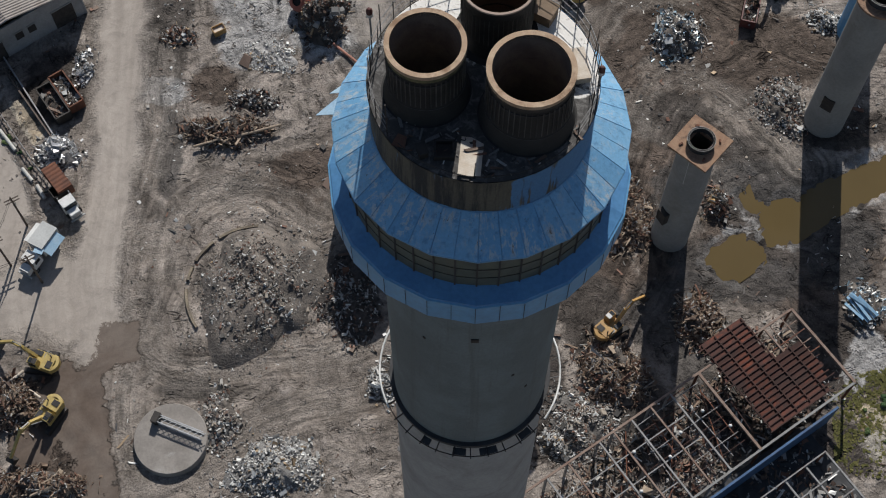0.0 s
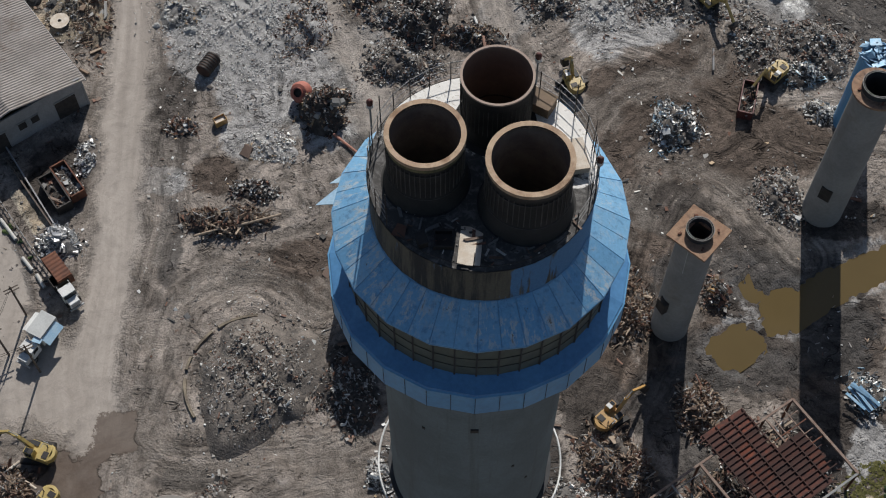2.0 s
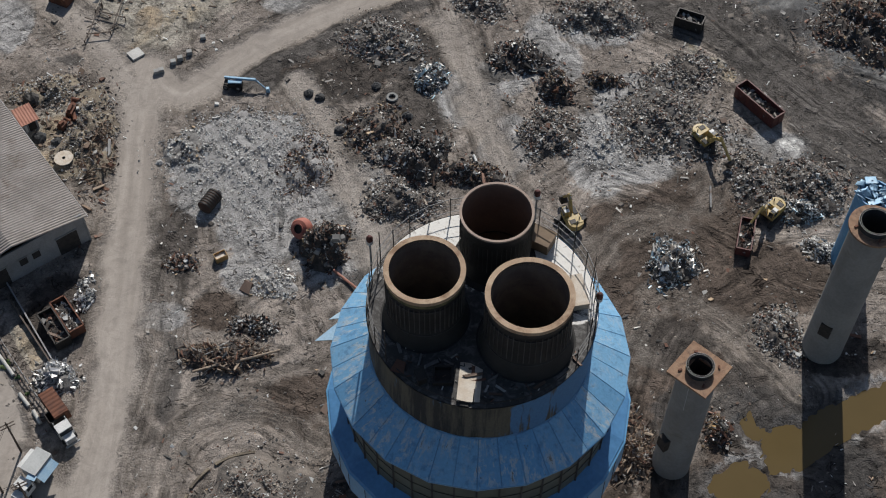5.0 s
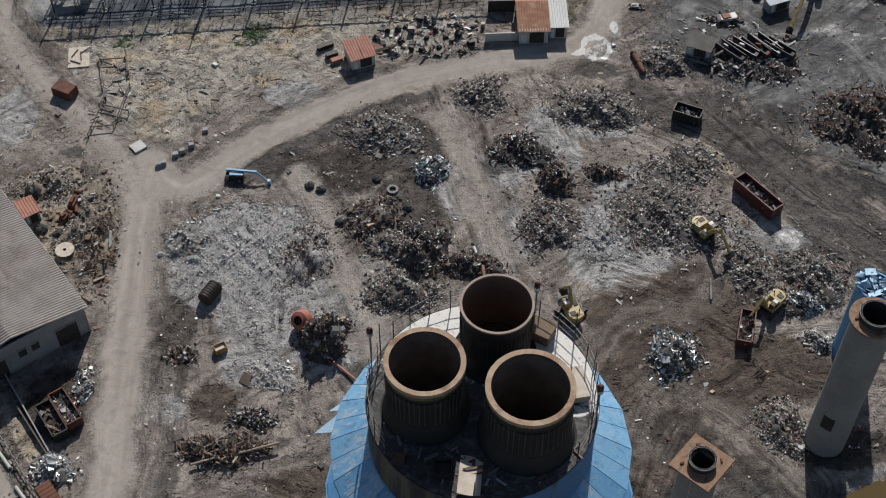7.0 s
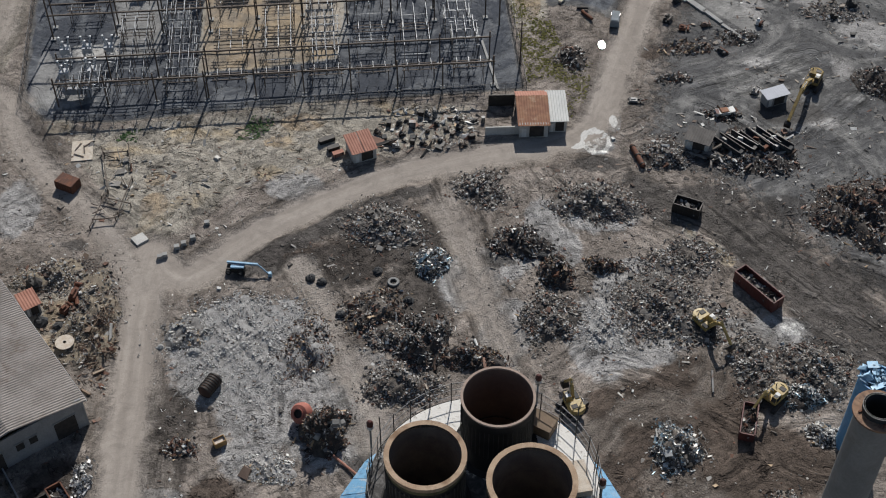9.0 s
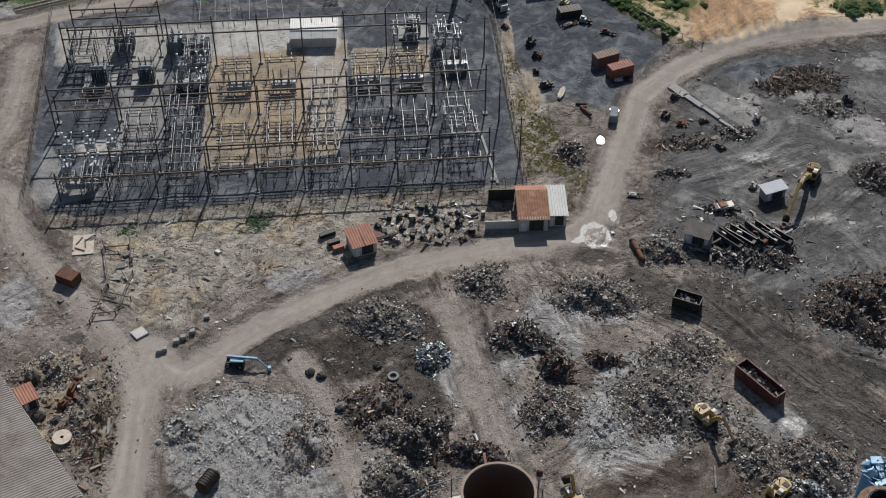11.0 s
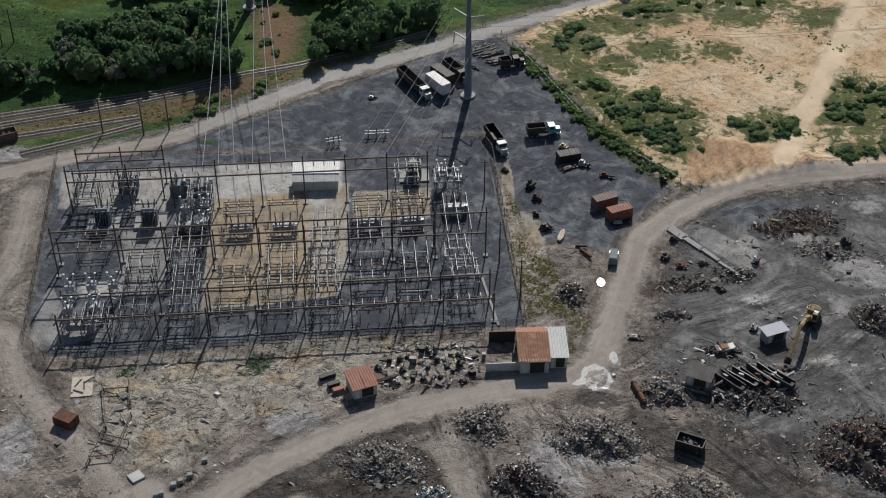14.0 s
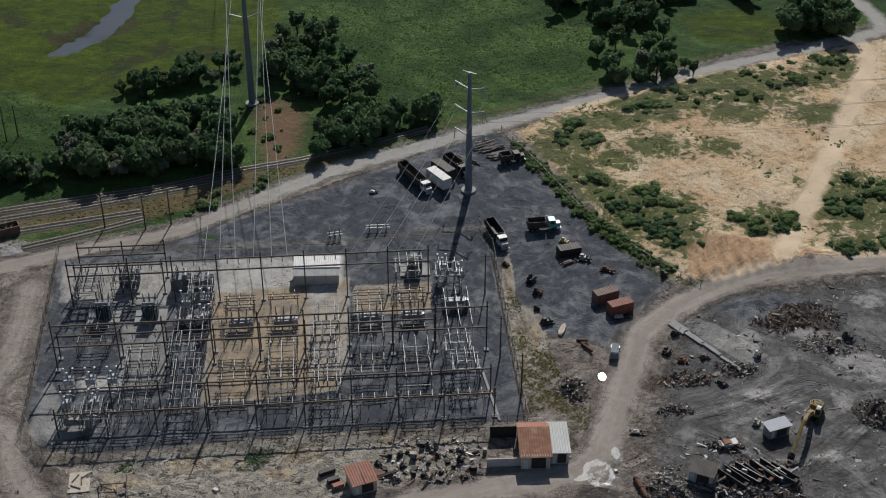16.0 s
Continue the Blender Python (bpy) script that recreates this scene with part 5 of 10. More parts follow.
stave_soot = surface("stave_soot", (0.1, 0.095, 0.09), (0.05, 0.047, 0.045), 0.9, 0.8, each=0.6)
loose_blue = surface("loose_blue", (0.42, 0.58, 0.7), (0.32, 0.5, 0.66), 0.8, 0.4)
# collar blue deepened so the lower roof carries the eave's shade in its colour
blue_eave_shade = surface("blue_eave_shade", (0.1, 0.27, 0.5), (0.075, 0.215, 0.43), 0.4, 0.42, stain=(0.13, 0.31, 0.53), amount=0.3, relief=0.003)
band_green = surface("band_green", (0.095, 0.115, 0.09), (0.06, 0.075, 0.062), 0.9, 0.5, stain=(0.05, 0.05, 0.04), amount=0.36)
big_chimney()
tan_board = surface("tan_board", (0.2, 0.14, 0.09), (0.14, 0.1, 0.065), 1.2, 0.8, stain=(0.3, 0.22, 0.15), amount=0.3)
board = Shape().box(0, 0, 0.04, 1.25, 2.5, 0.05).put("plywood_sheet", plywood)
board.matrix_world = pose(TX - 0.75, TY - 4.95, 115.44, -4, 2, -6)
tagged(board, "weathered plywood sheet lying on the sooty deck", "board")
for x, y, w, d, h, rz, m, lab in ((TX + 3.4, TY + 4.3, 1.5, 1.1, 0.8, -30, tan_board, "tan metal cabinet on the chimney deck"), (TX + 5.2, TY + 0.7, 1.2, 2.0, 0.5, 10, plywood, "tan plywood box on the chimney deck"), (TX - 3.4, TY - 4.7, 0.5, 0.7, 0.5, 20, dark_steel, "small dark steel box on the chimney deck"), (TX + 2.6, TY + 4.9, 0.6, 0.9, 1.0, -30, dark_steel, "small dark steel box on the chimney deck")):
    b = thing("cabinet", x, y, 115.42, rz, lab, "cabinet")
    Shape().box(0, 0, h / 2, w, d, h).put("body", m, b)
    Shape().box(0, 0, h + 0.03, w + 0.08, d + 0.08, 0.06).put("lid", m, b)
rng = np.random.default_rng(3)
a, r = rng.uniform(3.3, 5.9, 150), rng.uniform(3.6, 6.3, 150)
places = np.stack([TX + r * np.cos(a), TY + r * np.sin(a), np.full(150, 115.47)], -1)
tagged(new("deck_litter", fast_mesh("deck_litter", *shards(rng, places, 0.06, 0.5, 0.9, 0.08, 0.8), scrap_dark)), "broken sooty scraps on the chimney deck", "debris", kind="stuff")


# ---- smaller stacks ----
def stack(x, y, r0, r1, h, cap, lin, label):
    t = thing("concrete_stack", x, y, 0, 0, label, "chimney", "concrete stacks")
    Shape().lathe([(r0, -0.2), (r1, h - 0.3), (r1, h), (r1 - 0.4, h), (r1 - 0.4, h - 6)], 40).put("shaft", concrete_grey, t, "", True)
    if cap == "square":
        s = Shape()
        for k in range(4):
            s.add([(p.x, p.y, z) for z in (h, h + 0.35) for p in [pose(0, 0, 0, 0, 0, 45 + 4 + 90 * k) @ Vector(q) for q in ((1.3, -1.3, 0), (3.05, -3.05, 0), (3.05, 3.05, 0), (1.3, 1.3, 0))]], [(0, 3, 2, 1), (4, 5, 6, 7), (0, 1, 5, 4), (1, 2, 6, 5), (2, 3, 7, 6), (3, 0, 4, 7)])
        c = s.put("cap_plate", cap_rust, t, "square rusty cap plate")
        top = h + 0.35
    else:
        c = Shape().lathe([(lin - 0.1, h), (r1 + 0.6, h), (r1 + 0.6, h + 0.35), (lin - 0.1, h + 0.35)], 40, closed=True).put("cap_plate", cap_rust, t, "round rusty cap ring", True)
        top = h + 0.35
    Shape().lathe([(lin - 0.18, h - 7), (lin - 0.18, top + 1.0), (lin, top + 1.0), (lin, h)], 36).put("liner", soot_steel, c, "black flue liner", True)
    Shape().lathe([(lin - 0.22, top + 1.0), (lin + 0.06, top + 1.0), (lin + 0.06, top + 0.88), (lin - 0.22, top + 0.88)], 36, closed=True).put("liner_rim", grey_steel, c, "", True)
    Shape().lathe([(0.0, h - 6.9), (lin - 0.18, h - 6.9)], 24).put("liner_floor", soot_hole_black, c)
    for k in range(4):
        a = radians(94 + 90 * k)
        Shape().box(2.55 * math.cos(a), 2.55 * math.sin(a), top + 0.1, 0.5, 0.25, 0.25, 30 * k).put("anchor", rust_steel, c)
    return t


cap_rust = surface("cap_rust", (0.27, 0.155, 0.095), (0.34, 0.22, 0.14), 1.1, 0.85, stain=(0.1, 0.06, 0.045), amount=0.42)

s2 = stack(33.2, 88.4, 2.75, 2.55, 26.7, "square", 1.8, "grey concrete stack with a square rusty cap plate")
Shape().box(-2.45, -1.6, 9.5, 0.9, 1.6, 2.6, 30).put("opening", soot_hole_black, s2, "dark broken opening")
Shape().tube((-1.6, -2.6, 26.5), (-1.5, -2.75, 21.0), 0.05).put("cable", galvanised, s2, "hanging cable")
s3 = stack(58.2, 107.9, 3.05, 2.9, 31.3, "round", 2.25, "grey concrete stack with a round rusty cap ring")
Shape().box(-1.75, -2.3, 8.6, 1.8, 0.5, 2.8, -37).put("opening", soot_hole_black, s3, "dark square opening")
# a blue-topped stack behind it
bx, by = 65.0, 124.4
t = thing("blue_stack", bx, by, 0, 0, "stack with a blue painted top and a torn pale cover", "chimney", "concrete stacks")
Shape().lathe([(2.75, -0.2), (2.65, 6.0)], 40).put("shaft", blue_fascia, t, "", True)
Shape().lathe([(2.65, 6.0), (2.65, 17.2), (2.4, 17.2), (2.4, 13.5)], 40).put("blue_top", blue_fascia, t, "blue painted top", True)
rng = np.random.default_rng(5)
a, r = rng.uniform(0, 6.3, 60), 2.5 * np.sqrt(rng.random(60))
new("torn_cover", fast_mesh("torn_cover", *shards(rng, np.stack([r * np.cos(a), r * np.sin(a), 17.1 + rng.uniform(0, 0.5, 60)], -1), 0.5, 1.8, 0.3, 0.4), blue_steel)).parent = t
# unseen behind the big chimney: stack inferred from its shadow, block added for shade
stack(14.0, 84.9, 2.9, 2.6, 24.0, "round", 1.8, "grey concrete stack behind the big chimney")
b = thing("silo", -9.6, 89.9, 0, 4, "unseen concrete block added behind the big chimney to throw shade", "silo")
Shape().lathe([(4.6, -0.2), (4.6, 9.5), (3.9, 12.0), (2.2, 13.2), (0.0, 13.5)], 24).put("wall", concrete_grey, b, "", True)
Shape().box(-3.2, 2.5, 4.0, 4.0, 4.0, 8.0, 20).put("annex", concrete_grey, b)


# ---- heaps of scrap ----
def heap(x, y, rx, ry, h, pieces, material, mound, label, name="scrap_heap", low=0.16, high=0.84, seed=1, turn=0.0, upright=0.6, hollow_top=False):
    """A mound with an uneven outline, covered in broken pieces."""
    rng = np.random.default_rng(seed)
    lumpy = material in (scrap_grey, scrap_ash, scrap_pale)
    sticks = 0.88 if material == scrap_wood else 0.6 if mound == heap_soil or not lumpy else 0.36
    upright = 0.4 if lumpy else upright
    t = thing(name, x, y, 0, turn, label, "scrap heap")
    n, k = 48, 14
    ang, rad = np.meshgrid(np.arange(n) * 2 * np.pi / n, np.linspace(0.0, 1.0, k + 1)[1:])
    ph = rng.uniform(0, 6, 4)

    def outline(a):
        return 1 + 0.12 * np.sin(2 * a + ph[0]) + 0.1 * np.sin(3 * a + ph[1]) + 0.07 * np.sin(5 * a + ph[2]) + 0.05 * np.sin(9 * a + ph[3])

    def height(u, px, py):
        return h * np.clip(1 - u ** (3.2 if mound == heap_soil else 1.7), 0, 1) * (0.72 + (0.15 if mound == heap_soil else 0.42) * crumple(px * 0.45, py * 0.45, 1, ph[0])) - 0.15 + (0.22 * crumple(px, py, 1.7, ph[1]) + 0.3 * crumple(px, py, 0.95, ph[2])) * (1 - u ** 2)

    ox = rad * outline(ang)
    mx, my = 1.05 * rx * ox * np.cos(ang), 1.05 * ry * ox * np.sin(ang)
    pts = np.stack([mx, my, height(rad, mx, my)], -1).reshape(-1, 3)
    pts = np.concatenate([pts, [[0, 0, float(height(np.array(0.0), np.array(0.0), np.array(0.0)))]]])
    faces = [(j * n + i, j * n + (i + 1) % n, (j + 1) * n + (i + 1) % n, (j + 1) * n + i) for j in range(k - 1) for i in range(n)]
    s = Shape()
    s.add([tuple(map(float, p)) for p in pts], faces + [(i, (i + 1) % n, n * k) for i in range(n)])
    s.put("mound", mound, t, "", True)
    fineness = 0.6 if mound == heap_ash else 0.85 if mound == heap_soil else 1.0
    pieces = int(pieces * (3.8 if material == scrap_grey and fineness == 1 else 3.0 if material == scrap_wood else 2.5))
    a, u = rng.uniform(0, 2 * np.pi, pieces), np.sqrt(rng.random(pieces))
    u *= np.where(rng.random(pieces) < 0.3, 1 + 0.5 * rng.random(pieces) ** 2, 1.0)
    px, py = rx * u * outline(a) * np.cos(a), ry * u * outline(a) * np.sin(a)
    keep = crumple(px * 0.5, py * 0.5, 1, ph[2]) > -0.45
    if hollow_top:
        keep &= (u > 0.55) | (rng.random(pieces) < 0.35)
    px, py, u = px[keep], py[keep], u[keep]
    pz = np.maximum(height(np.minimum(u, 1), px, py), 0.0) + 0.08
    ob = new("broken_scrap", fast_mesh("broken_scrap", *shards(rng, np.stack([px, py, pz], -1), low, (0.6 if lumpy else 0.85) * high * fineness * (1.5 if sticks > 0.8 else 1.0), 0.3, upright, sticks, 0.4 if lumpy else 0.75), material))
    ob.parent = t
    tagged(ob, kind="stuff")
    return t


GREY_LABEL, RUST_LABEL = "heap of mixed grey scrap metal and rubble", "tangled heap of rusty scrap iron"
DARK_LABEL, PALE_LABEL = "dark heap of burnt scrap and soil", "pale heap of silvery sheet scrap"
WOOD_LABEL = "heap of broken timber and rusty bars"
# place and radii, height, pieces, pieces' look, soil, label
HEAPS = [
    (-26.6, 79.6, 8.9, 9.6, 2.4, 2300, scrap_grey, heap_soil, "broad round heap of brown earth, rubble and scrap"),
    (-23.1, 53.2, 5.8, 4.4, 1.6, 1200, scrap_pale, heap_pale, PALE_LABEL),
    (-33.1, 106.0, 6.0, 3.0, 1.6, 500, scrap_wood, heap_dark, WOOD_LABEL),
    (-18.9, 126.6, 4.1, 4.2, 7.0, 800, scrap_rust, heap_dark, "high heap of rusty machine parts"),
    (36.9, 123.6, 4.2, 4.2, 2.0, 750, scrap_blue, heap_dirt, "heap of bluish aluminium sheet scrap"),
    (52.2, 110.3, 4.0, 4.5, 1.5, 900, scrap_grey, heap_dirt, GREY_LABEL),
    (23.5, 67.0, 4.6, 5.0, 2.0, 1500, scrap_wood, heap_dirt, WOOD_LABEL),
    (19.0, 59.0, 5.2, 4.6, 1.3, 1300, scrap_grey, heap_grey, GREY_LABEL),
    (36.4, 74.6, 3.0, 4.6, 1.6, 750, scrap_wood, heap_dark, GREY_LABEL),
    (15.4, 56.5, 2.3, 2.1, 1.2, 200, scrap_pale, heap_dark, "heap of broken pale concrete"),
    (27.0, 90.9, 3.5, 5.8, 1.6, 1000, scrap_wood, heap_dark, WOOD_LABEL),
    (-59.6, 62.3, 3.3, 3.7, 2.0, 700, scrap_wood, heap_dark, WOOD_LABEL),
    (-54.6, 50.7, 5.3, 2.7, 2.0, 900, scrap_wood, heap_dirt, WOOD_LABEL),
    (-8.5, 65.5, 2.1, 2.7, 1.6, 320, scrap_pale, heap_dark, PALE_LABEL),
    (-58.2, 102.4, 2.9, 3.2, 1.9, 520, scrap_silver, heap_pale, "bright heap of crumpled silvery sheet metal"),
    (-56.0, 117.8, 1.4, 3.4, 1.2, 260, scrap_silver, heap_dirt, PALE_LABEL),
    (60.9, 126.2, 2.7, 2.4, 1.2, 320, scrap_pale, heap_dark, GREY_LABEL),
    (-30.8, 59.8, 2.6, 3.6, 1.3, 700, scrap_grey, heap_dirt, GREY_LABEL),
    (-34.4, 144.4, 12.4, 11.2, 0.8, 2300, scrap_ash, heap_ash, "low spread heap of ashen rubble"),
    (-23.0, 143.7, 4.4, 7.0, 1.3, 900, scrap_rust, heap_ash, RUST_LABEL),
    (-43.2, 146.8, 3.8, 4.2, 1.2, 300, scrap_pale, heap_pale, "heap of broken pale concrete"),
    (-3.5, 144.3, 4.8, 6.6, 4.5, 1100, scrap_dark, heap_dark, "high dark heap of rusty machine scrap"),
    (-6.3, 136.6, 5.6, 5.4, 2.0, 1000, scrap_grey, heap_dirt, GREY_LABEL),
    (5.0, 141.6, 5.3, 2.6, 1.6, 600, scrap_rust, heap_dark, RUST_LABEL),
    (-12.0, 151.4, 5.0, 5.0, 1.6, 900, scrap_rust, heap_dirt, RUST_LABEL),
    (-8.8, 146.2, 4.2, 3.2, 1.6, 500, scrap_grey, heap_dirt, GREY_LABEL),
    (18.4, 150.5, 4.6, 6.4, 1.5, 1100, scrap_grey, heap_dark, DARK_LABEL),
    (20.0, 160.7, 3.4, 3.6, 2.6, 420, scrap_rust, heap_dark, RUST_LABEL),
    (28.6, 162.4, 3.6, 1.9, 1.2, 240, scrap_rust, heap_dark, RUST_LABEL),
    (38.8, 152.4, 9.2, 8.4, 1.5, 2400, scrap_grey, heap_grey, GREY_LABEL),
    (27.0, 147.5, 4.8, 4.4, 0.6, 500, scrap_ash, heap_ash, "low spread heap of ashen rubble"),
    (42.7, 163.8, 7.0, 4.2, 1.0, 900, scrap_grey, heap_dirt, GREY_LABEL),
    (51.6, 140.1, 3.8, 6.0, 1.2, 700, scrap_grey, heap_dark, GREY_LABEL),
    (61.8, 138.9, 6.2, 5.7, 1.6, 1100, scrap_grey, heap_dark, GREY_LABEL),
    (59.1, 133.7, 3.2, 3.0, 1.6, 420, scrap_blue, heap_dark, "heap of bluish aluminium sheet scrap"),
    (-11.0, 172.0, 7.0, 5.0, 1.6, 1300, scrap_grey, heap_grey, GREY_LABEL),
    (-2.0, 163.0, 3.2, 3.4, 1.5, 520, scrap_blue, heap_dark, GREY_LABEL),
    (7.2, 181.9, 5.0, 4.4, 1.4, 800, scrap_grey, heap_dark, "heap of rusty grey scrap metal and rubble"),
    (28.6, 178.2, 7.6, 5.4, 1.7, 1500, scrap_grey, heap_grey, GREY_LABEL),
    (13.9, 168.1, 5.1, 4.5, 1.8, 700, scrap_dark, heap_dark, DARK_LABEL),
    (79.1, 175.3, 12.5, 8.3, 4.0, 2400, scrap_rust, heap_dark, "huge dark heap of rusty shredded iron"),
    (-61.1, 150.9, 5.1, 10.3, 1.2, 500, scrap_grey, heap_tan, "spread heap of tan soil, timber and grey scrap"),
    (-58.5, 147.1, 3.3, 7.5, 1.2, 380, scrap_wood, heap_tan, WOOD_LABEL),
    (-69.2, 159.9, 6.4, 3.8, 1.2, 340, scrap_grey, heap_tan, "spread heap of tan soil, timber and grey scrap"),
    (42.8, 191.1, 4.4, 4.6, 1.4, 700, scrap_grey, heap_dark, GREY_LABEL),
    (55.2, 202.6, 4.2, 1.8, 0.8, 170, scrap_dark, heap_dark, DARK_LABEL),
    (56.5, 189.2, 5.0, 2.2, 1.2, 300, scrap_grey, heap_dark, GREY_LABEL),
    (59.3, 191.6, 9.1, 6.1, 1.2, 900, scrap_dark, heap_dark, DARK_LABEL),
    (87.8, 212.3, 4.1, 5.4, 1.8, 420, scrap_dark, heap_dark, DARK_LABEL),
    (80.7, 246.0, 8.0, 5.0, 0.5, 420, scrap_wood, heap_dark, "low spread heap of rusty rubble"),
    (61.3, 226.8, 4.1, 3.1, 0.8, 200, scrap_dark, heap_dark, DARK_LABEL),
    (26.7, 220.2, 2.6, 4.4, 1.2, 240, scrap_dark, heap_dark, DARK_LABEL),
    (83.7, 235.7, 7.3, 3.3, 0.5, 300, scrap_grey, heap_grey, "low spread of broken timber and rubble"),
    (73.5, 242.9, 4.2, 2.4, 0.4, 200, scrap_wood, heap_grey, "low spread of broken timber and rubble"),
    (50.7, 223.6, 5.9, 2.3, 0.5, 260, scrap_rust, heap_dark, "thin spread of rusty scrap on dark ground"),
    (47.0, 213.6, 3.4, 1.6, 0.6, 160, scrap_dark, heap_dark, DARK_LABEL),
    (40.6, 93.5, 2.0, 2.5, 1.8, 420, scrap_rust, heap_dark, "small tangled heap of orange rusty scrap"),
    (60.4, 77.2, 2.8, 3.6, 1.2, 300, scrap_blue, heap_dirt, "heap of pale blue sheet metal"),
    (-13.4, 77.4, 4.1, 6.2, 1.2, 500, scrap_dark, heap_dark, DARK_LABEL),
    (-27.0, 119.8, 4.4, 3.2, 0.7, 350, scrap_pale, heap_ash, PALE_LABEL),
    (-29.1, 111.5, 3.5, 2.2, 1.0, 350, scrap_dark, heap_dark, DARK_LABEL),
    (-41.8, 123.6, 2.7, 2.0, 0.8, 160, scrap_rust, heap_dark, RUST_LABEL),
]
for i, (x, y, rx, ry, h, count, look_of, soil, label) in enumerate(HEAPS):
    heap(x, y, rx, ry, h if h < 1.1 or h > 3.5 else 1.45 * h, count, look_of, soil, label, seed=10 + i, hollow_top=soil == heap_dirt)

# loose pieces strewn over the yard
def strewn(name, count, x0, x1, y0, y1, material, low, high, seed, label, avoid=0.3):
    rng = np.random.default_rng(seed)
    x, y = rng.uniform(x0, x1, count), rng.uniform(y0, y1, count)
    dense = crumple(x * 0.14, y * 0.14, 1, seed) + 0.5 * crumple(x * 0.5, y * 0.5, 1, seed + 2)
    far = np.full(x.shape, 1e9)
    for pts, half in ROADS + [(road_spur, 3), (track_mid, 2.5), (track_yard, 3), (track_yard_low, 3)]:
        far = np.minimum(far, line_distance(x, y, pts)[0] - half)
    keep = (dense > avoid) & (far > 0.5) & (area(x, y, pad, 1) < 0.3) & (area(x, y, sand_field, 1) < 0.3) & (area(x, y, coal_yard, 1) < 0.5) & (area(x, y, lot, 3) < 0.2) & (area(x, y, wet_hole, 2) < 0.3)
    for cx, cy, rx, ry in POOLS:
        keep &= np.hypot((x - cx) / rx, (y - cy) / ry) > 1.1
    x, y = x[keep], y[keep]
    z = 0.02 + 0.1 * crumple(x * 0.25, y * 0.25)
    tagged(new(name, fast_mesh(name, *shards(rng, np.stack([x, y, z], -1), low, high, 0.7, 0.2), material)), label, "debris", kind="stuff")


strewn("loose_scrap", 14000, -75, 75, 42, 150, scrap_grey, 0.12, 0.55, 101, "small grey scraps strewn over the dirt")
strewn("loose_scrap", 9000, -85, 80, 140, 200, scrap_grey, 0.15, 0.65, 102, "small grey scraps strewn over the dirt")
strewn("loose_rusty_scrap", 5000, -75, 75, 42, 190, scrap_rust, 0.15, 1.0, 103, "small rusty scraps strewn over the dirt", 0.4)
strewn("loose_pale_scrap", 4500, -60, 75, 90, 180, scrap_pale, 0.12, 0.45, 104, "small pale scraps strewn over the dirt", 0.35)
strewn("loose_far_scrap", 4000, 35, 110, 190, 280, scrap_grey, 0.2, 1.2, 105, "scraps strewn over the dark yard", 0.3)

# clods of turned-up soil
soil_clod = surface("soil_clod", (0.18, 0.16, 0.142), (0.09, 0.078, 0.07), 0.7, 0.95, relief=0.05)


def clods(count, x0, x1, y0, y1, low, high, seed):
    rng = np.random.default_rng(seed)
    x, y = rng.uniform(x0, x1, count), rng.uniform(y0, y1, count)
    far = np.full(x.shape, 1e9)
    for pts, half in ROADS:
        far = np.minimum(far, line_distance(x, y, pts)[0] - half)
    ridge = np.sin(1.7 * line_distance(x, y, track_yard)[1] + 2.0 * crumple(x * 0.3, y * 0.3)) + crumple(x * 0.2, y * 0.2, 1, seed)
    keep = (far > 0.3) & (ridge > 0.45) & (area(x, y, pad, 1) < 0.2) & (area(x, y, sand_field, 1) < 0.2) & (area(x, y, meadow, 1) < 0.2) & (area(x, y, sandy_verge, 2) < 0.3) & (area(x, y, lot, 3) < 0.2) & (area(x, y, wet_hole, 2) < 0.3)
    for cx, cy, rx, ry in POOLS:
        keep &= np.hypot((x - cx) / rx, (y - cy) / ry) > 1.25
    x, y = x[keep], y[keep]
    z = 0.1 * crumple(x * 0.25, y * 0.25) + 0.16 * crumple(x * 0.9, y * 0.9, 1, 5.0) + 0.09 * crumple(x * 1.7, y * 1.7, 1, 7.0)
    tagged(new("soil_clods", fast_mesh("soil_clods", *shards(rng, np.stack([x, y, z], -1), low, high, 0.9, 0.25, 0.25), soil_clod)), "clods of turned-up grey-brown soil", "soil", kind="stuff")


clods(9000, -70, 72, 44, 140, 0.1, 0.42, 201)
clods(9000, -85, 85, 135, 205, 0.12, 0.5, 202)


# ---- buildings ----
def ribbed(s, x0, x1, y, z, slope_y, slope_z, pitch=0.9, depth=0.09):
    """A ribbed sheet from x0 to x1, falling by slope_z over slope_y."""
    n = int((x1 - x0) / pitch * 4)
    xs = np.linspace(x0, x1, n + 1)
    zs = [z + depth * (i % 4 in (1, 2)) for i in range(n + 1)]
    pts = [(x, y, h) for x, h in zip(xs, zs)] + [(x, y + slope_y, h + slope_z) for x, h in zip(xs, zs)]
    low = [(x, a, h - 0.06) for x, a, h in pts]
    k = n + 1
    faces = [(i, i + 1, k + i + 1, k + i) for i in range(n)] + [(2 * k + i, 3 * k + i, 3 * k + i + 1, 2 * k + i + 1) for i in range(n)]
    return s.add([tuple(map(float, p)) for p in pts + low], faces)


barn_roof = surface("barn_roof", (0.35, 0.315, 0.29), (0.26, 0.232, 0.21), 0.25, 0.7, 0.1, stain=(0.15, 0.11, 0.085), amount=0.36)
grey_wall = surface("grey_wall", (0.34, 0.34, 0.34), (0.26, 0.26, 0.26), 0.4, 0.8, stain=(0.18, 0.17, 0.16), amount=0.34)
pale_wall = surface("pale_wall", (0.6, 0.59, 0.56), (0.5, 0.49, 0.46), 0.5, 0.8, stain=(0.3, 0.28, 0.25), amount=0.32)
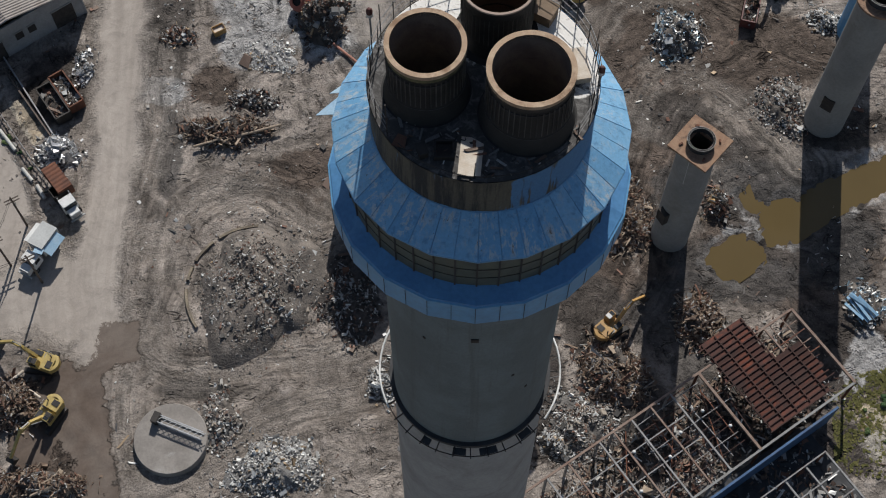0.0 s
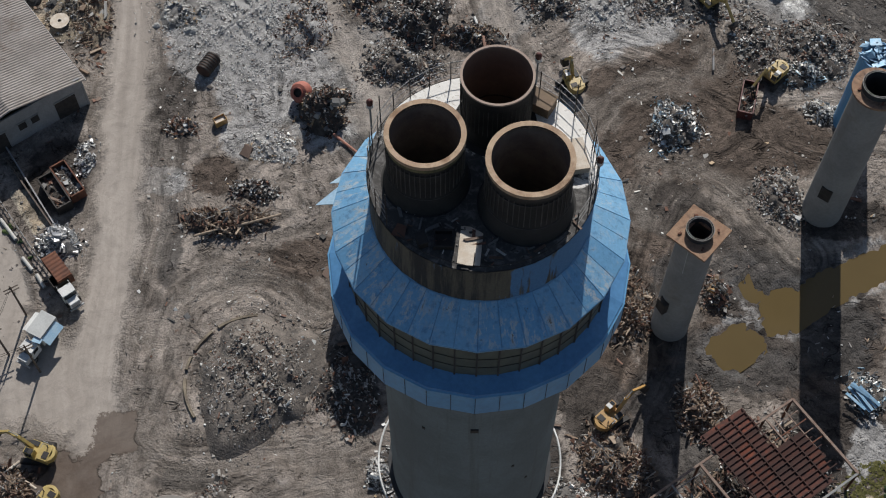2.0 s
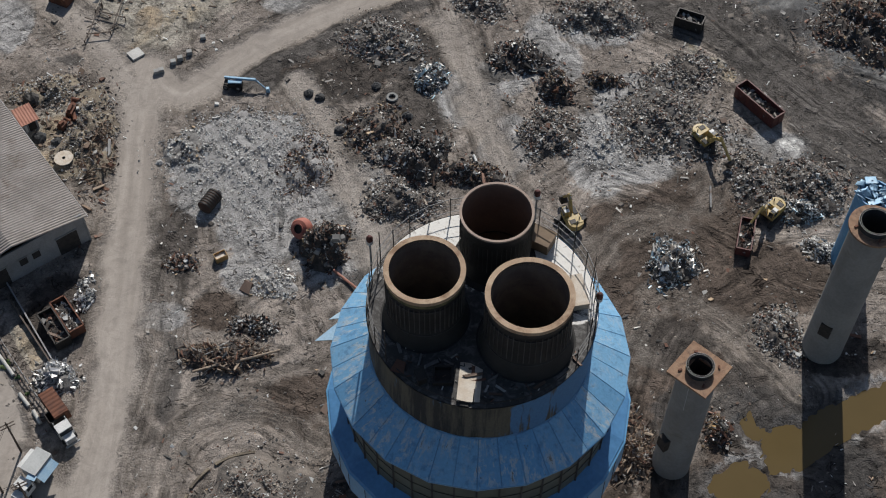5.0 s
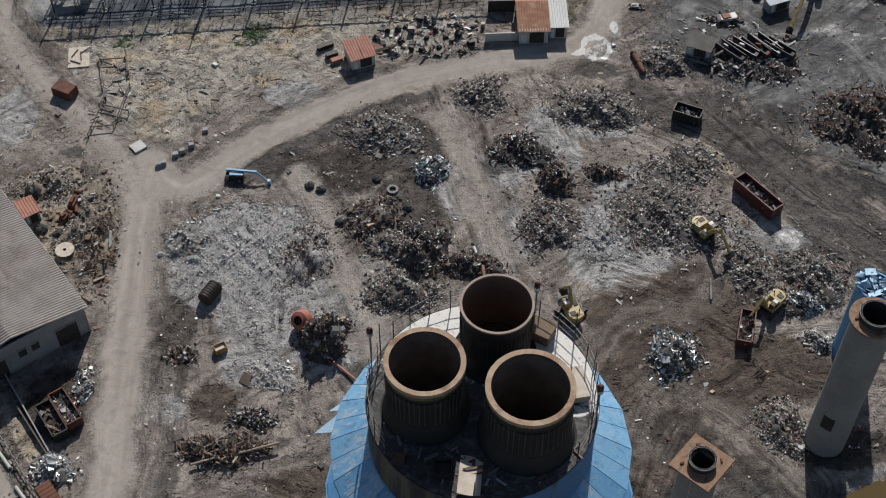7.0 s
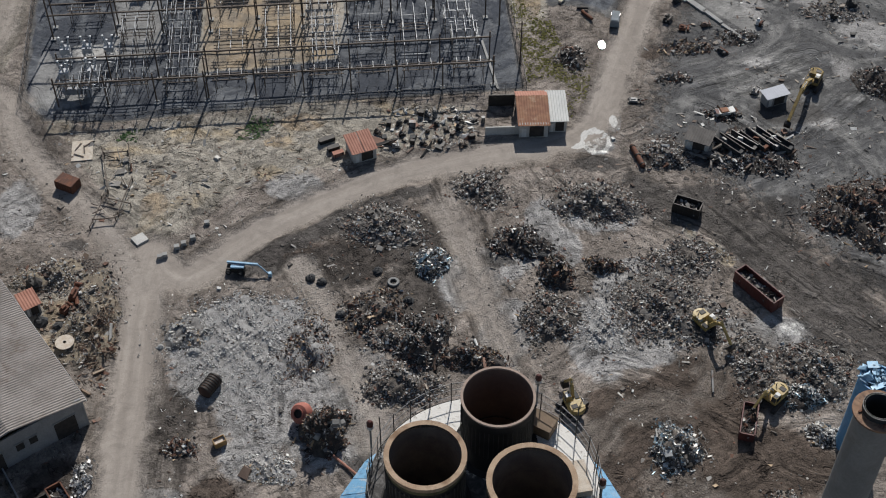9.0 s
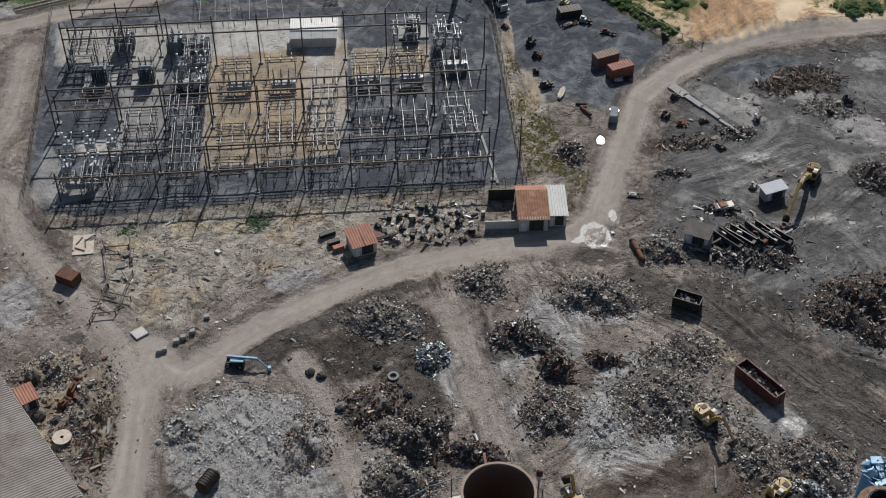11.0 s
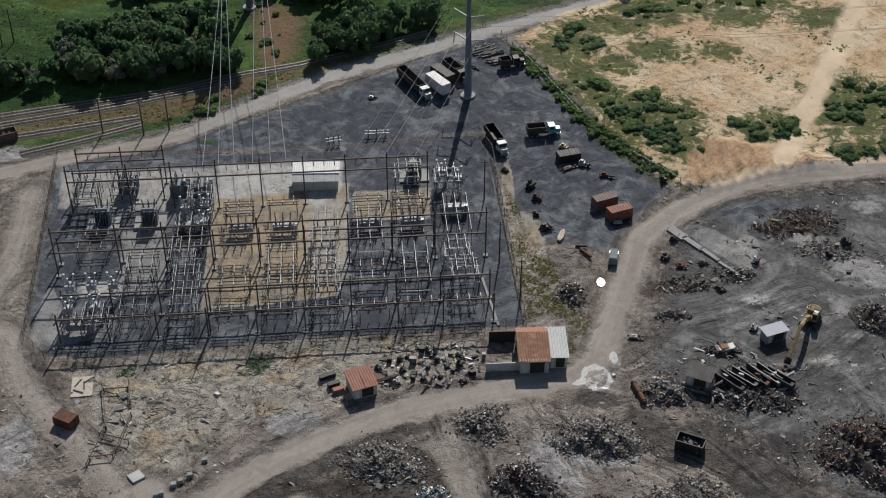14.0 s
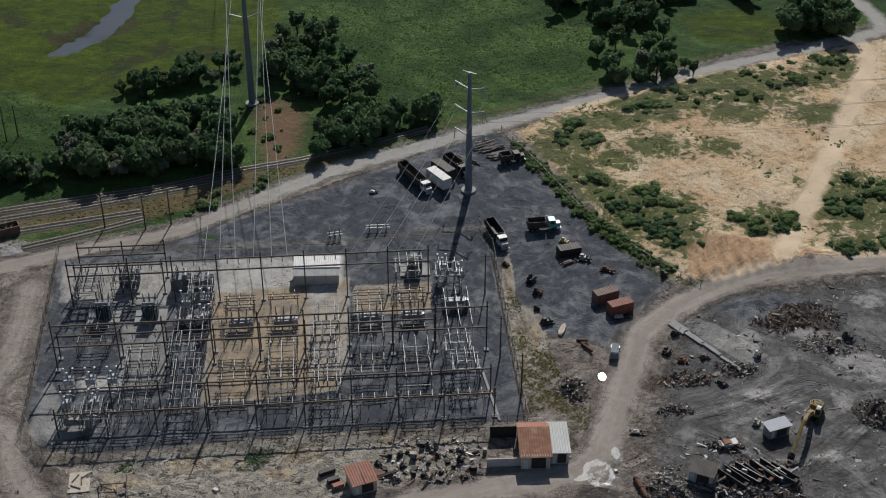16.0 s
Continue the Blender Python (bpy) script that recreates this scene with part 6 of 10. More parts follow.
pale_roof = surface("pale_roof", (0.5, 0.51, 0.5), (0.44, 0.45, 0.44), 0.5, 0.6, 0.1, stain=(0.35, 0.34, 0.32), amount=0.3)

# the barn: its eave runs away from the camera, its gable end faces the yard
barn = thing("barn", -56.7, 128.2, 0, 127.0, "long grey barn with a ribbed metal roof", "building")
# own axes: x along the eave away from the yard, y to the left across the gable
L, W, HE, HR = 42.0, 24.0, 6.4, 8.6
Shape().box(L / 2, 0.15, HE / 2, L, 0.3, HE).put("wall", grey_wall, barn)
gable = Shape().box(0.3, W / 2, HE / 2 + 0.2, 0.3, W - 0.4, HE + 0.4).put("wall", grey_wall, barn)
Shape().box(L - 0.15, W / 2, HE / 2, 0.3, W, HE).put("wall", grey_wall, barn)
Shape().box(L / 2, W, HE / 2, L, 0.3, HE).put("wall", grey_wall, barn)
s = Shape()
ribbed(s, -0.4, L, -0.5, HE, 12.5, HR - HE, 0.5, 0.12)
s.put("roof", barn_roof, barn, "ribbed grey metal roof, brown with dirt")
s = Shape()
ribbed(s, -0.4, L, 24.5, HE, -12.5, HR - HE, 0.5, 0.12)
s.put("roof", barn_roof, barn, "ribbed grey metal roof, brown with dirt")
Shape().tube((-0.5, -0.5, HE - 0.02), (L, -0.5, HE - 0.02), 0.1).put("gutter", grey_steel, barn)
for y, w, h, z in ((3.6, 3.6, 4.2, 2.1), (9.0, 1.3, 1.6, 3.4), (11.2, 1.3, 1.6, 3.4), (16.0, 3.8, 4.2, 2.1)):
    d = Shape().box(0.12, y, z, 0.12, w, h).put("opening", soot_hole_black, gable, "dark doorway")
    Shape().box(0.08, y, z + h / 2 + 0.1, 0.16, w + 0.3, 0.2).put("lintel", concrete_grey, gable)
annex = thing("annex", -68.6, 120.4, 0, 127.0, "low annex with a pale blue-grey metal roof", "building")
Shape().box(1.5, 4.5, 2.6, 3.0, 9.0, 5.2).put("wall", grey_wall, annex)
s = Shape()
ribbed(s, -0.4, 3.6, -0.6, 5.9, 10.2, -0.4, 0.6, 0.05)
s.put("roof", pale_roof, annex)
tagged(Shape().box(0, 0, 0.45, 0.22, 22, 0.9).put("yard_wall", grey_wall), "low grey yard wall beside the barn", "wall", kind="structure").matrix_world = pose(-63.6, 111.8, 0, 0, 0, 34)


def hut(name, x, y, rz, w, d, h, rise, roof_mat, wall_mat, label, door=True, mono=False, roofs=1, back_mat=None, rib=0.05):
    """A small building: front faces minus y."""
    t = thing(name, x, y, 0, rz, label, "building")
    wall = Shape()
    if mono:
        wall.add([(-w / 2, -d / 2, 0), (w / 2, -d / 2, 0), (w / 2, d / 2, 0), (-w / 2, d / 2, 0), (-w / 2, -d / 2, h), (w / 2, -d / 2, h), (w / 2, d / 2, h + rise), (-w / 2, d / 2, h + rise)], [(3, 2, 1, 0), (4, 5, 6, 7), (0, 1, 5, 4), (1, 2, 6, 5), (2, 3, 7, 6), (3, 0, 4, 7)])
    else:
        wall.add([(-w / 2, -d / 2, 0), (w / 2, -d / 2, 0), (w / 2, d / 2, 0), (-w / 2, d / 2, 0), (-w / 2, -d / 2, h), (w / 2, -d / 2, h), (w / 2, d / 2, h), (-w / 2, d / 2, h), (-w / 2, d / 4, h + rise), (w / 2, d / 4, h + rise)], [(0, 1, 5, 4), (4, 5, 9, 8), (8, 9, 6, 7), (2, 3, 7, 6), (1, 2, 6, 9, 5), (3, 0, 4, 8, 7)])
    wall = wall.put("wall", wall_mat, t)
    over = 0.35
    for i in range(roofs):
        x0, x1 = -w / 2 - over + i * (w + 2 * over) / roofs, -w / 2 - over + (i + 1) * (w + 2 * over) / roofs - (0.12 if roofs > 1 else 0)
        if mono:
            s = Shape()
            ribbed(s, x0, x1, -d / 2 - over, h + 0.1, d + 2 * over, rise, 0.5, rib)
            s.put("roof", roof_mat, t)
        else:
            s = Shape()
            ribbed(s, x0, x1, -d / 2 - over, h + 0.05 - 0.1 * rise, 0.75 * d + over, rise * 1.1, 0.5, 0.05)
            s.put("roof", roof_mat, t)
            s = Shape()
            ribbed(s, x0, x1, d / 2 + over, h + 0.05 - 0.1 * rise, -0.25 * d - over, rise * 1.1, 0.5, 0.05)
            s.put("roof", back_mat or roof_mat, t)
    if door:
        Shape().box(w * 0.1, -d / 2 - 0.02, min(1.5, h / 2), w * 0.5, 0.08, min(2.8, h * 0.8)).put("doorway", soot_hole_black, wall, "dark open doorway")
        Shape().box(-w * 0.34, -d / 2 - 0.03, min(1.1, h / 2), w * 0.16, 0.06, min(2.0, h * 0.7)).put("door", white_paint, wall, "white door")
    return t


hut("workshop", 17.4, 201.0, 2, 5.6, 9.6, 3.3, 1.1, rust_roof, pale_wall, "whitewashed workshop with a rusty ribbed roof", back_mat=salmon_roof)
hut("lean_to", 22.2, 201.7, 2, 3.4, 8.0, 2.9, 0.5, pale_roof, pale_wall, "pale lean-to with a flat grey roof", mono=True)
tagged(Shape().box(0, 0, 1.0, 6.6, 0.25, 2.0).put("yard_wall", pale_wall), "low pale wall beside the workshop", "wall", kind="structure").matrix_world = pose(11.5, 197.0, 0, 0, 0, 3)
tagged(Shape().box(0, 0, 1.4, 5.2, 0.25, 2.8).put("yard_wall", dark_steel), "dark sheet fence behind the workshop", "wall", kind="structure").matrix_world = pose(11.6, 205.5, 0, 0, 0, 2)
hut("red_roof_hut", -15.7, 191.6, 22, 4.6, 4.6, 2.6, 0.7, salmon_roof, pale_wall, "small pale hut with two salmon red roof sheets", mono=True, roofs=2)
house = hut("switch_house", -29.6, 262.4, 2, 10.2, 3.9, 3.4, 0.12, white_paint, white_paint, "white prefabricated switchgear house in the substation", door=False, mono=True)
s = Shape()
ribbed(s, -5.4, 5.4, -2.2, 3.4, -2.2, -0.8, 2.7, 0.02)
s.put("front_roof", white_paint, house, "lower white front roof")
Shape().box(0, -4.1, 1.2, 10.2, 0.2, 2.4).put("front_wall", pale_wall, house)
cabin_roof = surface("cabin_roof", (0.6, 0.62, 0.67), (0.54, 0.56, 0.61), 0.6, 0.85)
hut("office_cabin", 65.9, 206.6, 22, 4.6, 2.3, 2.4, 0.15, cabin_roof, grey_wall, "small cabin with a pale blue-grey roof", mono=True, rib=0.015)
shed_roof = surface("shed_roof", (0.13, 0.12, 0.112), (0.08, 0.072, 0.068), 0.6, 0.8, stain=(0.16, 0.09, 0.06), amount=0.3)
hut("crate_shed", 49.2, 193.6, -24, 4.6, 3.4, 2.6, 0.3, shed_roof, pale_wall, "broken pale shed with a dark roof among scrap", mono=True)
hut("rusty_shed", -71.1, 152.4, 34, 2.6, 3.4, 2.4, 0.3, salmon_roof, grey_wall, "small shed with a rust red roof beside the barn", mono=True)


# ---- the stripped steel building ----
frame_b = thing("steel_frame_building", 48.0, 73.8, 0, -145.5, "stripped steel building frame with part of a rusty purlin roof", "building")
# own axes: x along the building, y across it from the far side to the wall side (turned over)
HF, LF, WF = 6.5, 46.0, 13.0
joist_rust = surface("joist_rust", (0.07, 0.03, 0.023), (0.04, 0.02, 0.017), 0.8, 0.9, each=0.4)
frame_brown = surface("frame_brown", (0.27, 0.2, 0.16), (0.2, 0.13, 0.1), 0.9, 0.8, stain=(0.14, 0.07, 0.045), amount=0.36)


def beam(name, p, q, w, material, parent, h=None, label=""):
    return Shape().bar(p, q, w, h).put(name, material, parent, label)


for y in (0.0, WF):
    beam("edge_beam", (0, y, HF), (LF, y, HF), 0.3, frame_brown if y == 0 else concrete_grey, frame_b)
stations = [0.0, 5.0, 10.5, 16.5, 21.5, 24.8, 28.0, 31.0, 33.4, 38.5, 42.0, 46.0]
for i, x in enumerate(stations):
    m = frame_brown if x < 20 or i % 2 else grey_steel
    if x not in (10.5,):
        beam("cross_beam", (x, 0, HF), (x, WF, HF), 0.36 if x in (0.0, 16.5) else 0.24, m, frame_b)
    for y in (0.0, WF / 2, WF):
        if y != WF / 2 or x > 20:
            beam("column", (x, y, 0), (x, y, HF), 0.28, rust_steel if x < 20 else grey_steel, frame_b)
for a, b, y in ((0, 6, 3.2), (0, 6, 6.3), (21.5, 46, 3.6), (21.5, 46, 7.2), (28, 46, 10.2)):
    beam("purlin", (a, y, HF - 0.1), (b, y, HF - 0.1), 0.16, rust_steel if a < 20 else grey_steel, frame_b)
for k, (x, y, x2, y2) in enumerate(((17, 1, 21, 12), (22, 2, 28, 9), (29, 0.5, 33, 6), (34, 6, 38, 12.5), (18.5, 0, 21.5, 0.2), (25, 8, 33, 12.8))):
    beam("brace", (x, y, HF - 1.5 - 0.3 * k), (x2, y2, HF - 2.5), 0.14, rust_steel, frame_b)
# thin rails left in the open bays
rng = np.random.default_rng(71)
for y in (1.6, 4.7):
    beam("thin_rail", (0, y, HF - 0.2), (6.2, y, HF - 0.2), 0.12, frame_brown, frame_b)
for x in (2.0, 4.0):
    beam("thin_rail", (x, 0, HF - 0.15), (x, 7.4, HF - 0.15), 0.14, frame_brown, frame_b)
for k in range(9):
    y = 0.9 + 1.4 * k
    a = rng.uniform(14.5, 24.0)
    beam("thin_rail", (a, y, HF - 0.5), (a + rng.uniform(6, 16), y + rng.uniform(-0.3, 0.3), HF - 0.6), 0.1, joist_rust if k % 3 else grey_steel, frame_b)
for k in range(10):
    x = 15.0 + 2.6 * k
    beam("thin_rail", (x, rng.uniform(0, 5), HF - 0.8), (x + rng.uniform(-0.6, 0.6), rng.uniform(7, 12.8), HF - 0.8), 0.12, [joist_rust, rust_steel, grey_steel][k % 3], frame_b)
# purlin roof: planks between dark joists
roof_rust = surface("roof_rust", (0.1, 0.038, 0.028), (0.062, 0.03, 0.025), 0.4, 0.9, stain=(0.19, 0.05, 0.025), amount=0.4, each=0.9)
rng = np.random.default_rng(70)
for k in range(19):
    y = -2.6 + k * 0.79
    x0, x1 = (6.8, 14.2) if y < 4.2 else (2.2, 13.6)
    if y > 10.6:
        x0 = 3.6
    Shape().box((x0 + x1) / 2 + rng.uniform(-0.3, 0.3), y, HF + 0.36, x1 - x0 + rng.uniform(-0.5, 0.3), 0.6, 0.05, 0, rng.uniform(-3, 3)).put("plank", roof_rust, frame_b)
    Shape().box((x0 + x1) / 2 + rng.uniform(-0.35, 0.35), y + 0.4, HF + 0.46, x1 - x0 + rng.uniform(0.1, 1.1), 0.15, 0.3).put("joist", joist_rust, frame_b)
for x in (4.2, 6.9, 9.2, 11.5, 13.8):
    beam("roof_girder", (x, 4.0 if x < 6 else -2.8, HF + 0.52), (x, 11.6, HF + 0.56), 0.16, joist_rust, frame_b)
# blue side wall with a strip of roof
# wall blue taken down to navy for the shade on its near face
shaded_blue_sheet = surface("shaded_blue_sheet", (0.05, 0.13, 0.27), (0.03, 0.08, 0.18), 0.5, 0.6, stain=(0.12, 0.12, 0.12), amount=0.34)
side_wall = Shape().box(24, WF + 1.3, 3.1, 40, 0.3, 6.2).put("side_wall", shaded_blue_sheet, frame_b, "blue sheet side wall")
for x, y in ((19.5, 4.5), (23.8, 5.2), (27, 7), (30.5, 3.8), (17.8, 8.2), (33, 8.5)):
    b = Shape().lathe([(0.0, 0.0), (0.22, 0.05), (0.24, 0.2), (0.14, 0.32), (0.0, 0.35)], 14, x, y).put("roof_vent", white_paint, frame_b, "white round vent", True)
    b.location.z = HF + 0.1
    Shape().bar((x, y, HF - 0.2), (x, y, HF + 0.12), 0.08).put("vent_pipe", grey_steel, frame_b)
rng = np.random.default_rng(77)
for seed, mat_of, n in ((1, scrap_wood, 1500), (2, scrap_dark, 1800)):
    pts = np.stack([rng.uniform(0, 44, n), rng.uniform(0.5, 12.5, n), rng.uniform(0.05, 0.7, n)], -1)
    ob = new("floor_rubble", fast_mesh("floor_rubble", *shards(rng, pts, 0.15, 0.85, 0.7, 0.35, 0.8), mat_of))
    ob.parent = frame_b
    tagged(ob, kind="stuff")
# the second frame beyond the blue wall
frame_c = thing("steel_frame_shed", 50.6, 53.9, 0, -145.5, "bare rusty shed frame over dark ground", "building")
for x in (0.0, 3.5, 7.0, 10.5, 14.0):
    beam("cross_beam", (x, 0, 5), (x, 9, 5), 0.25, grey_steel, frame_c)
    for y in (0.0, 9.0):
        beam("column", (x, y, 0), (x, y, 5), 0.25, rust_steel, frame_c)
for y in (0.0, 3.0, 6.0, 9.0):
    beam("purlin", (0, y, 5.2), (14, y, 5.2), 0.18, grey_steel, frame_c)

# flat black sheet laid in for the shed's shaded interior
Shape().box(7, 2.5, 0.22, 18, 15, 0.12).put("floor", soot_steel, frame_c, "black floor sheet standing in for the shaded shed interior")
break_floor = np.stack([rng.uniform(-1, 15, 500), rng.uniform(-4, 9, 500), rng.uniform(0.28, 0.5, 500)], -1)
ob = new("floor_rubble", fast_mesh("floor_rubble", *shards(rng, break_floor, 0.2, 1.1, 0.7, 0.3, 0.7), scrap_dark))
ob.parent = frame_c
tagged(ob, kind="stuff")
slab_stain = surface("slab_stain", (0.3, 0.275, 0.25), (0.22, 0.2, 0.18), 0.35, 0.9, stain=(0.4, 0.39, 0.37), amount=0.34)

# ---- round concrete slab with a lattice mast on it ----
slab = Shape().lathe([(0.0, 1.0), (4.95, 1.0), (5.05, 0.85), (5.15, -0.2)], 56).put("round_slab", slab_stain, None, "", True)
slab.location = (-37.3, 57.2, 0)
tagged(slab, "round raised concrete slab, stained and chipped", "slab")
mast = thing("lattice_mast", -36.2, 58.6, 1.0, -22, "grey lattice mast lying on the round slab", "mast")
for y, z in ((-0.5, 0.15), (0.5, 0.15), (-0.5, 1.1), (0.5, 1.1)):
    Shape().bar((-3.3, y, z), (3.6, y, z), 0.14).put("chord", galvanised, mast)
for i in range(9):
    x = -3.2 + i * 0.8
    Shape().bar((x, -0.5, 1.1), (x + 0.8, 0.5, 1.1), 0.08).put("lacing", galvanised, mast)
    Shape().bar((x, -0.5, 0.15), (x + 0.8, -0.5, 1.1), 0.08).put("lacing", galvanised, mast)
Shape().box(-3.4, 0, 0.7, 0.9, 1.5, 1.3).put("mast_head", dark_steel, mast)
kerb = Shape()
for a0, arc in ((92, 34), (132, 22), (160, 12), (180, 36)):
    kerb.lathe([(9.9, -0.1), (9.95, 0.4), (10.3, 0.45), (10.5, -0.1)], 12, a0=a0, arc=arc)
kerb = kerb.put("curved_kerb", heap_tan)
kerb.location = (-26.9, 79.8, 0)
tagged(kerb, "broken curved concrete kerb round a rubble heap", "kerb")


# ---- machines and vehicles ----
def placed(x, y, turn, size):
    """Turns a stretch (middle, heading, length) into its start and heading."""
    return x - size / 2 * math.cos(radians(turn)), y - size / 2 * math.sin(radians(turn)), turn, size


def wheel(x, y, r, w, parent):
    t = Shape().lathe([(r * 0.55, -w / 2), (r * 0.95, -w / 2), (r, -w / 3), (r, w / 3), (r * 0.95, w / 2), (r * 0.55, w / 2)], 18, closed=True).put("wheel", rubber, parent, "", True)
    t.matrix_local = pose(x, y, r, 90)
    Shape().lathe([(0.0, -w * 0.3), (r * 0.56, -w * 0.35), (r * 0.56, w * 0.35), (0.0, w * 0.3)], 14).put("rim", grey_steel, t, "", True)


def excavator(x, y, turn, reach, paint, label, trackturn=20.0, tool="bucket", scale=1.0, arm=1.0):
    """A tracked digger whose arm reaches out along its heading."""
    x, y, turn, reach = placed(x, y, turn, reach)
    t = thing("excavator", x, y, 0, turn, label, "excavator", "excavators")
    t.scale = (scale,) * 3
    reach /= scale
    base = trackturn - turn
    c, q = math.cos(radians(base)), math.sin(radians(base))
    for k in (-1, 1):
        loop = [(s * 1.75 + 0.5 * math.cos(u), 0.5 + 0.5 * math.sin(u)) for s, u0 in ((1, -90), (-1, 90)) for u in [radians(u0 + 30 * i) for i in range(7)]]
        k2 = len(loop)
        tr = Shape().add([(a, -0.34, b) for a, b in loop] + [(a, 0.34, b) for a, b in loop], [tuple(range(k2)), tuple(range(k2, 2 * k2))[::-1]] + [(i, k2 + i, k2 + (i + 1) % k2, (i + 1) % k2) for i in range(k2)])
        o = tr.put("track", dark_steel, t, "muddy steel track")
        o.matrix_local = pose(-1.32 * k * q, 1.32 * k * c, 0, 0, 0, base)
    o = Shape().box(0, 0, 0.7, 1.6, 2.0, 0.5).put("undercarriage", dark_steel, t)
    o.matrix_local = pose(0, 0, 0, 0, 0, base)
    Shape().lathe([(0.0, 0.9), (0.9, 0.9), (0.9, 1.15), (0.0, 1.15)], 20).put("slew_ring", dark_steel, t)
    house = Shape().box(-0.6, 0, 1.45, 3.4, 2.6, 0.6).box(-1.5, 0.1, 2.0, 1.7, 2.4, 0.7, taper=0.93).put("house", paint, t)
    Shape().lathe([(0.9, 1.2), (1.35, 1.25), (1.35, 2.25), (0.9, 2.3)], 12, -1.6, 0, 105, 150).put("counterweight", paint, house)
    Shape().box(-1.75, 0.45, 2.4, 0.8, 1.0, 0.1).put("engine_grille", dark_steel, house, "dark engine grille")
    Shape().box(-1.0, -0.75, 2.05, 1.0, 0.7, 0.12).put("hood", pale_roof if paint == cream_paint else grey_steel, house, "worn grey hood")
    Shape().box(0.5, -0.85, 1.82, 1.1, 0.7, 0.16).put("tool_box", soot_steel, house, "dark tool box")
    for hx in (-0.75, -1.3):
        Shape().bar((hx, -1.25, 1.75), (hx, -1.25, 2.6), 0.05).put("rail_post", galvanised, house)
    Shape().bar((-1.4, -1.25, 2.6), (-0.65, -1.25, 2.6), 0.05).put("handrail", galvanised, house)
    cab = Shape().box(0.45, 0.8, 2.25, 1.5, 0.95, 1.5, taper=0.9).put("cab", paint, house)
    Shape().box(1.18, 0.8, 2.4, 0.06, 0.8, 1.0, 0, 0, -5).put("window", black_glass, cab, "dark cab glass")
    Shape().box(0.45, 1.27, 2.45, 1.1, 0.05, 0.8, 0, 3).put("window", black_glass, cab, "dark cab glass")
    Shape().box(0.75, 0.8, 3.03, 0.5, 0.7, 0.06).put("roof_window", black_glass, cab, "dark cab glass")
    Shape().box(0.15, 0.8, 3.04, 0.6, 0.8, 0.08).put("cab_roof", dark_steel if paint == yellow_paint else white_paint, cab)
    Shape().tube((-1.6, -0.7, 2.3), (-1.6, -0.7, 2.95), 0.09).put("exhaust", dark_steel, house)
    knee = Vector((reach * 0.58, -0.3, 4.6))
    foot, end = Vector((0.7, -0.3, 1.6)), Vector((reach * 0.98, -0.3, 1.9 if tool == "bucket" else 3.0))
    mid = foot.lerp(knee, 0.5) + Vector((0, 0, 0.8))
    Shape().bar(foot, mid, 0.42 * arm, 0.6 * arm).bar(mid, knee, 0.4 * arm, 0.5 * arm).put("boom", paint, t)
    Shape().bar(knee + Vector((-0.6, 0, 0.45)), end, 0.32 * arm, 0.42 * arm).put("stick", paint, t)
    for a, b in ((foot + Vector((0.4, 0.35, 0)), mid + Vector((0, 0.35, -0.1))), (mid + Vector((0, 0, 0.4)), knee + Vector((-0.5, 0, 0.5)))):
        Shape().tube(a, b, 0.08).put("ram", galvanised, t)
    if tool == "bucket":
        Shape().prism([(-0.6, -0.5), (0.5, -0.6), (0.6, 0.3), (0.1, 0.6)], -0.6, 0.6).put("bucket", dark_steel, t).matrix_local = Matrix.Translation(end + Vector((0, 0, -0.6))) @ pose(0, 0, 0, 90)
    else:
        g = Shape().box(0, 0, 0, 0.5, 0.5, 0.5)
        for i in range(5):
            u = i * 2 * math.pi / 5
            g.chain([(0.2 * math.cos(u), 0.2 * math.sin(u), -0.2), (0.8 * math.cos(u), 0.8 * math.sin(u), -0.7), (0.3 * math.cos(u), 0.3 * math.sin(u), -1.5)], 0.12, 5)
        g.put("grapple", dark_steel, t).matrix_local = Matrix.Translation(end + Vector((0, 0, -0.5)))
    return t


excavator(-59.5, 69.6, 160, 6.8, yellow_paint, "yellow tracked excavator beside timber heaps", 175)
excavator(-56.3, 57.2, -120, 7.6, yellow_paint, "yellow tracked excavator reaching into timber", 60)
excavator(26.1, 75.9, 43, 6.6, orange_paint, "orange-yellow tracked excavator near a concrete stack", 30)
excavator(51.6, 130.8, -136, 5.2, cream_paint, "pale yellow material handler loading a red skip", 50, "grapple")
excavator(46.6, 145.6, -54, 6.2, cream_paint, "pale yellow excavator on a scrap heap", 80)
excavator(70.9, 204.9, -118, 15.2, ochre_paint, "worn yellow long-reach excavator with its arm down", 60, "bucket", 1.05, 1.7)
excavator(20.3, 133.6, 110, 3.8, cream_paint, "cream tracked loader behind the big chimney", 40)


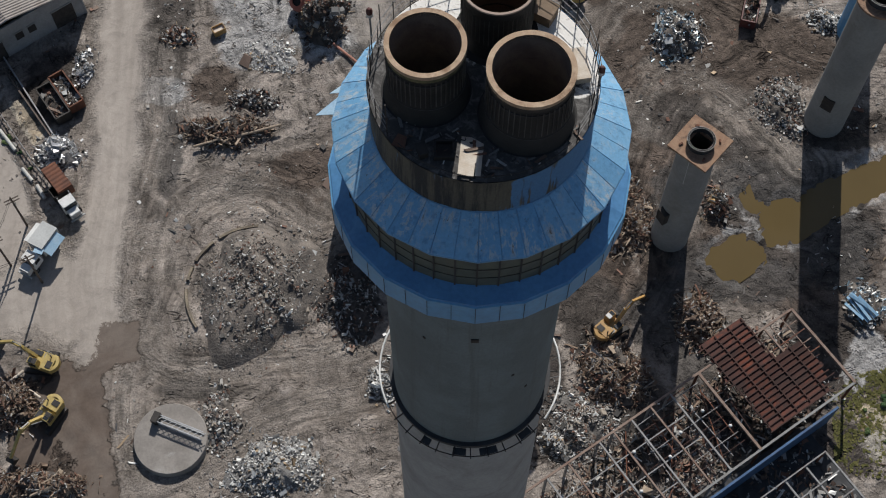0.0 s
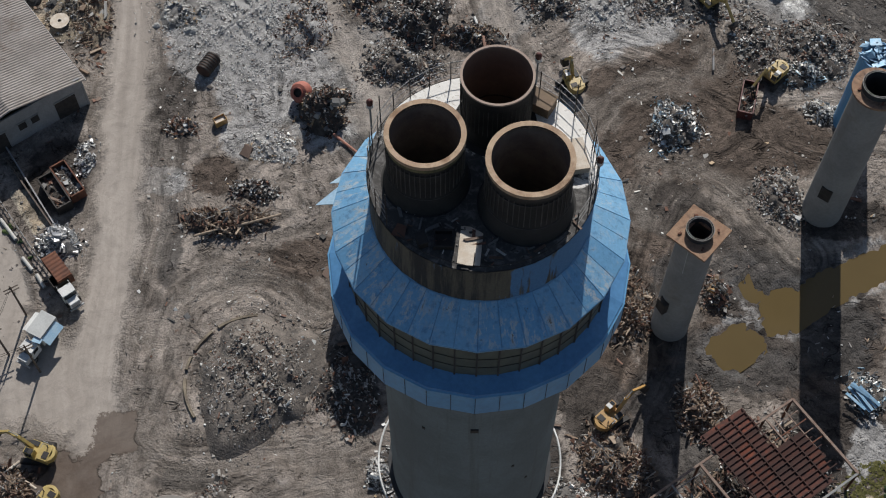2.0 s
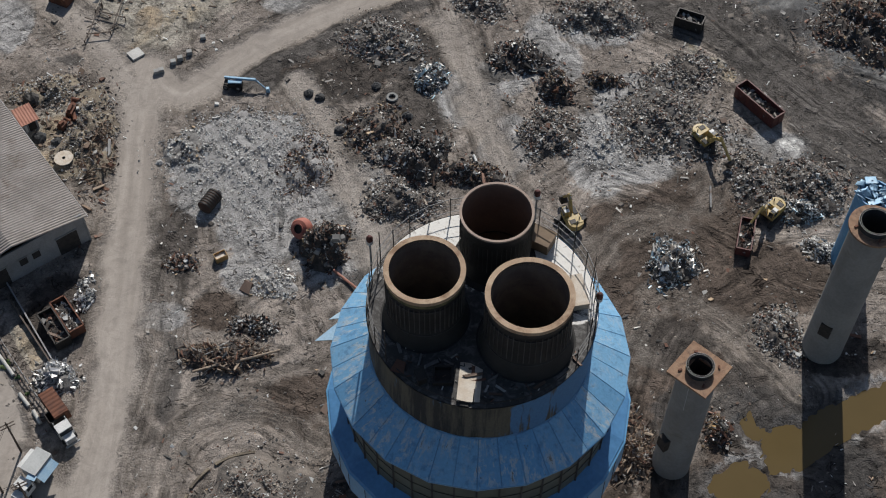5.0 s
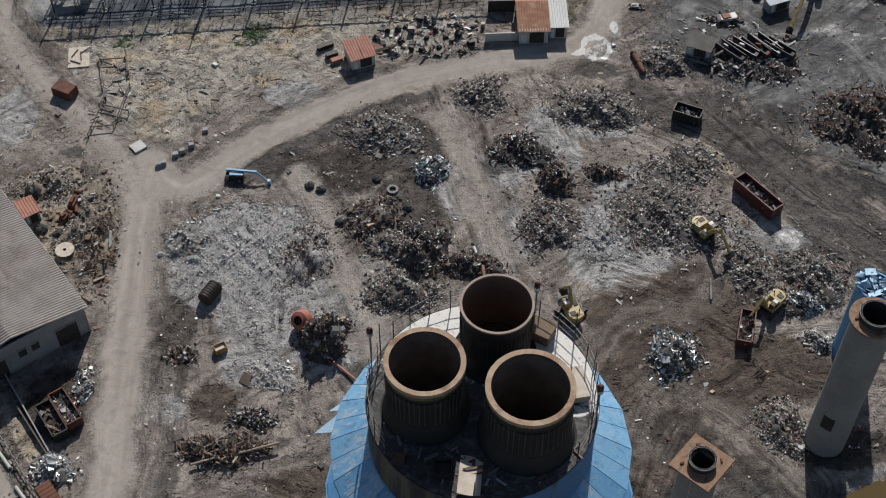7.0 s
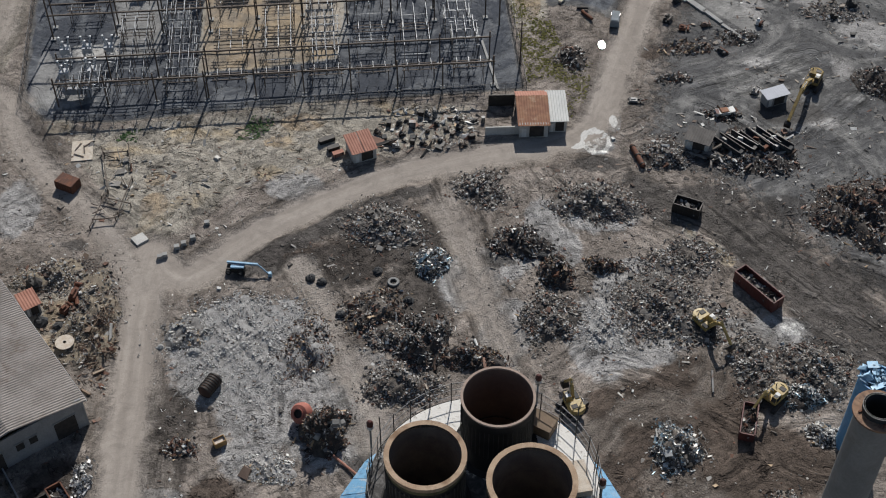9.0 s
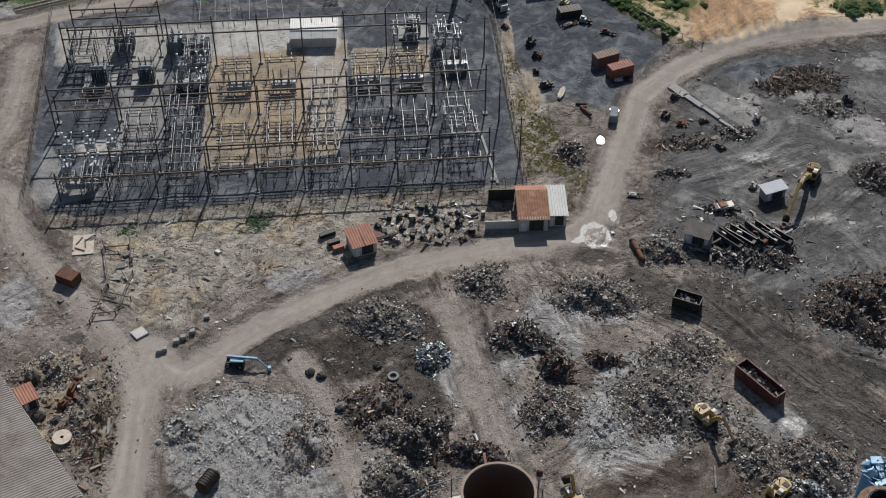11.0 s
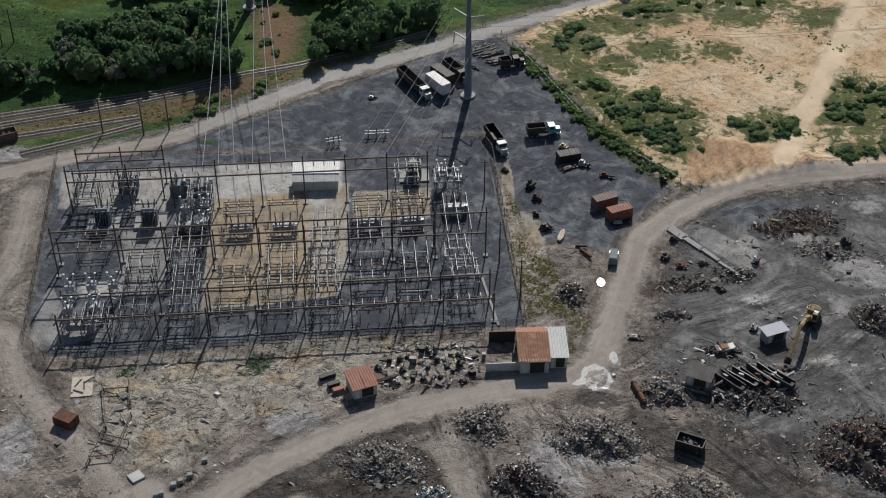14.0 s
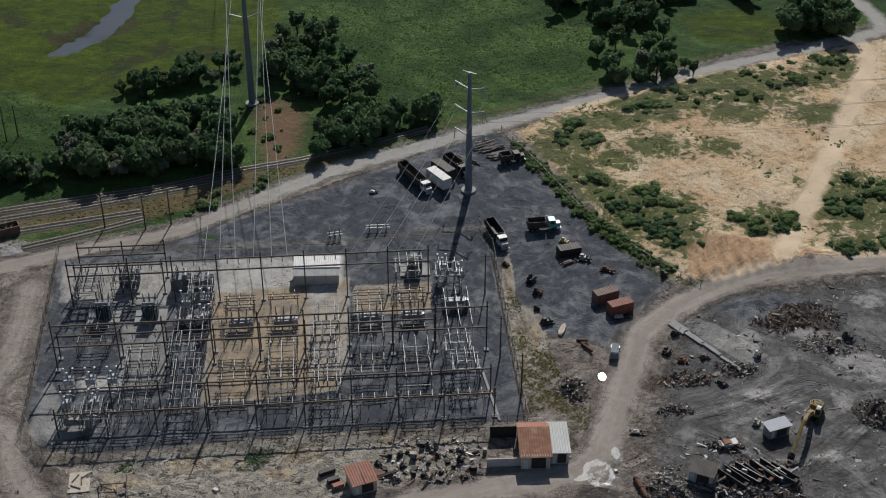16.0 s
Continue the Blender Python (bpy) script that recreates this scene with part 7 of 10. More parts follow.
def open_container(x, y, turn, size, width, high, paint, label, fill=scrap_grey, seed=1, name="scrap_skip"):
    """A long open steel box filled with scrap, heading along its length."""
    t = thing(name, x, y, 0, turn, label, "container")
    L, W, H = size, width, high
    Shape().box(0, 0, 0.25, L, W, 0.3).put("floor", dark_steel, t)
    for sx, sy, lx, ly in ((0, W / 2, L, 0.1), (0, -W / 2, L, 0.1), (L / 2, 0, 0.1, W), (-L / 2, 0, 0.1, W)):
        wl = Shape().box(sx, sy, H / 2 + 0.1, lx, ly, H).put("side", paint, t)
        n = int(max(lx, ly) / 0.9)
        for i in range(1, n):
            u = (i / n - 0.5) * max(lx, ly)
            off = 0.09 * (1 if (sx + sy) > 0 else -1)
            if lx > ly:
                Shape().box(u, sy + off, H / 2 + 0.1, 0.12, 0.1, H).put("rib", paint, wl)
            else:
                Shape().box(sx + off, u, H / 2 + 0.1, 0.1, 0.12, H).put("rib", paint, wl)
        Shape().box(sx, sy, H + 0.12, lx + 0.1, ly + 0.1, 0.12).put("top_rail", paint, wl)
    if fill:
        rng = np.random.default_rng(seed)
        n = int(L * W * 7)
        pts = np.stack([rng.uniform(-L / 2 + 0.3, L / 2 - 0.3, n), rng.uniform(-W / 2 + 0.25, W / 2 - 0.25, n), H * 0.55 + rng.uniform(-0.2, 0.35, n)], -1)
        Shape().box(0, 0, H * 0.28 + 0.2, L - 0.3, W - 0.3, H * 0.5).put("load_bed", heap_dark, t)
        o = new("load", fast_mesh("load", *shards(rng, pts, 0.2, 1.0, 0.4, 0.5), fill))
        o.parent = t
        tagged(o, kind="stuff")
    return t


open_container(54.8, 156.0, -53, 9.2, 2.6, 2.5, red_paint, "long dark red open trailer body full of scrap", seed=2)
open_container(44.9, 176.0, -24, 5.0, 2.5, 2.2, dark_steel, "black open skip full of grey scrap", seed=3)
open_container(48.9, 128.0, -105, 6.3, 2.3, 1.8, red_paint, "dark red skip being loaded with scrap", scrap_rust, seed=4)
open_container(-59.6, 110.6, -55, 6.5, 2.4, 1.9, dark_steel, "black open skip with a little rusty scrap", scrap_rust, seed=5)
open_container(-57.9, 112.7, -54, 6.6, 2.4, 1.9, rust_steel, "rusty open skip half full of pale scrap", scrap_pale, seed=6)


def box_container(x, y, turn, size, width, high, paint, label, z=0.0, name="shipping_container"):
    t = thing(name, x, y, z, turn, label, "container")
    L, W, H = size, width, high
    body = Shape().box(0, 0, H / 2, L, W, H).put("body", paint, t)
    n = int(L / 0.6)
    for i in range(n + 1):
        u = (i / n - 0.5) * (L - 0.2)
        for k in (-1, 1):
            Shape().box(u, k * (W / 2 + 0.03), H / 2, 0.2, 0.06, H * 0.92).put("rib", paint, body)
    top = Shape()
    ribbed(top, -L / 2, L / 2, -W / 2, H + 0.02, W, 0.0, 0.7, 0.05)
    top.put("roof", paint, t)
    for k in (-0.25, 0.25):
        Shape().box(L / 2 + 0.04, k * W, H / 2, 0.06, W * 0.46, H * 0.9).put("door", paint, body)
    return t


brown_paint = surface("brown_paint", (0.2, 0.12, 0.09), (0.14, 0.09, 0.075), 0.9, 0.7, stain=(0.3, 0.2, 0.15), amount=0.3)
box_container(36.4, 252.3, 24, 5.5, 2.5, 2.6, brown_paint, "dull brown shipping container on the dark yard")
red_box = surface("red_box", (0.3, 0.1, 0.06), (0.22, 0.07, 0.045), 0.9, 0.7, stain=(0.36, 0.16, 0.1), amount=0.35)
box_container(39.3, 247.9, 23, 5.5, 2.5, 2.6, red_box, "orange-red shipping container on the dark yard")
box_container(-70.2, 182.4, -26, 3.9, 2.6, 1.9, rust_steel, "rusty brown box with a ribbed roof by the track", name="rusty_box")
box_container(-57.0, 96.5, -52, 4.9, 2.3, 2.2, rust_steel, "rusty brown container standing on a truck bed", 1.2)


sub_van = surface("van_grey", (0.24, 0.27, 0.29), (0.17, 0.2, 0.22), 0.8, 0.8)
bed_brown = surface("bed_brown", (0.085, 0.062, 0.052), (0.05, 0.04, 0.036), 0.9, 0.7, stain=(0.14, 0.09, 0.065), amount=0.3)


def truck(x, y, turn, size, cab_paint, bed_paint, label, bed="tipper", seed=0):
    """A lorry; its cab is at the end of the stretch."""
    t = thing("truck", x, y, 0, turn, label, "truck", "trucks")
    L = size
    Shape().box(0, 0, 0.95, L, 0.9, 0.3).put("chassis", dark_steel, t)
    for ux in (L / 2 - 1.2, -L / 2 + 1.0, -L / 2 + 2.3):
        for k in (-1, 1):
            wheel(ux, k * 1.0, 0.52, 0.36, t)
    cab = Shape().box(L / 2 - 2.0, 0, 2.0, 1.7, 2.3, 1.9, taper=0.93).put("cab", cab_paint, t)
    Shape().box(L / 2 - 1.13, 0, 2.4, 0.06, 2.0, 0.8, 0, 0, -5).put("windscreen", black_glass, cab)
    for k in (-1, 1):
        Shape().box(L / 2 - 2.0, k * 1.13, 2.4, 1.0, 0.05, 0.7).put("side_window", black_glass, cab)
    hood = Shape().box(L / 2 - 0.55, 0, 1.5, 1.3, 1.7, 1.0, taper=0.92).put("hood", cab_paint, t)
    Shape().box(L / 2 + 0.12, 0, 1.5, 0.06, 1.3, 0.8).put("grille", galvanised, hood)
    for k in (-1, 1):
        Shape().lathe([(0.0, 0.0), (0.13, 0.0), (0.13, 0.08), (0.0, 0.1)], 10).put("headlight", white_paint, hood).matrix_local = pose(L / 2 + 0.1, k * 0.75, 1.35, 0, 90)
        Shape().tube((L / 2 - 3.0, k * 0.95, 1.0), (L / 2 - 3.0, k * 0.95, 3.3), 0.08).put("exhaust", galvanised, t)
    Shape().box(L / 2 + 0.2, 0, 0.75, 0.2, 2.3, 0.3).put("bumper", galvanised, t)
    bl = L - 3.4
    bx = -L / 2 + bl / 2 - 0.1
    if bed == "tipper":
        b = Shape().box(bx, 0, 1.3, bl, 2.4, 0.15).put("bed", bed_paint, t)
        for sx, sy, lx, ly in ((0, 1.2, bl, 0.1), (0, -1.2, bl, 0.1), (bl / 2, 0, 0.1, 2.4), (-bl / 2, 0, 0.1, 2.4)):
            Shape().box(bx + sx, sy, 2.15, lx, ly, 1.6).put("bed_side", bed_paint, b)
        for i in range(6):
            for k in (-1, 1):
                Shape().box(bx + (i / 5 - 0.5) * (bl - 0.3), k * 1.29, 2.15, 0.12, 0.1, 1.5).put("bed_rib", bed_paint, b)
    else:
        b = Shape().box(bx, 0, 2.55, bl, 2.5, 2.5).put("box_body", bed_paint, t)
        Shape().box(bx, 0, 3.83, bl + 0.06, 2.56, 0.06).put("box_roof", bed_paint, b)
    return t


teal_paint = surface("teal_paint", (0.1, 0.42, 0.44), (0.08, 0.36, 0.38), 1.0, 0.4)
truck(24.2, 282.0, 8, 7.9, teal_paint, bed_brown, "tipper truck with a teal cab and a dark brown bed")
truck(12.7, 277.5, -71, 10.7, white_paint, dark_steel, "tipper truck with a white cab and a black bed")
truck(-7.5, 304.3, -60, 14.5, white_paint, bed_brown, "long tipper truck with a white cab and a dark brown bed")
truck(3.2, 310.7, -59, 9.7, dark_steel, bed_brown, "old dark brown tipper truck")
truck(17.8, 315.2, 17, 6.3, dark_steel, bed_brown, "old dark brown tipper truck")
box_container(-1.5, 302.8, -55, 7.6, 2.6, 2.8, white_paint, "white box trailer on the dark yard", 1.0, "box_trailer")
box_container(-0.3, 307.7, -53, 7.3, 2.6, 2.4, dark_steel, "black trailer box on the dark yard", 1.0, "box_trailer")
box_container(29.6, 271.3, 16, 5.4, 2.6, 2.0, dark_steel, "dark steel box on the dark yard", 0.0, "steel_box")
truck(-55.5, 93.3, -52, 5.2, white_paint, dark_steel, "flat truck with a white cab beside the fence")
van = thing("van", 36.5, 232.2, 0, 80, "small worn grey van on the dirt road", "van")
body = Shape().box(-0.5, 0, 1.15, 3.6, 1.9, 1.4, taper=0.9).put("body", sub_van, van)
Shape().box(-0.6, 0, 1.9, 2.9, 1.6, 0.16, taper=0.9).put("roof", sub_van, body)
Shape().box(1.75, 0, 0.95, 1.2, 1.8, 0.8, taper=0.85).put("hood", sub_van, body)
Shape().box(1.28, 0, 1.5, 0.06, 1.5, 0.7, 0, 0, -30).put("windscreen", black_glass, body)
for k in (-1, 1):
    Shape().box(0.5, k * 0.9, 1.5, 0.9, 0.06, 0.5).put("side_window", black_glass, body)
    for u in (-1.6, 1.5):
        wheel(u, k * 0.85, 0.36, 0.24, van)
box_truck = truck(-58.6, 85.2, -118, 7.2, white_paint, pale_roof, "white box truck with a grey roof and open side flaps", "box")
for x, y, z, w, d, rx, rz in ((-1.6, 1.95, 3.1, 3.4, 1.5, -28, 0), (-1.7, -1.8, 3.2, 3.2, 1.1, 24, 0), (0.5, 0.9, 3.6, 0.8, 1.4, 0, 8)):
    Shape().box(x, y, z, w, d, 0.07, rz, rx).put("side_flap", loose_blue if y > 0 else white_paint, box_truck, "open side flap")


def drum_tank(x, y, turn, size, r, paint, label, name="rusty_tank", rings=4, z=None):
    t = thing(name, x, y, r if z is None else z, turn, label, "tank")
    s = Shape().lathe([(0.0, -size / 2 - 0.2 * r), (r * 0.7, -size / 2 - 0.12 * r), (r, -size / 2), (r, size / 2), (r * 0.7, size / 2 + 0.12 * r), (0.0, size / 2 + 0.2 * r)], 28)
    s.put("shell", paint, t, "", True).matrix_local = pose(0, 0, 0, 0, 90)
    for i in range(rings):
        u = (i / (rings - 1) - 0.5) * size * 0.86
        Shape().lathe([(r, -0.12), (r + 0.1, -0.12), (r + 0.1, 0.12), (r, 0.12)], 28, closed=True).put("hoop", dark_steel, t).matrix_local = pose(u, 0, 0, 0, 90)
    return t


drum_rust = surface("drum_rust", (0.11, 0.058, 0.04), (0.07, 0.042, 0.033), 0.8, 0.8, 0.2, stain=(0.17, 0.09, 0.055), amount=0.3)
pink_rust = surface("pink_rust", (0.42, 0.15, 0.11), (0.34, 0.11, 0.08), 0.8, 0.75, stain=(0.2, 0.1, 0.07), amount=0.3)
drum_tank(-38.1, 135.1, 62, 3.5, 1.2, drum_rust, "dark rusty ribbed drum lying on ash", rings=7)
boiler = thing("boiler_drum", -22.6, 129.0, 1.9, 0, "pinkish red open boiler drum leaning on a heap", "boiler")
Shape().lathe([(0.75, 1.3), (1.45, 1.05), (1.75, 0.4), (1.75, -0.5), (1.4, -1.2), (0.2, -1.5)], 28).put("shell", pink_rust, boiler, "", True).matrix_local = pose(0, 0, 0, 38, -28)
Shape().lathe([(0.0, 0.9), (1.3, 0.9)], 24).put("dark_inside", soot_hole_black, boiler).matrix_local = pose(0, 0, 0, 38, -28)
Shape().lathe([(0.72, 1.25), (0.9, 1.25), (0.9, 1.4), (0.72, 1.4)], 24, closed=True).put("mouth_ring", pink_rust, boiler, "", True).matrix_local = pose(0, 0, 0, 38, -28)
for i, (x, y, z, sx, sy, sz) in enumerate(((-16.8, 125.4, 4.4, 1.5, 1.2, 1.0), (-15.9, 126.0, 3.6, 1.1, 1.0, 0.8), (-19.6, 123.6, 3.4, 1.3, 0.9, 0.7))):
    block = Shape().box(0, 0, 0, sx, sy, sz, 35 * i, 16, 10 * i, 0.7).put("broken_block", concrete_grey)
    block.location = (x, y, z)
    tagged(block, "broken grey concrete block on a machine heap", "block")
drum_tank(40.5, 93.7, 51, 1.9, 0.8, orange_paint, "rusty orange tank on a heap beside a puddle", "orange_tank", 3)
drum_tank(37.2, 190.4, -74, 5.9, 0.5, rust_steel, "rusty brown pipe lying on the dirt", "rusty_pipe", 3)
b = thing("orange_bin", -35.4, 124.4, 0, 30, "small orange bin on the dirt", "bin")
for sx, sy, lx, ly in ((0, 0.6, 1.9, 0.08), (0, -0.6, 1.9, 0.08), (0.95, 0, 0.08, 1.2), (-0.95, 0, 0.08, 1.2)):
    Shape().box(sx, sy, 0.6, lx, ly, 1.2).put("side", orange_paint, b)
Shape().box(0, 0, 0.55, 1.8, 1.1, 0.5).put("floor", plywood, b)
m = thing("blue_crane", -34.8, 161.4, 0, -6, "pale blue crane boom resting on the ground", "crane")
Shape().bar((-3.4, 0.3, 1.5), (2.2, 0, 1.8), 0.34, 0.4).put("boom", blue_steel, m)
Shape().bar((-2.6, -0.5, 1.3), (-0.2, -0.4, 1.4), 0.7, 0.3).put("deck_plate", blue_steel, m)
Shape().box(-1.8, -0.4, 0.7, 3.4, 1.2, 0.8, taper=0.9).put("carriage", dark_steel, m)
Shape().tube((2.2, 0, 1.7), (4.3, -0.9, 0.5), 0.16, 0.12, 8).put("stay", blue_steel, m)
Shape().box(4.4, -0.8, 0.4, 0.7, 0.8, 0.8, 10, taper=0.7).put("hook_block", blue_steel, m)
for ux in (-3.0, -0.8):
    for k in (-1, 1):
        wheel(ux, -0.4 + k * 0.8, 0.5, 0.35, m)


# ---- electricity substation ----
SX, SY, SA = -20.2, 231.3, 4.7


def sub(u, v, z=0.0):
    """A place in the substation's own axes: u along the rows, v away from the yard."""
    c, q = math.cos(radians(SA)), math.sin(radians(SA))
    return SX + u * c - v * q, SY + u * q + v * c, z


sub_brown = surface("sub_brown", (0.125, 0.098, 0.08), (0.09, 0.07, 0.058), 0.8, 0.7, 0.2)
sub_grey = surface("sub_grey", (0.33, 0.345, 0.36), (0.25, 0.265, 0.28), 0.8, 0.55, 0.2)
sub_pale = surface("sub_pale", (0.55, 0.57, 0.59), (0.44, 0.46, 0.48), 0.8, 0.5, 0.2)
porcelain = surface("porcelain", (0.3, 0.27, 0.25), (0.2, 0.17, 0.155), 1.5, 0.35)
COLUMNS = [-61.5, -48.3, -38.7, -28.8, -19.0, -9.4, 0.0, 9.3, 18.4, 29.3]


def gantry(v, columns, high, label, beams=(0.0, -3.2), z_drop=0.0):
    t = thing("gantry", *sub(0, v), SA, label, "gantry", "gantries")
    for u in columns:
        Shape().bar((u, 0, 0), (u, 0, high + 1.4), 0.27).put("post", sub_brown, t)
        Shape().box(u, 0, 0.15, 1.0, 1.0, 0.3).put("footing", concrete_pale, t)
    for dz in beams:
        Shape().bar((columns[0] - 0.3, 0, high + dz), (columns[-1] + 0.3, 0, high + dz), 0.22, 0.3).put("beam", sub_brown, t)
    for a, b in zip(columns, columns[1:]):
        for k in (0.25, 0.5, 0.75):
            u = a + (b - a) * k
            Shape().tube((u, 0, high - 0.2), (u, 0, high - 1.5), 0.1, n=6).put("insulator", porcelain, t)
    return t


gantry(0.0, COLUMNS, 11.6, "long brown steel gantry over the substation", (0.0, -5.4))
gantry(22.6, COLUMNS[:9], 11.6, "brown steel gantry at the back of the substation", (0.0, -3.0))
gantry(-22.0, [-58, -48.3, -38.7, -28.8, -19.0, -9.4, 0.0, 9.3, 18.4, 28.6], 6.2, "brown steel gantry along the front of the substation", (0.0,))
gantry(-14.5, [-58, -48.3, -38.7, -28.8, -19.0, -9.4, 0.0, 9.3, 18.4, 28.6], 6.4, "low brown steel gantry in the substation", (0.0,))
gantry(4.0, [-61.5, -48.3, -38.7, -28.8, -19.0, -9.4, 0.0, 9.3, 18.4], 6.0, "low brown steel gantry in the substation", (0.0,))
gantry(33.5, [-61.0, -51.0, -41.5], 9.0, "small brown steel gantry at the back corner", (0.0, -2.4))
gantry(27.0, [-61.0, -51.0, -41.5], 8.0, "small brown steel gantry at the back corner", (0.0, -2.4))


def switch_stand():
    """A low steel table with three switch blades on it."""
    t = thing("switch_stand", 0, 0, 0, 0, "brown steel switch stand with insulators", "switch stand", "switch stands")
    for a in (-3.0, 3.0):
        for b in (-0.9, 0.9):
            Shape().bar((a, b, 0), (a, b, 3.6), 0.11).put("leg", sub_brown, t)
        Shape().bar((a, -1.2, 3.7), (a, 1.2, 3.7), 0.13).put("cross_bar", sub_brown, t)
    for b in (-1.0, 0.0, 1.0):
        Shape().bar((-3.5, b, 3.85), (3.5, b, 3.85), 0.13).put("rail", sub_brown, t)
    for a in (-2.4, 0.0, 2.4):
        for b in (-1.0, 1.0):
            Shape().lathe([(0.06, 3.9), (0.16, 4.0), (0.08, 4.15), (0.16, 4.3), (0.08, 4.45), (0.16, 4.6), (0.05, 4.75)], 8, a, b).put("insulator", porcelain, t)
        Shape().bar((a, -1.2, 4.8), (a, 1.2, 4.8), 0.07).put("blade", sub_pale, t)
    return t


def breaker():
    """A circuit breaker: cabinet on legs with three pairs of leaning bushings."""
    t = thing("circuit_breaker", 0, 0, 0, 0, "grey circuit breaker with leaning bushings", "circuit breaker", "circuit breakers")
    for a in (-1.9, 1.9):
        for b in (-0.7, 0.7):
            Shape().bar((a, b, 0), (a, b, 1.4), 0.16).put("leg", sub_grey, t)
    Shape().box(0, 0, 1.9, 4.4, 1.6, 1.0).put("tank", sub_grey, t)
    Shape().box(2.7, 0, 1.4, 0.8, 1.1, 2.0).put("cabinet", sub_pale, t)
    for a in (-1.5, 0.0, 1.5):
        for k in (-1, 1):
            Shape().tube((a, 0.4 * k, 2.3), (a * 1.15, 1.5 * k, 4.6), 0.2, 0.1, 8).put("bushing", porcelain, t)
            Shape().tube((a * 1.15, 1.5 * k, 4.6), (a * 1.17, 1.62 * k, 4.9), 0.06, n=6).put("terminal", sub_pale, t)
    return t


def bus_rods():
    """Three pale tubular conductors on insulated posts."""
    t = thing("bus_rods", 0, 0, 0, 0, "three pale tubular conductors on posts", "busbar", "busbars")
    for a in (-2.6, 0.0, 2.6):
        Shape().tube((a, -7.0, 5.8), (a, 7.0, 5.8), 0.055, n=6).put("conductor", sub_pale, t)
        for b in (-6.5, 0.0, 6.5):
            Shape().bar((a, b, 0), (a, b, 4.4), 0.11).put("post", sub_brown, t)
            Shape().tube((a, b, 4.4), (a, b, 5.7), 0.14, 0.1, 8).put("insulator", porcelain, t)
    for b in (-6.5, 6.5):
        Shape().bar((-3.0, b, 3.0), (3.0, b, 3.0), 0.1).put("cross_bar", sub_grey, t)
    return t


def transformer():
    """A power transformer with radiators and bushings on a concrete plinth."""
    t = thing("transformer", 0, 0, 0, 0, "large grey power transformer with radiators", "transformer", "transformers")
    Shape().box(0, 0, 0.2, 7.0, 5.0, 0.4).put("plinth", concrete_pale, t)
    Shape().box(0, 0, 2.2, 3.4, 2.4, 3.6).put("tank", trafo_grey, t)
    for k in (-1, 1):
        for i in range(6):
            Shape().box(-1.4 + i * 0.56, k * 1.75, 2.2, 0.16, 0.9, 3.0).put("radiator", trafo_grey, t)
    for a in (-1.1, 0.0, 1.1):
        Shape().tube((a, 0.5, 4.0), (a * 1.3, 0.9, 6.0), 0.22, 0.1, 8).put("bushing", porcelain, t)
        Shape().tube((a, -0.5, 4.0), (a * 1.2, -0.8, 5.2), 0.18, 0.1, 8).put("bushing", sub_pale, t)
    Shape().tube((-1.4, -1.2, 4.6), (1.4, -1.2, 4.6), 0.4, n=14).put("conservator", sub_grey, t, "", True)
    return t


trafo_grey = surface("trafo_grey", (0.19, 0.225, 0.255), (0.13, 0.155, 0.18), 0.8, 0.6, 0.1)


def lattice_bay():
    """A tall pale frame crowded with switches."""
    t = thing("isolator_bay", 0, 0, 0, 0, "pale galvanised switch frame with crowded insulators", "isolator", "isolator bays")
    for a in (-2.6, 2.6):
        for b in (-2.6, 0.0, 2.6):
            Shape().bar((a, b, 0), (a, b, 5.2), 0.12).put("leg", sub_brown, t)
    for z in (3.0, 5.2):
        for b in (-2.6, 0.0, 2.6):
            Shape().bar((-3.0, b, z), (3.0, b, z), 0.12).put("rail", sub_grey, t)
        for a in (-2.6, 2.6):
            Shape().bar((a, -2.9, z), (a, 2.9, z), 0.12).put("rail", sub_grey, t)
    for a in (-1.8, 0.0, 1.8):
        for b in (-2.4, -0.8, 0.8, 2.4):
            Shape().tube((a, b, 5.2), (a, b + 0.2, 6.6), 0.17, 0.1, 7).put("insulator", porcelain, t)
        Shape().tube((a, -2.8, 6.7), (a, 2.8, 6.7), 0.06, n=6).put("conductor", sub_pale, t)
        Shape().bar((a, -2.4, 3.1), (a + 0.3, 2.2, 4.8), 0.07).put("switch_arm", sub_pale, t)
    return t


def reactor():
    """A tall pale unit on a lattice pedestal with a crown of bushings."""
    t = thing("instrument_transformer", 0, 0, 0, 0, "tall pale grey instrument transformer on a lattice stand", "transformer", "instrument transformers")
    for a in (-0.9, 0.9):
        for b in (-0.9, 0.9):
            Shape().bar((a, b, 0), (a * 0.8, b * 0.8, 3.2), 0.14).put("leg", sub_pale, t)
    for z in (1.1, 2.2, 3.2):
        for a, b in (((-0.85, -0.85), (0.85, -0.85)), ((0.85, -0.85), (0.85, 0.85)), ((0.85, 0.85), (-0.85, 0.85)), ((-0.85, 0.85), (-0.85, -0.85))):
            Shape().bar((*a, z), (*b, z - 0.6), 0.09).put("lacing", sub_pale, t)
    Shape().box(0, 0, 3.9, 1.9, 1.7, 1.3).put("tank", sub_pale, t)
    for a, b in ((-0.6, 0.4), (0.6, 0.4), (0.0, -0.5)):
        Shape().tube((a, b, 4.5), (a * 1.6, b * 1.6, 6.4), 0.24, 0.13, 8).put("bushing", sub_pale, t)
        Shape().lathe([(0.0, 6.4), (0.26, 6.45), (0.26, 6.6), (0.0, 6.65)], 10, a * 1.6, b * 1.6).put("cap", sub_pale, t)
    return t


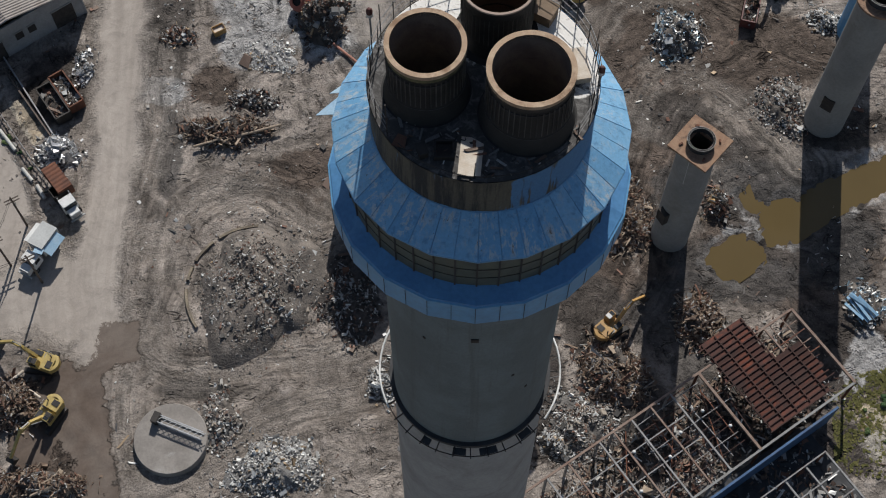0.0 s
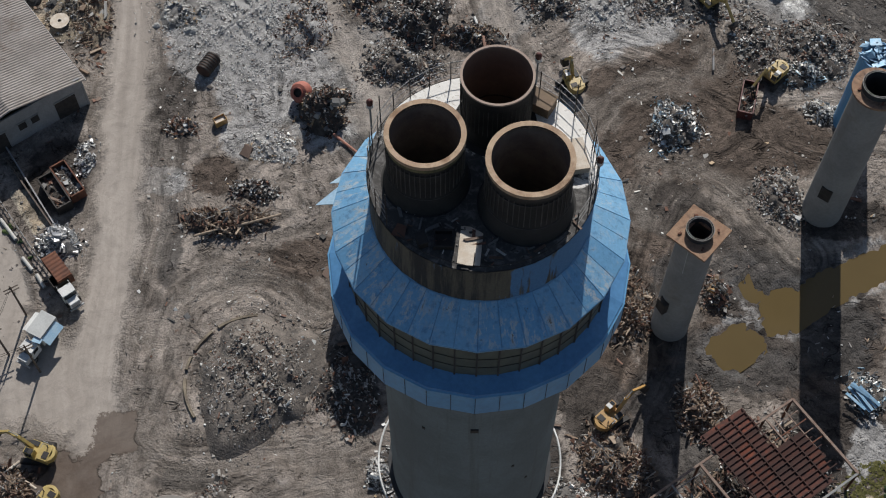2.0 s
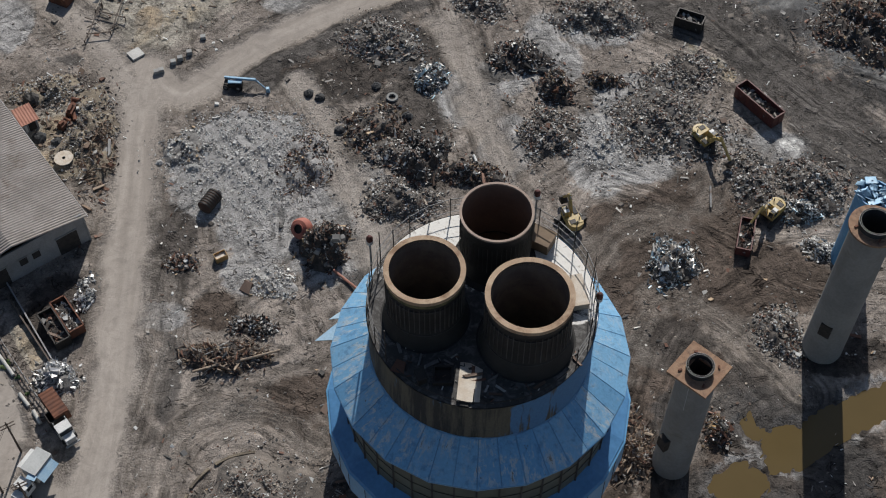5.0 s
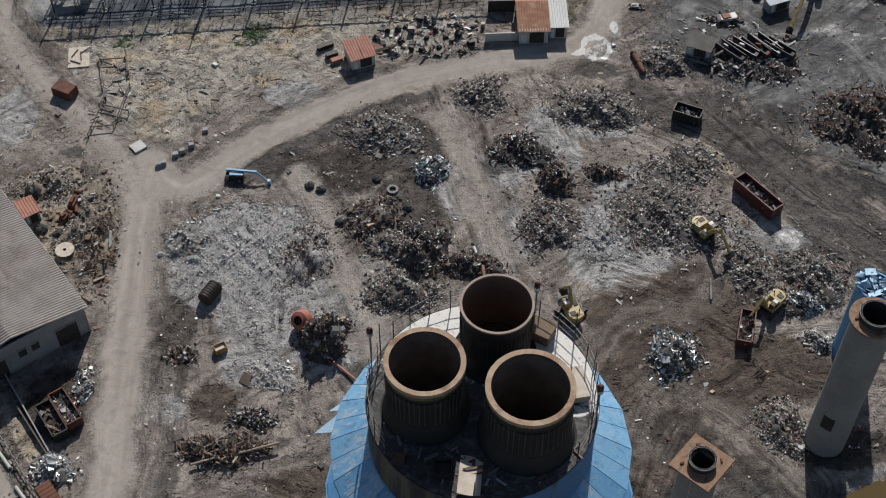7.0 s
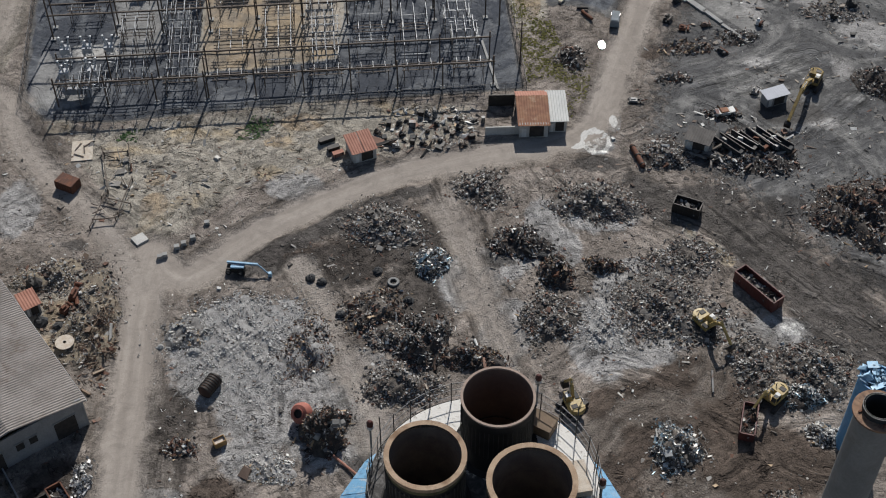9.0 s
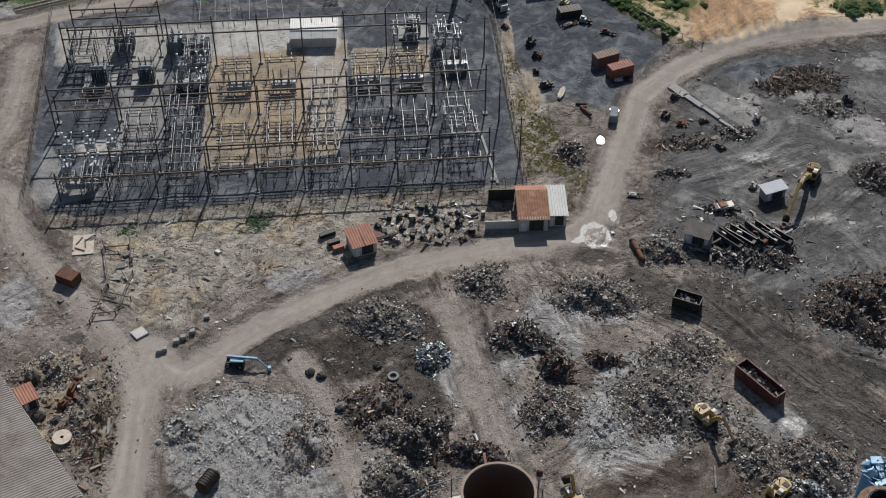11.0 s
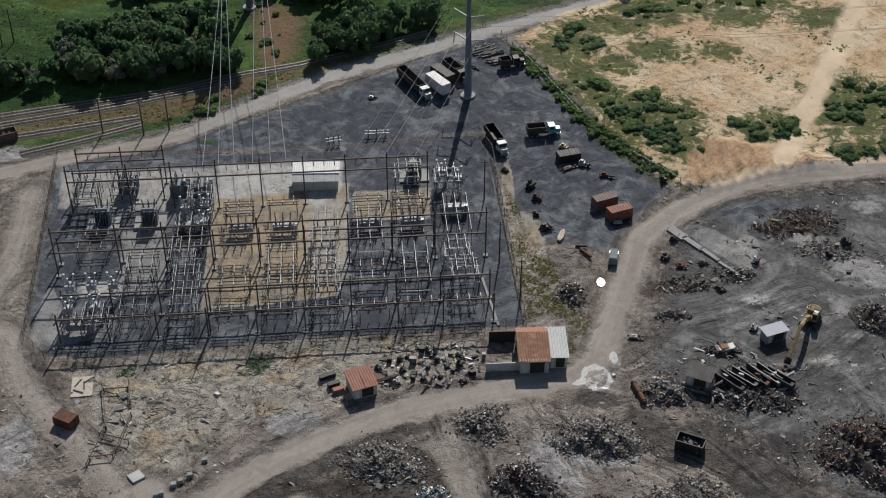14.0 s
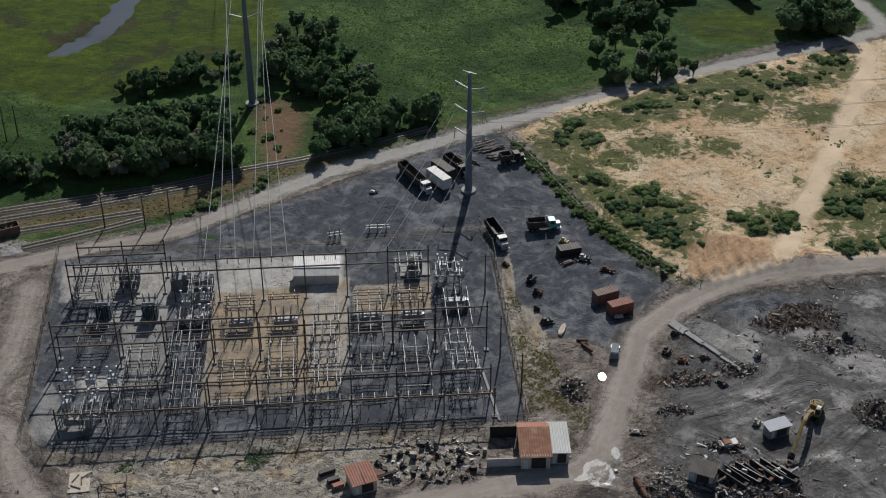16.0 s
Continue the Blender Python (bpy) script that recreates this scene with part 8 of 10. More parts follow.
KIT = {"switch": switch_stand(), "breaker": breaker(), "bus": bus_rods(), "trafo": transformer(), "frame": lattice_bay(), "reactor": reactor()}
BAYS = [(a + b) / 2 for a, b in zip(COLUMNS, COLUMNS[1:])]
LAYOUT = [("switch", BAYS[i], -19.5, 0) for i in (1, 2, 3, 4, 5, 6, 7, 8)] + [("switch", BAYS[i], -10.5, 0) for i in (3, 4, 6)]
LAYOUT += [("switch", BAYS[i], -6.5, 0) for i in (3, 4, 6, 7)] + [("switch", BAYS[i], 4.5, 0) for i in (0, 2, 3, 4, 6, 7)]
LAYOUT += [("switch", BAYS[i], 18.0, 0) for i in (2, 3, 4, 6, 7)]
LAYOUT += [("breaker", BAYS[i], 11.5, 0) for i in (3, 4, 6, 7)] + [("breaker", BAYS[2] + 2, 17.0, 90), ("breaker", BAYS[2] - 2, 14.0, 0), ("breaker", BAYS[8], 16.0, 0), ("breaker", BAYS[0], -19.0, 0)]
LAYOUT += [("bus", BAYS[1], -8.0, 0), ("bus", BAYS[4], -7.5, 0), ("bus", BAYS[6], 6.0, 0), ("bus", BAYS[7], -8.0, 0), ("bus", BAYS[8], 9.0, 0), ("bus", BAYS[2], 6.5, 0), ("switch", BAYS[0], -19.0, 0)]
LAYOUT += [("frame", BAYS[2], -7.5, 0), ("frame", BAYS[2], -15.0, 0), ("frame", BAYS[5], -6.0, 0), ("frame", BAYS[5], -13.5, 0), ("frame", BAYS[8] - 1, -3.5, 0), ("frame", BAYS[8], -10.0, 0), ("frame", BAYS[8] - 1, 24.0, 0), ("frame", BAYS[0] + 4, -20.0, 0), ("frame", BAYS[0] - 3.5, 24.0, 0)]
LAYOUT += [("trafo", -54.1, 18.5, 0), ("trafo", -43.8, 17.7, 0), ("reactor", BAYS[0] - 2.6, -8.5, 0), ("reactor", BAYS[0] + 1.8, -8.5, 0), ("reactor", BAYS[0] + 6.2, -8.5, 0), ("reactor", BAYS[2] + 2.5, 12.0, 0), ("trafo", BAYS[7] + 2, 31.5, 0), ("trafo", -49.7, 30.5, 90), ("trafo", -37.8, 28.0, 90), ("trafo", -32.6, 27.0, 90)]
LAYOUT += [("switch", BAYS[i], 1.0, 0) for i in (1, 4)] + [("switch", BAYS[i], 14.5, 0) for i in (3, 6, 7)]
LAYOUT += [("frame", BAYS[2] - 1.5, 0.5, 0), ("frame", BAYS[5] - 1.0, 1.5, 0), ("frame", BAYS[5], 9.0, 0), ("frame", BAYS[0] - 3.5, 28.5, 0), ("frame", BAYS[0] + 4.5, 27.5, 0), ("frame", BAYS[2] + 1.0, 21.5, 0), ("frame", BAYS[7], 26.5, 0)]
LAYOUT += [("bus", BAYS[1], -12.0, 0)]
LAYOUT += [("reactor", BAYS[2] - 2.0, 17.5, 0), ("reactor", BAYS[2] + 2.2, 18.0, 0), ("reactor", BAYS[0] - 2.0, -16.0, 0), ("reactor", BAYS[0] + 3.5, -15.5, 0), ("reactor", BAYS[8] - 2.0, 27.5, 0), ("reactor", BAYS[8] + 1.5, 24.5, 0), ("switch", BAYS[0] + 1.0, 9.0, 0), ("switch", BAYS[1], -4.0, 0)]
used = set()
for kind, u, v, turn in LAYOUT:
    x, y, _ = sub(u, v)
    m = pose(x, y, 0, 0, 0, SA + turn)
    if kind in used:
        copy_thing(KIT[kind], m)
    else:
        KIT[kind].matrix_world = m
        used.add(kind)

# thin overhead conductors between the gantries
for i, u in enumerate(b + d for b in BAYS for d in (-2.4, 0.0, 2.4)):
    s = Shape()
    for v0, z0, v1, z1 in ((22.6, 10.0, 0.0, 10.0),):
        pts = [sub(u, v0 + (v1 - v0) * k / 5, z0 + (z1 - z0) * k / 5 - 1.0 * math.sin(math.pi * k / 5)) for k in range(6)]
        s.chain(pts, 0.018, 3)
    tagged(s.put("overhead_wire", dark_steel), "thin dark overhead wire between gantries", "wire", "gantry wires")

# chain-link fence round the pad
fence_out = [(-92.1, 271.7), (-84.0, 205.9), (-78.4, 199.9), (-64.6, 199.9), (-25.4, 205.6), (16.8, 209.8), (11.5, 273.4), (8.5, 283.0)]


def mesh_wire():
    n = Nodes("fence_mesh")
    p = n.where((1, 1, 1))
    m = n.done(n.mix(n.noise(p, 3.0), (0.16, 0.16, 0.16), (0.1, 0.1, 0.1)), 0.6, 0.4, Alpha=0.14)
    return m


fence_mesh = mesh_wire()
fence = thing("chain_link_fence", *fence_out[0], 0, 0, "grey chain-link fence round the substation", "fence")
ox, oy = fence_out[0]
for (ax, ay), (bx, by) in zip(fence_out, fence_out[1:]):
    size = math.hypot(bx - ax, by - ay)
    n = max(2, int(size / 4))
    for i in range(n):
        u, w = i / n, (i + 1) / n
        p, q = (ax + (bx - ax) * u - ox, ay + (by - ay) * u - oy), (ax + (bx - ax) * w - ox, ay + (by - ay) * w - oy)
        Shape().tube((*p, 0), (*p, 2.7), 0.06, n=6).put("fence_post", grey_steel, fence)
        Shape().bar((*p, 1.25), (*q, 1.25), 0.02, 2.4).put("mesh_panel", fence_mesh, fence)
    Shape().tube((ax - ox, ay - oy, 2.5), (bx - ox, by - oy, 2.5), 0.04, n=5).put("top_rail", grey_steel, fence)
# tall dark poles along the east side, and a low pale kerb
for q in ((9.2, 254.6), (11.9, 231.2), (15.8, 218.4), (-46.8, 207.6), (-119.3, 326.3)):
    p = thing("utility_pole", *q, 0, 0, "dark wooden utility pole", "pole", "utility poles")
    Shape().tube((0, 0, 0), (0, 0, 11.0), 0.18, 0.12, 8).put("pole", sub_brown, p)
    Shape().bar((-0.8, 0, 10.3), (0.8, 0, 10.3), 0.14).put("cross_arm", sub_brown, p)
k = Shape().bar((8.1, 225.8, 0.15), (11.1, 210.3, 0.15), 0.5, 0.3).put("kerb", concrete_pale)
tagged(k, "low pale concrete kerb in the substation", "kerb")


# ---- pylons and lines ----
pylon_blue = surface("pylon_blue", (0.2, 0.25, 0.32), (0.16, 0.2, 0.26), 0.5, 0.5, 0.3)


def pylon(x, y, h, turn, label):
    t = thing("pylon", x, y, 0, turn, label, "pylon", "pylons")
    Shape().lathe([(1.9, 0.0), (1.9, 0.5), (0.0, 0.5)], 20).put("footing", concrete_pale, t)
    Shape().lathe([(1.0, 0.5), (0.42, h), (0.0, h)], 16).put("mast", pylon_blue, t, "", True)
    for i, z in enumerate((h - 4.5, h - 11.0, h - 17.5)):
        for k in (-1, 1):
            arm = Shape().bar((0.3 * k, 0, z), (4.2 * k, 0, z + 1.3), 0.26).put("arm", sub_pale, t)
            Shape().tube((4.0 * k, 0, z + 1.2), (4.5 * k, 0.6, z - 1.6), 0.13, 0.1, 6).put("insulator", sub_pale, arm)
            Shape().tube((4.0 * k, 0, z + 1.2), (4.0 * k, -0.6, z - 1.6), 0.13, 0.1, 6).put("insulator", sub_pale, arm)
    Shape().bar((-1.8, 0, h), (1.8, 0, h), 0.18).put("earth_arm", sub_pale, t)
    return t


P1, P2 = (6.1, 300.3), (-55.0, 348.5)
pylon(*P1, 33.5, -30, "blue-grey steel monopole pylon on the dark yard")
pylon(*P2, 44.0, 8, "tall blue-grey steel monopole pylon at the wood's edge")


def wire(a, b, sag, r=0.05, label="pale power line sagging to the substation", mat_of=None):
    a, b = Vector(a), Vector(b)
    pts = [a.lerp(b, k / 10) - Vector((0, 0, sag * 4 * (k / 10) * (1 - k / 10))) for k in range(11)]
    tagged(Shape().chain(pts, r, 4).put("power_line", mat_of or sub_pale), label, "power line", "power lines")


def arm_end(p, h, turn, level, k):
    z = (h - 4.5, h - 11.0, h - 17.5)[level] - 1.6
    c, q = math.cos(radians(turn)), math.sin(radians(turn))
    return p[0] + 4.5 * k * c, p[1] + 4.5 * k * q, z


ends = [-31.5, -28.0, -24.5, -20.5, -16.5, -13.0]
for i, u in enumerate(ends):
    wire(arm_end(P2, 44.0, 8, 2 - i % 3 if i < 3 else i % 3, -1 if i < 3 else 1), sub(u, 22.6, 11.4), 1.0, 0.07)
for i, u in enumerate((0.8, 4.6, 8.4, 11.5, 15.5)):
    wire(arm_end(P1, 33.5, -30, i % 3, -1 if i < 3 else 1), sub(u, 22.6, 11.4), 0.6, 0.05)
for level in range(3):
    for k in (-1, 1):
        wire(arm_end(P1, 33.5, -30, level, k), (265 + 3 * k, 330 + 4 * k, 31 - 6.5 * level), 3.0, 0.035, "pale power line running along the far road")
for k in (-1, 1):
    for level in range(3):
        wire(arm_end(P2, 44.0, 8, level, k), (-75 + 5 * k, 560, 34 + 6 * level), 5.0, 0.05, "pale power line crossing the marsh")
for q in ((-83.3, 282.3), (-73.3, 282.0), (-67.4, 284.1), (-116.7, 328.5)):
    p = thing("utility_pole", *q, 0, 20, "dark wooden utility pole by the railway", "pole", "utility poles")
    Shape().tube((0, 0, 0), (0, 0, 10.0), 0.2, 0.13, 8).put("pole", sub_brown, p)
    Shape().bar((-0.9, 0, 9.4), (0.9, 0, 9.4), 0.14).put("cross_arm", sub_brown, p)

# ---- railway ----
ballast = surface("ballast", (0.16, 0.145, 0.128), (0.1, 0.095, 0.072), 0.3, 0.95, stain=(0.09, 0.1, 0.05), amount=0.42, relief=0.08)
rail_steel = surface("rail_steel", (0.42, 0.39, 0.36), (0.3, 0.26, 0.23), 1.0, 0.5, 0.5)
sleeper_wood = surface("sleeper_wood", (0.15, 0.13, 0.112), (0.1, 0.085, 0.075), 1.2, 0.9, each=0.5)
sleeper_mesh = Shape().box(0, 0, 0.12, 0.24, 2.4, 0.14).mesh("sleeper", sleeper_wood)


def railway(pts, label):
    pts = smooth_line(pts, 6)
    ox, oy = pts[0]
    t = thing("railway_track", ox, oy, 0, 0, label, "railway track", "railway tracks", "structure")
    bed_s, rail_l, rail_r, gone = Shape(), Shape(), Shape(), 0.0
    for (ax, ay), (bx, by) in zip(pts, pts[1:]):
        d = Vector((bx - ax, by - ay, 0))
        size = d.length
        o = Vector((-d.y, d.x, 0)).normalized()
        a, b = Vector((ax - ox, ay - oy, 0)), Vector((bx - ox, by - oy, 0))
        bed_s.add([a + o * 1.9, a - o * 1.9, b - o * 1.9, b + o * 1.9] + [p + Vector((0, 0, 0.16)) for p in (a + o * 1.5, a - o * 1.5, b - o * 1.5, b + o * 1.5)], [(4, 5, 6, 7), (0, 4, 7, 3), (1, 2, 6, 5)])
        for k, s in ((-1, rail_l), (1, rail_r)):
            s.bar(a + o * 0.72 * k + Vector((0, 0, 0.38)), b + o * 0.72 * k + Vector((0, 0, 0.38)), 0.14, 0.18)
        n = max(1, int(size / 1.1))
        for i in range(n):
            p = a.lerp(b, i / n)
            q = new("sleeper", sleeper_mesh)
            q.parent = t
            q.matrix_local = pose(p.x, p.y, 0, 0, 0, math.degrees(math.atan2(d.y, d.x)))
    bed_s.put("ballast_bed", ballast, t)
    rail_l.put("rail", rail_steel, t)
    rail_r.put("rail", rail_steel, t)


railway([(-119.0, 287.4), (-91.4, 296.1), (-70.9, 302.4), (-54.5, 310.2), (-34.3, 317.8), (-4.3, 333.7)], "old railway track in pale ballast")
railway([(-117.7, 283.2), (-90.6, 292.3), (-71.9, 299.5), (-54.0, 307.0)], "old railway track in pale ballast")
railway([(-115.9, 277.1), (-93.0, 284.3), (-75.8, 289.7)], "old railway siding overgrown with weeds")
railway([(-101.2, 273.2), (-86.5, 280.2), (-74.5, 286.5)], "old railway siding overgrown with weeds")
open_container(-107.0, 279.7, 28, 6.6, 2.8, 2.0, brown_paint, "rusty brown open rail wagon full of ballast", scrap_wood, 9, "rail_wagon")

# ---- trees and bushes ----
def foliage(name, dark, light, dry):
    n = Nodes(name)
    r = n.t.nodes.new("ShaderNodeNewGeometry").outputs["Random Per Island"]
    o = n.t.nodes.new("ShaderNodeObjectInfo").outputs["Random"]
    c = n.mix(r, dark, light)
    c = n.mix(n.math("MULTIPLY", n.step(o, 0.55, 1.0), 0.3), c, dry)
    m = n.done(c, 0.9, 0.0, Specular_IOR_Level=0.06)
    glow = n.node("ShaderNodeBsdfTranslucent", Color=c)
    both = n.node("ShaderNodeMixShader", Fac=0.58)
    n.t.links.new(n.out.outputs[0], both.inputs[1])
    n.t.links.new(glow.outputs[0], both.inputs[2])
    n.t.links.new(both.outputs[0], n.t.nodes["Material Output"].inputs["Surface"])
    return m


leaf_green = foliage("leaf_green", (0.08, 0.155, 0.085), (0.17, 0.26, 0.125), (0.18, 0.23, 0.14))
leaf_bush = foliage("leaf_bush", (0.15, 0.23, 0.11), (0.24, 0.32, 0.14), (0.27, 0.3, 0.15))
leaf_silver = foliage("leaf_silver", (0.17, 0.195, 0.145), (0.3, 0.32, 0.25), (0.25, 0.26, 0.2))
leaf_olive = foliage("leaf_olive", (0.085, 0.155, 0.08), (0.18, 0.255, 0.12), (0.19, 0.225, 0.13))
reed_green = foliage("reed_green", (0.085, 0.15, 0.04), (0.15, 0.235, 0.065), (0.14, 0.2, 0.07))
verge_green = foliage("verge_green", (0.13, 0.17, 0.05), (0.25, 0.28, 0.1), (0.27, 0.25, 0.12))
dry_grass = foliage("dry_grass", (0.15, 0.16, 0.06), (0.3, 0.28, 0.12), (0.3, 0.25, 0.14))
bark = surface("bark", (0.11, 0.085, 0.065), (0.07, 0.055, 0.045), 2.0, 0.95, relief=0.03)


def ball():
    """A rounded cube of 24 faces."""
    pts, faces = [], []
    for axis in range(3):
        for k in (-1, 1):
            base = len(pts)
            for u in (-1, 0, 1):
                for v in (-1, 0, 1):
                    p = [0, 0, 0]
                    p[axis], p[(axis + 1) % 3], p[(axis + 2) % 3] = k, u, v * k
                    pts.append(Vector(p).normalized())
            faces += [(base + 3 * i + j, base + 3 * i + 3 + j, base + 3 * i + 4 + j, base + 3 * i + 1 + j) for i in (0, 1) for j in (0, 1)]
    return np.array([tuple(p) for p in pts]), np.array(faces)


BALL, BALL_FACES = ball()


def crown_mesh(rng, r, h, z0, count, leaf, material, lumps):
    """Leaf clumps spread over several lobes, with gaps between."""
    cx = rng.normal(0, r * 0.36, (lumps, 3)) * (1, 1, min(0.75, 0.4 * h / r))
    cx[:, 2] += z0 + h * 0.5
    size = rng.uniform(0.28, 0.5, lumps) * r
    pick = rng.integers(0, lumps, count)
    d = rng.normal(0, 1, (count, 3))
    d /= np.linalg.norm(d, axis=1)[:, None]
    p = cx[pick] + d * (size[pick] * rng.uniform(0.85, 1.2, count))[:, None] * (1, 1, 0.8)
    high = p[:, 2] > z0 * 0.5 + 0.1
    p, d = p[high], d[high]
    n = len(p)
    s = rng.uniform(0.6, 1.3, n) * leaf
    quad = np.array([(-.5, -.35, 0), (.5, -.25, 0.12), (.4, .4, 0), (-.45, .3, 0.1)])
    pts = quad[None] * s[:, None, None]
    up = d + rng.normal(0, 0.6, (n, 3)) + (0, 0, 0.3)
    up /= np.linalg.norm(up, axis=1)[:, None]
    one = np.cross(up, rng.normal(0, 1, (n, 3)))
    one /= np.linalg.norm(one, axis=1)[:, None]
    pts = np.einsum("nji,nkj->nki", np.stack([one, np.cross(up, one), up], 1), pts) + p[:, None, :]
    # a small clump fills each lobe
    lobe = BALL[None] * (1 + rng.uniform(-0.22, 0.22, (lumps, len(BALL), 1))) * (size * 0.92)[:, None, None] * (1, 1, 0.8) + cx[:, None, :]
    lobe[:, :, 2] = np.maximum(lobe[:, :, 2], z0 * 0.5)
    fill = (BALL_FACES[None] + len(BALL) * np.arange(lumps)[:, None, None]).reshape(-1, 4) + 4 * n
    return fast_mesh("crown", np.concatenate([pts.reshape(-1, 3), lobe.reshape(-1, 3)]), np.concatenate([np.arange(4 * n).reshape(-1, 4), fill]), material)


def trunk_mesh(rng, r, h, z0):
    s = Shape()
    s.tube((0, 0, -0.2), (0.1, 0.05, z0 + h * 0.35), 0.045 * h, 0.025 * h, 8)
    for i in range(6):
        a = i * 2.4 + rng.uniform(0, 1)
        b = Vector((0.08, 0.04, z0 * (0.7 + 0.08 * i)))
        s.tube(b, b + Vector((math.cos(a) * r * 0.6, math.sin(a) * r * 0.6, h * rng.uniform(0.2, 0.45))), 0.018 * h, 0.006 * h, 5)
    return s.mesh("trunk", bark)


rng = np.random.default_rng(21)
TREES = [(crown_mesh(rng, r, h, z0, n, leaf, m, k), trunk_mesh(rng, r, h, z0)) for r, h, z0, n, leaf, m, k in ((3.4, 5.5, 1.0, 620, 0.6, leaf_green, 20), (2.8, 6.5, 1.1, 560, 0.55, leaf_green, 18), (4.0, 5.0, 0.9, 700, 0.62, leaf_olive, 22), (2.6, 4.5, 0.8, 480, 0.52, leaf_olive, 15), (2.6, 4.0, 0.8, 480, 0.52, leaf_silver, 13))]
BUSHES = [(crown_mesh(rng, r, h, 0.15, n, leaf, m, k), None) for r, h, n, leaf, m, k in ((1.9, 1.0, 260, 0.38, leaf_bush, 11), (2.6, 1.2, 340, 0.42, leaf_bush, 14), (1.3, 0.7, 150, 0.34, leaf_bush, 8), (1.8, 1.1, 220, 0.38, leaf_green, 9))]



def plant(kind, x, y, size, turn, label, name, group):
    crown, trunk = kind
    t = thing(name, x, y, 0, turn, label, "tree" if trunk else "bush", group)
    t.scale = (size, size, size * (1.3 if trunk else 0.85))
    c = new("crown", crown)
    c.parent = t
    if trunk:
        b = new("trunk", trunk)
        b.parent = t


def grove(outline, gap, kinds, low, high, label, name, group, seed, chance=1.0):
    rng = np.random.default_rng(seed)
    xs, ys = [p[0] for p in outline], [p[1] for p in outline]
    px, py = [], []
    for x in np.arange(min(xs), max(xs), gap):
        for y in np.arange(min(ys), max(ys), gap):
            px.append(x + rng.uniform(-0.5, 0.5) * gap), py.append(y + rng.uniform(-0.5, 0.5) * gap)
    px, py = np.array(px), np.array(py)
    keep = (area(px, py, outline, 0.5) > 0.5) & (rng.random(len(px)) < chance)
    for x, y in zip(px[keep], py[keep]):
        plant(kinds[rng.integers(0, len(kinds))], float(x), float(y), float(rng.uniform(low, high)), float(rng.uniform(0, 360)), label, name, group)


def thicket(outline, gap, kinds, low, high, label, name, group, seed, chance=1.0):
    """Low growth too small to count, joined into one object."""
    rng = np.random.default_rng(seed)
    xs, ys = [p[0] for p in outline], [p[1] for p in outline]
    px, py = np.meshgrid(np.arange(min(xs), max(xs), gap), np.arange(min(ys), max(ys), gap))
    px, py = px.ravel() + rng.uniform(-0.5, 0.5, px.size) * gap, py.ravel() + rng.uniform(-0.5, 0.5, py.size) * gap
    keep = (area(px, py, outline, 0.5) > 0.5) & (rng.random(px.size) < chance)
    pts, quads_all, total = [], [], 0
    for x, y in zip(px[keep], py[keep]):
        me = kinds[rng.integers(0, len(kinds))][0]
        corner = np.empty(len(me.loops), np.int32)
        me.loops.foreach_get("vertex_index", corner)
        quads_all.append(corner.reshape(-1, 4) + total)
        total += len(me.vertices)
        co = np.empty(3 * len(me.vertices), np.float32)
        me.vertices.foreach_get("co", co)
        a, k = rng.uniform(0, 6.3), rng.uniform(low, high)
        co = co.reshape(-1, 3) * k
        pts.append(np.stack([x + co[:, 0] * math.cos(a) - co[:, 1] * math.sin(a), y + co[:, 0] * math.sin(a) + co[:, 1] * math.cos(a), co[:, 2]], -1))
    pts = np.concatenate(pts)
    tagged(new(name, fast_mesh(name, pts, np.concatenate(quads_all), leaf_bush)), label, "bushes", kind="stuff")


DENSE, WOOD = "dense dark green tree at the marsh edge", "trees of the wood"
T = TREES
MIX = [T[0], T[1], T[2], T[3], T[0], T[2], T[1], T[4]]
grove([(-101.8, 302.3), (-103.9, 324.7), (-87.0, 332.8), (-62.7, 337.8), (-55.0, 320.2), (-55.9, 309.6), (-78.6, 304.6)], 4.6, MIX, 0.8, 1.25, DENSE, "tree", WOOD, 31)
grove([(-33.4, 315.6), (-35.4, 331.3), (-23.3, 337.9), (-1.2, 344.8), (-0.4, 334.7), (-16.5, 326.5)], 4.6, T[:4], 0.7, 1.05, DENSE, "tree", WOOD, 33)
grove([(-53.0, 364.4), (-50.8, 392.1), (-41.2, 405.0), (-33.8, 375.9), (-21.1, 360.7), (-23.4, 341.3), (-38.8, 344.7)], 5.0, MIX, 0.7, 1.15, DENSE, "tree", WOOD, 34, 0.85)
grove([(43.5, 360.9), (45.0, 396.6), (52.9, 423.4), (69.2, 405.3), (68.6, 368.5), (54.9, 359.1)], 5.0, MIX, 0.75, 1.15, DENSE, "tree", WOOD, 35, 0.4)
grove([(105.1, 390.4), (111.9, 418.9), (129.2, 421.3), (123.7, 394.6)], 5.0, T[:4], 0.9, 1.3, DENSE, "tree", WOOD, 36)
grove([(35.4, 414.1), (42.0, 453.2), (140.8, 453.5), (111.0, 423.6), (50.2, 414.2)], 6.5, MIX, 0.8, 1.2, DENSE, "tree", WOOD, 37, 0.6)
grove([(-117.4, 296.6), (-119.9, 310.9), (-108.8, 314.0), (-102.3, 299.5)], 5.0, MIX, 0.6, 1.0, DENSE, "tree", WOOD, 38)
grove([(-159.3, 305.0), (-165.5, 342.7), (-131.3, 329.5), (-123.3, 302.2)], 6.0, MIX, 0.7, 1.1, DENSE, "tree", WOOD, 39)
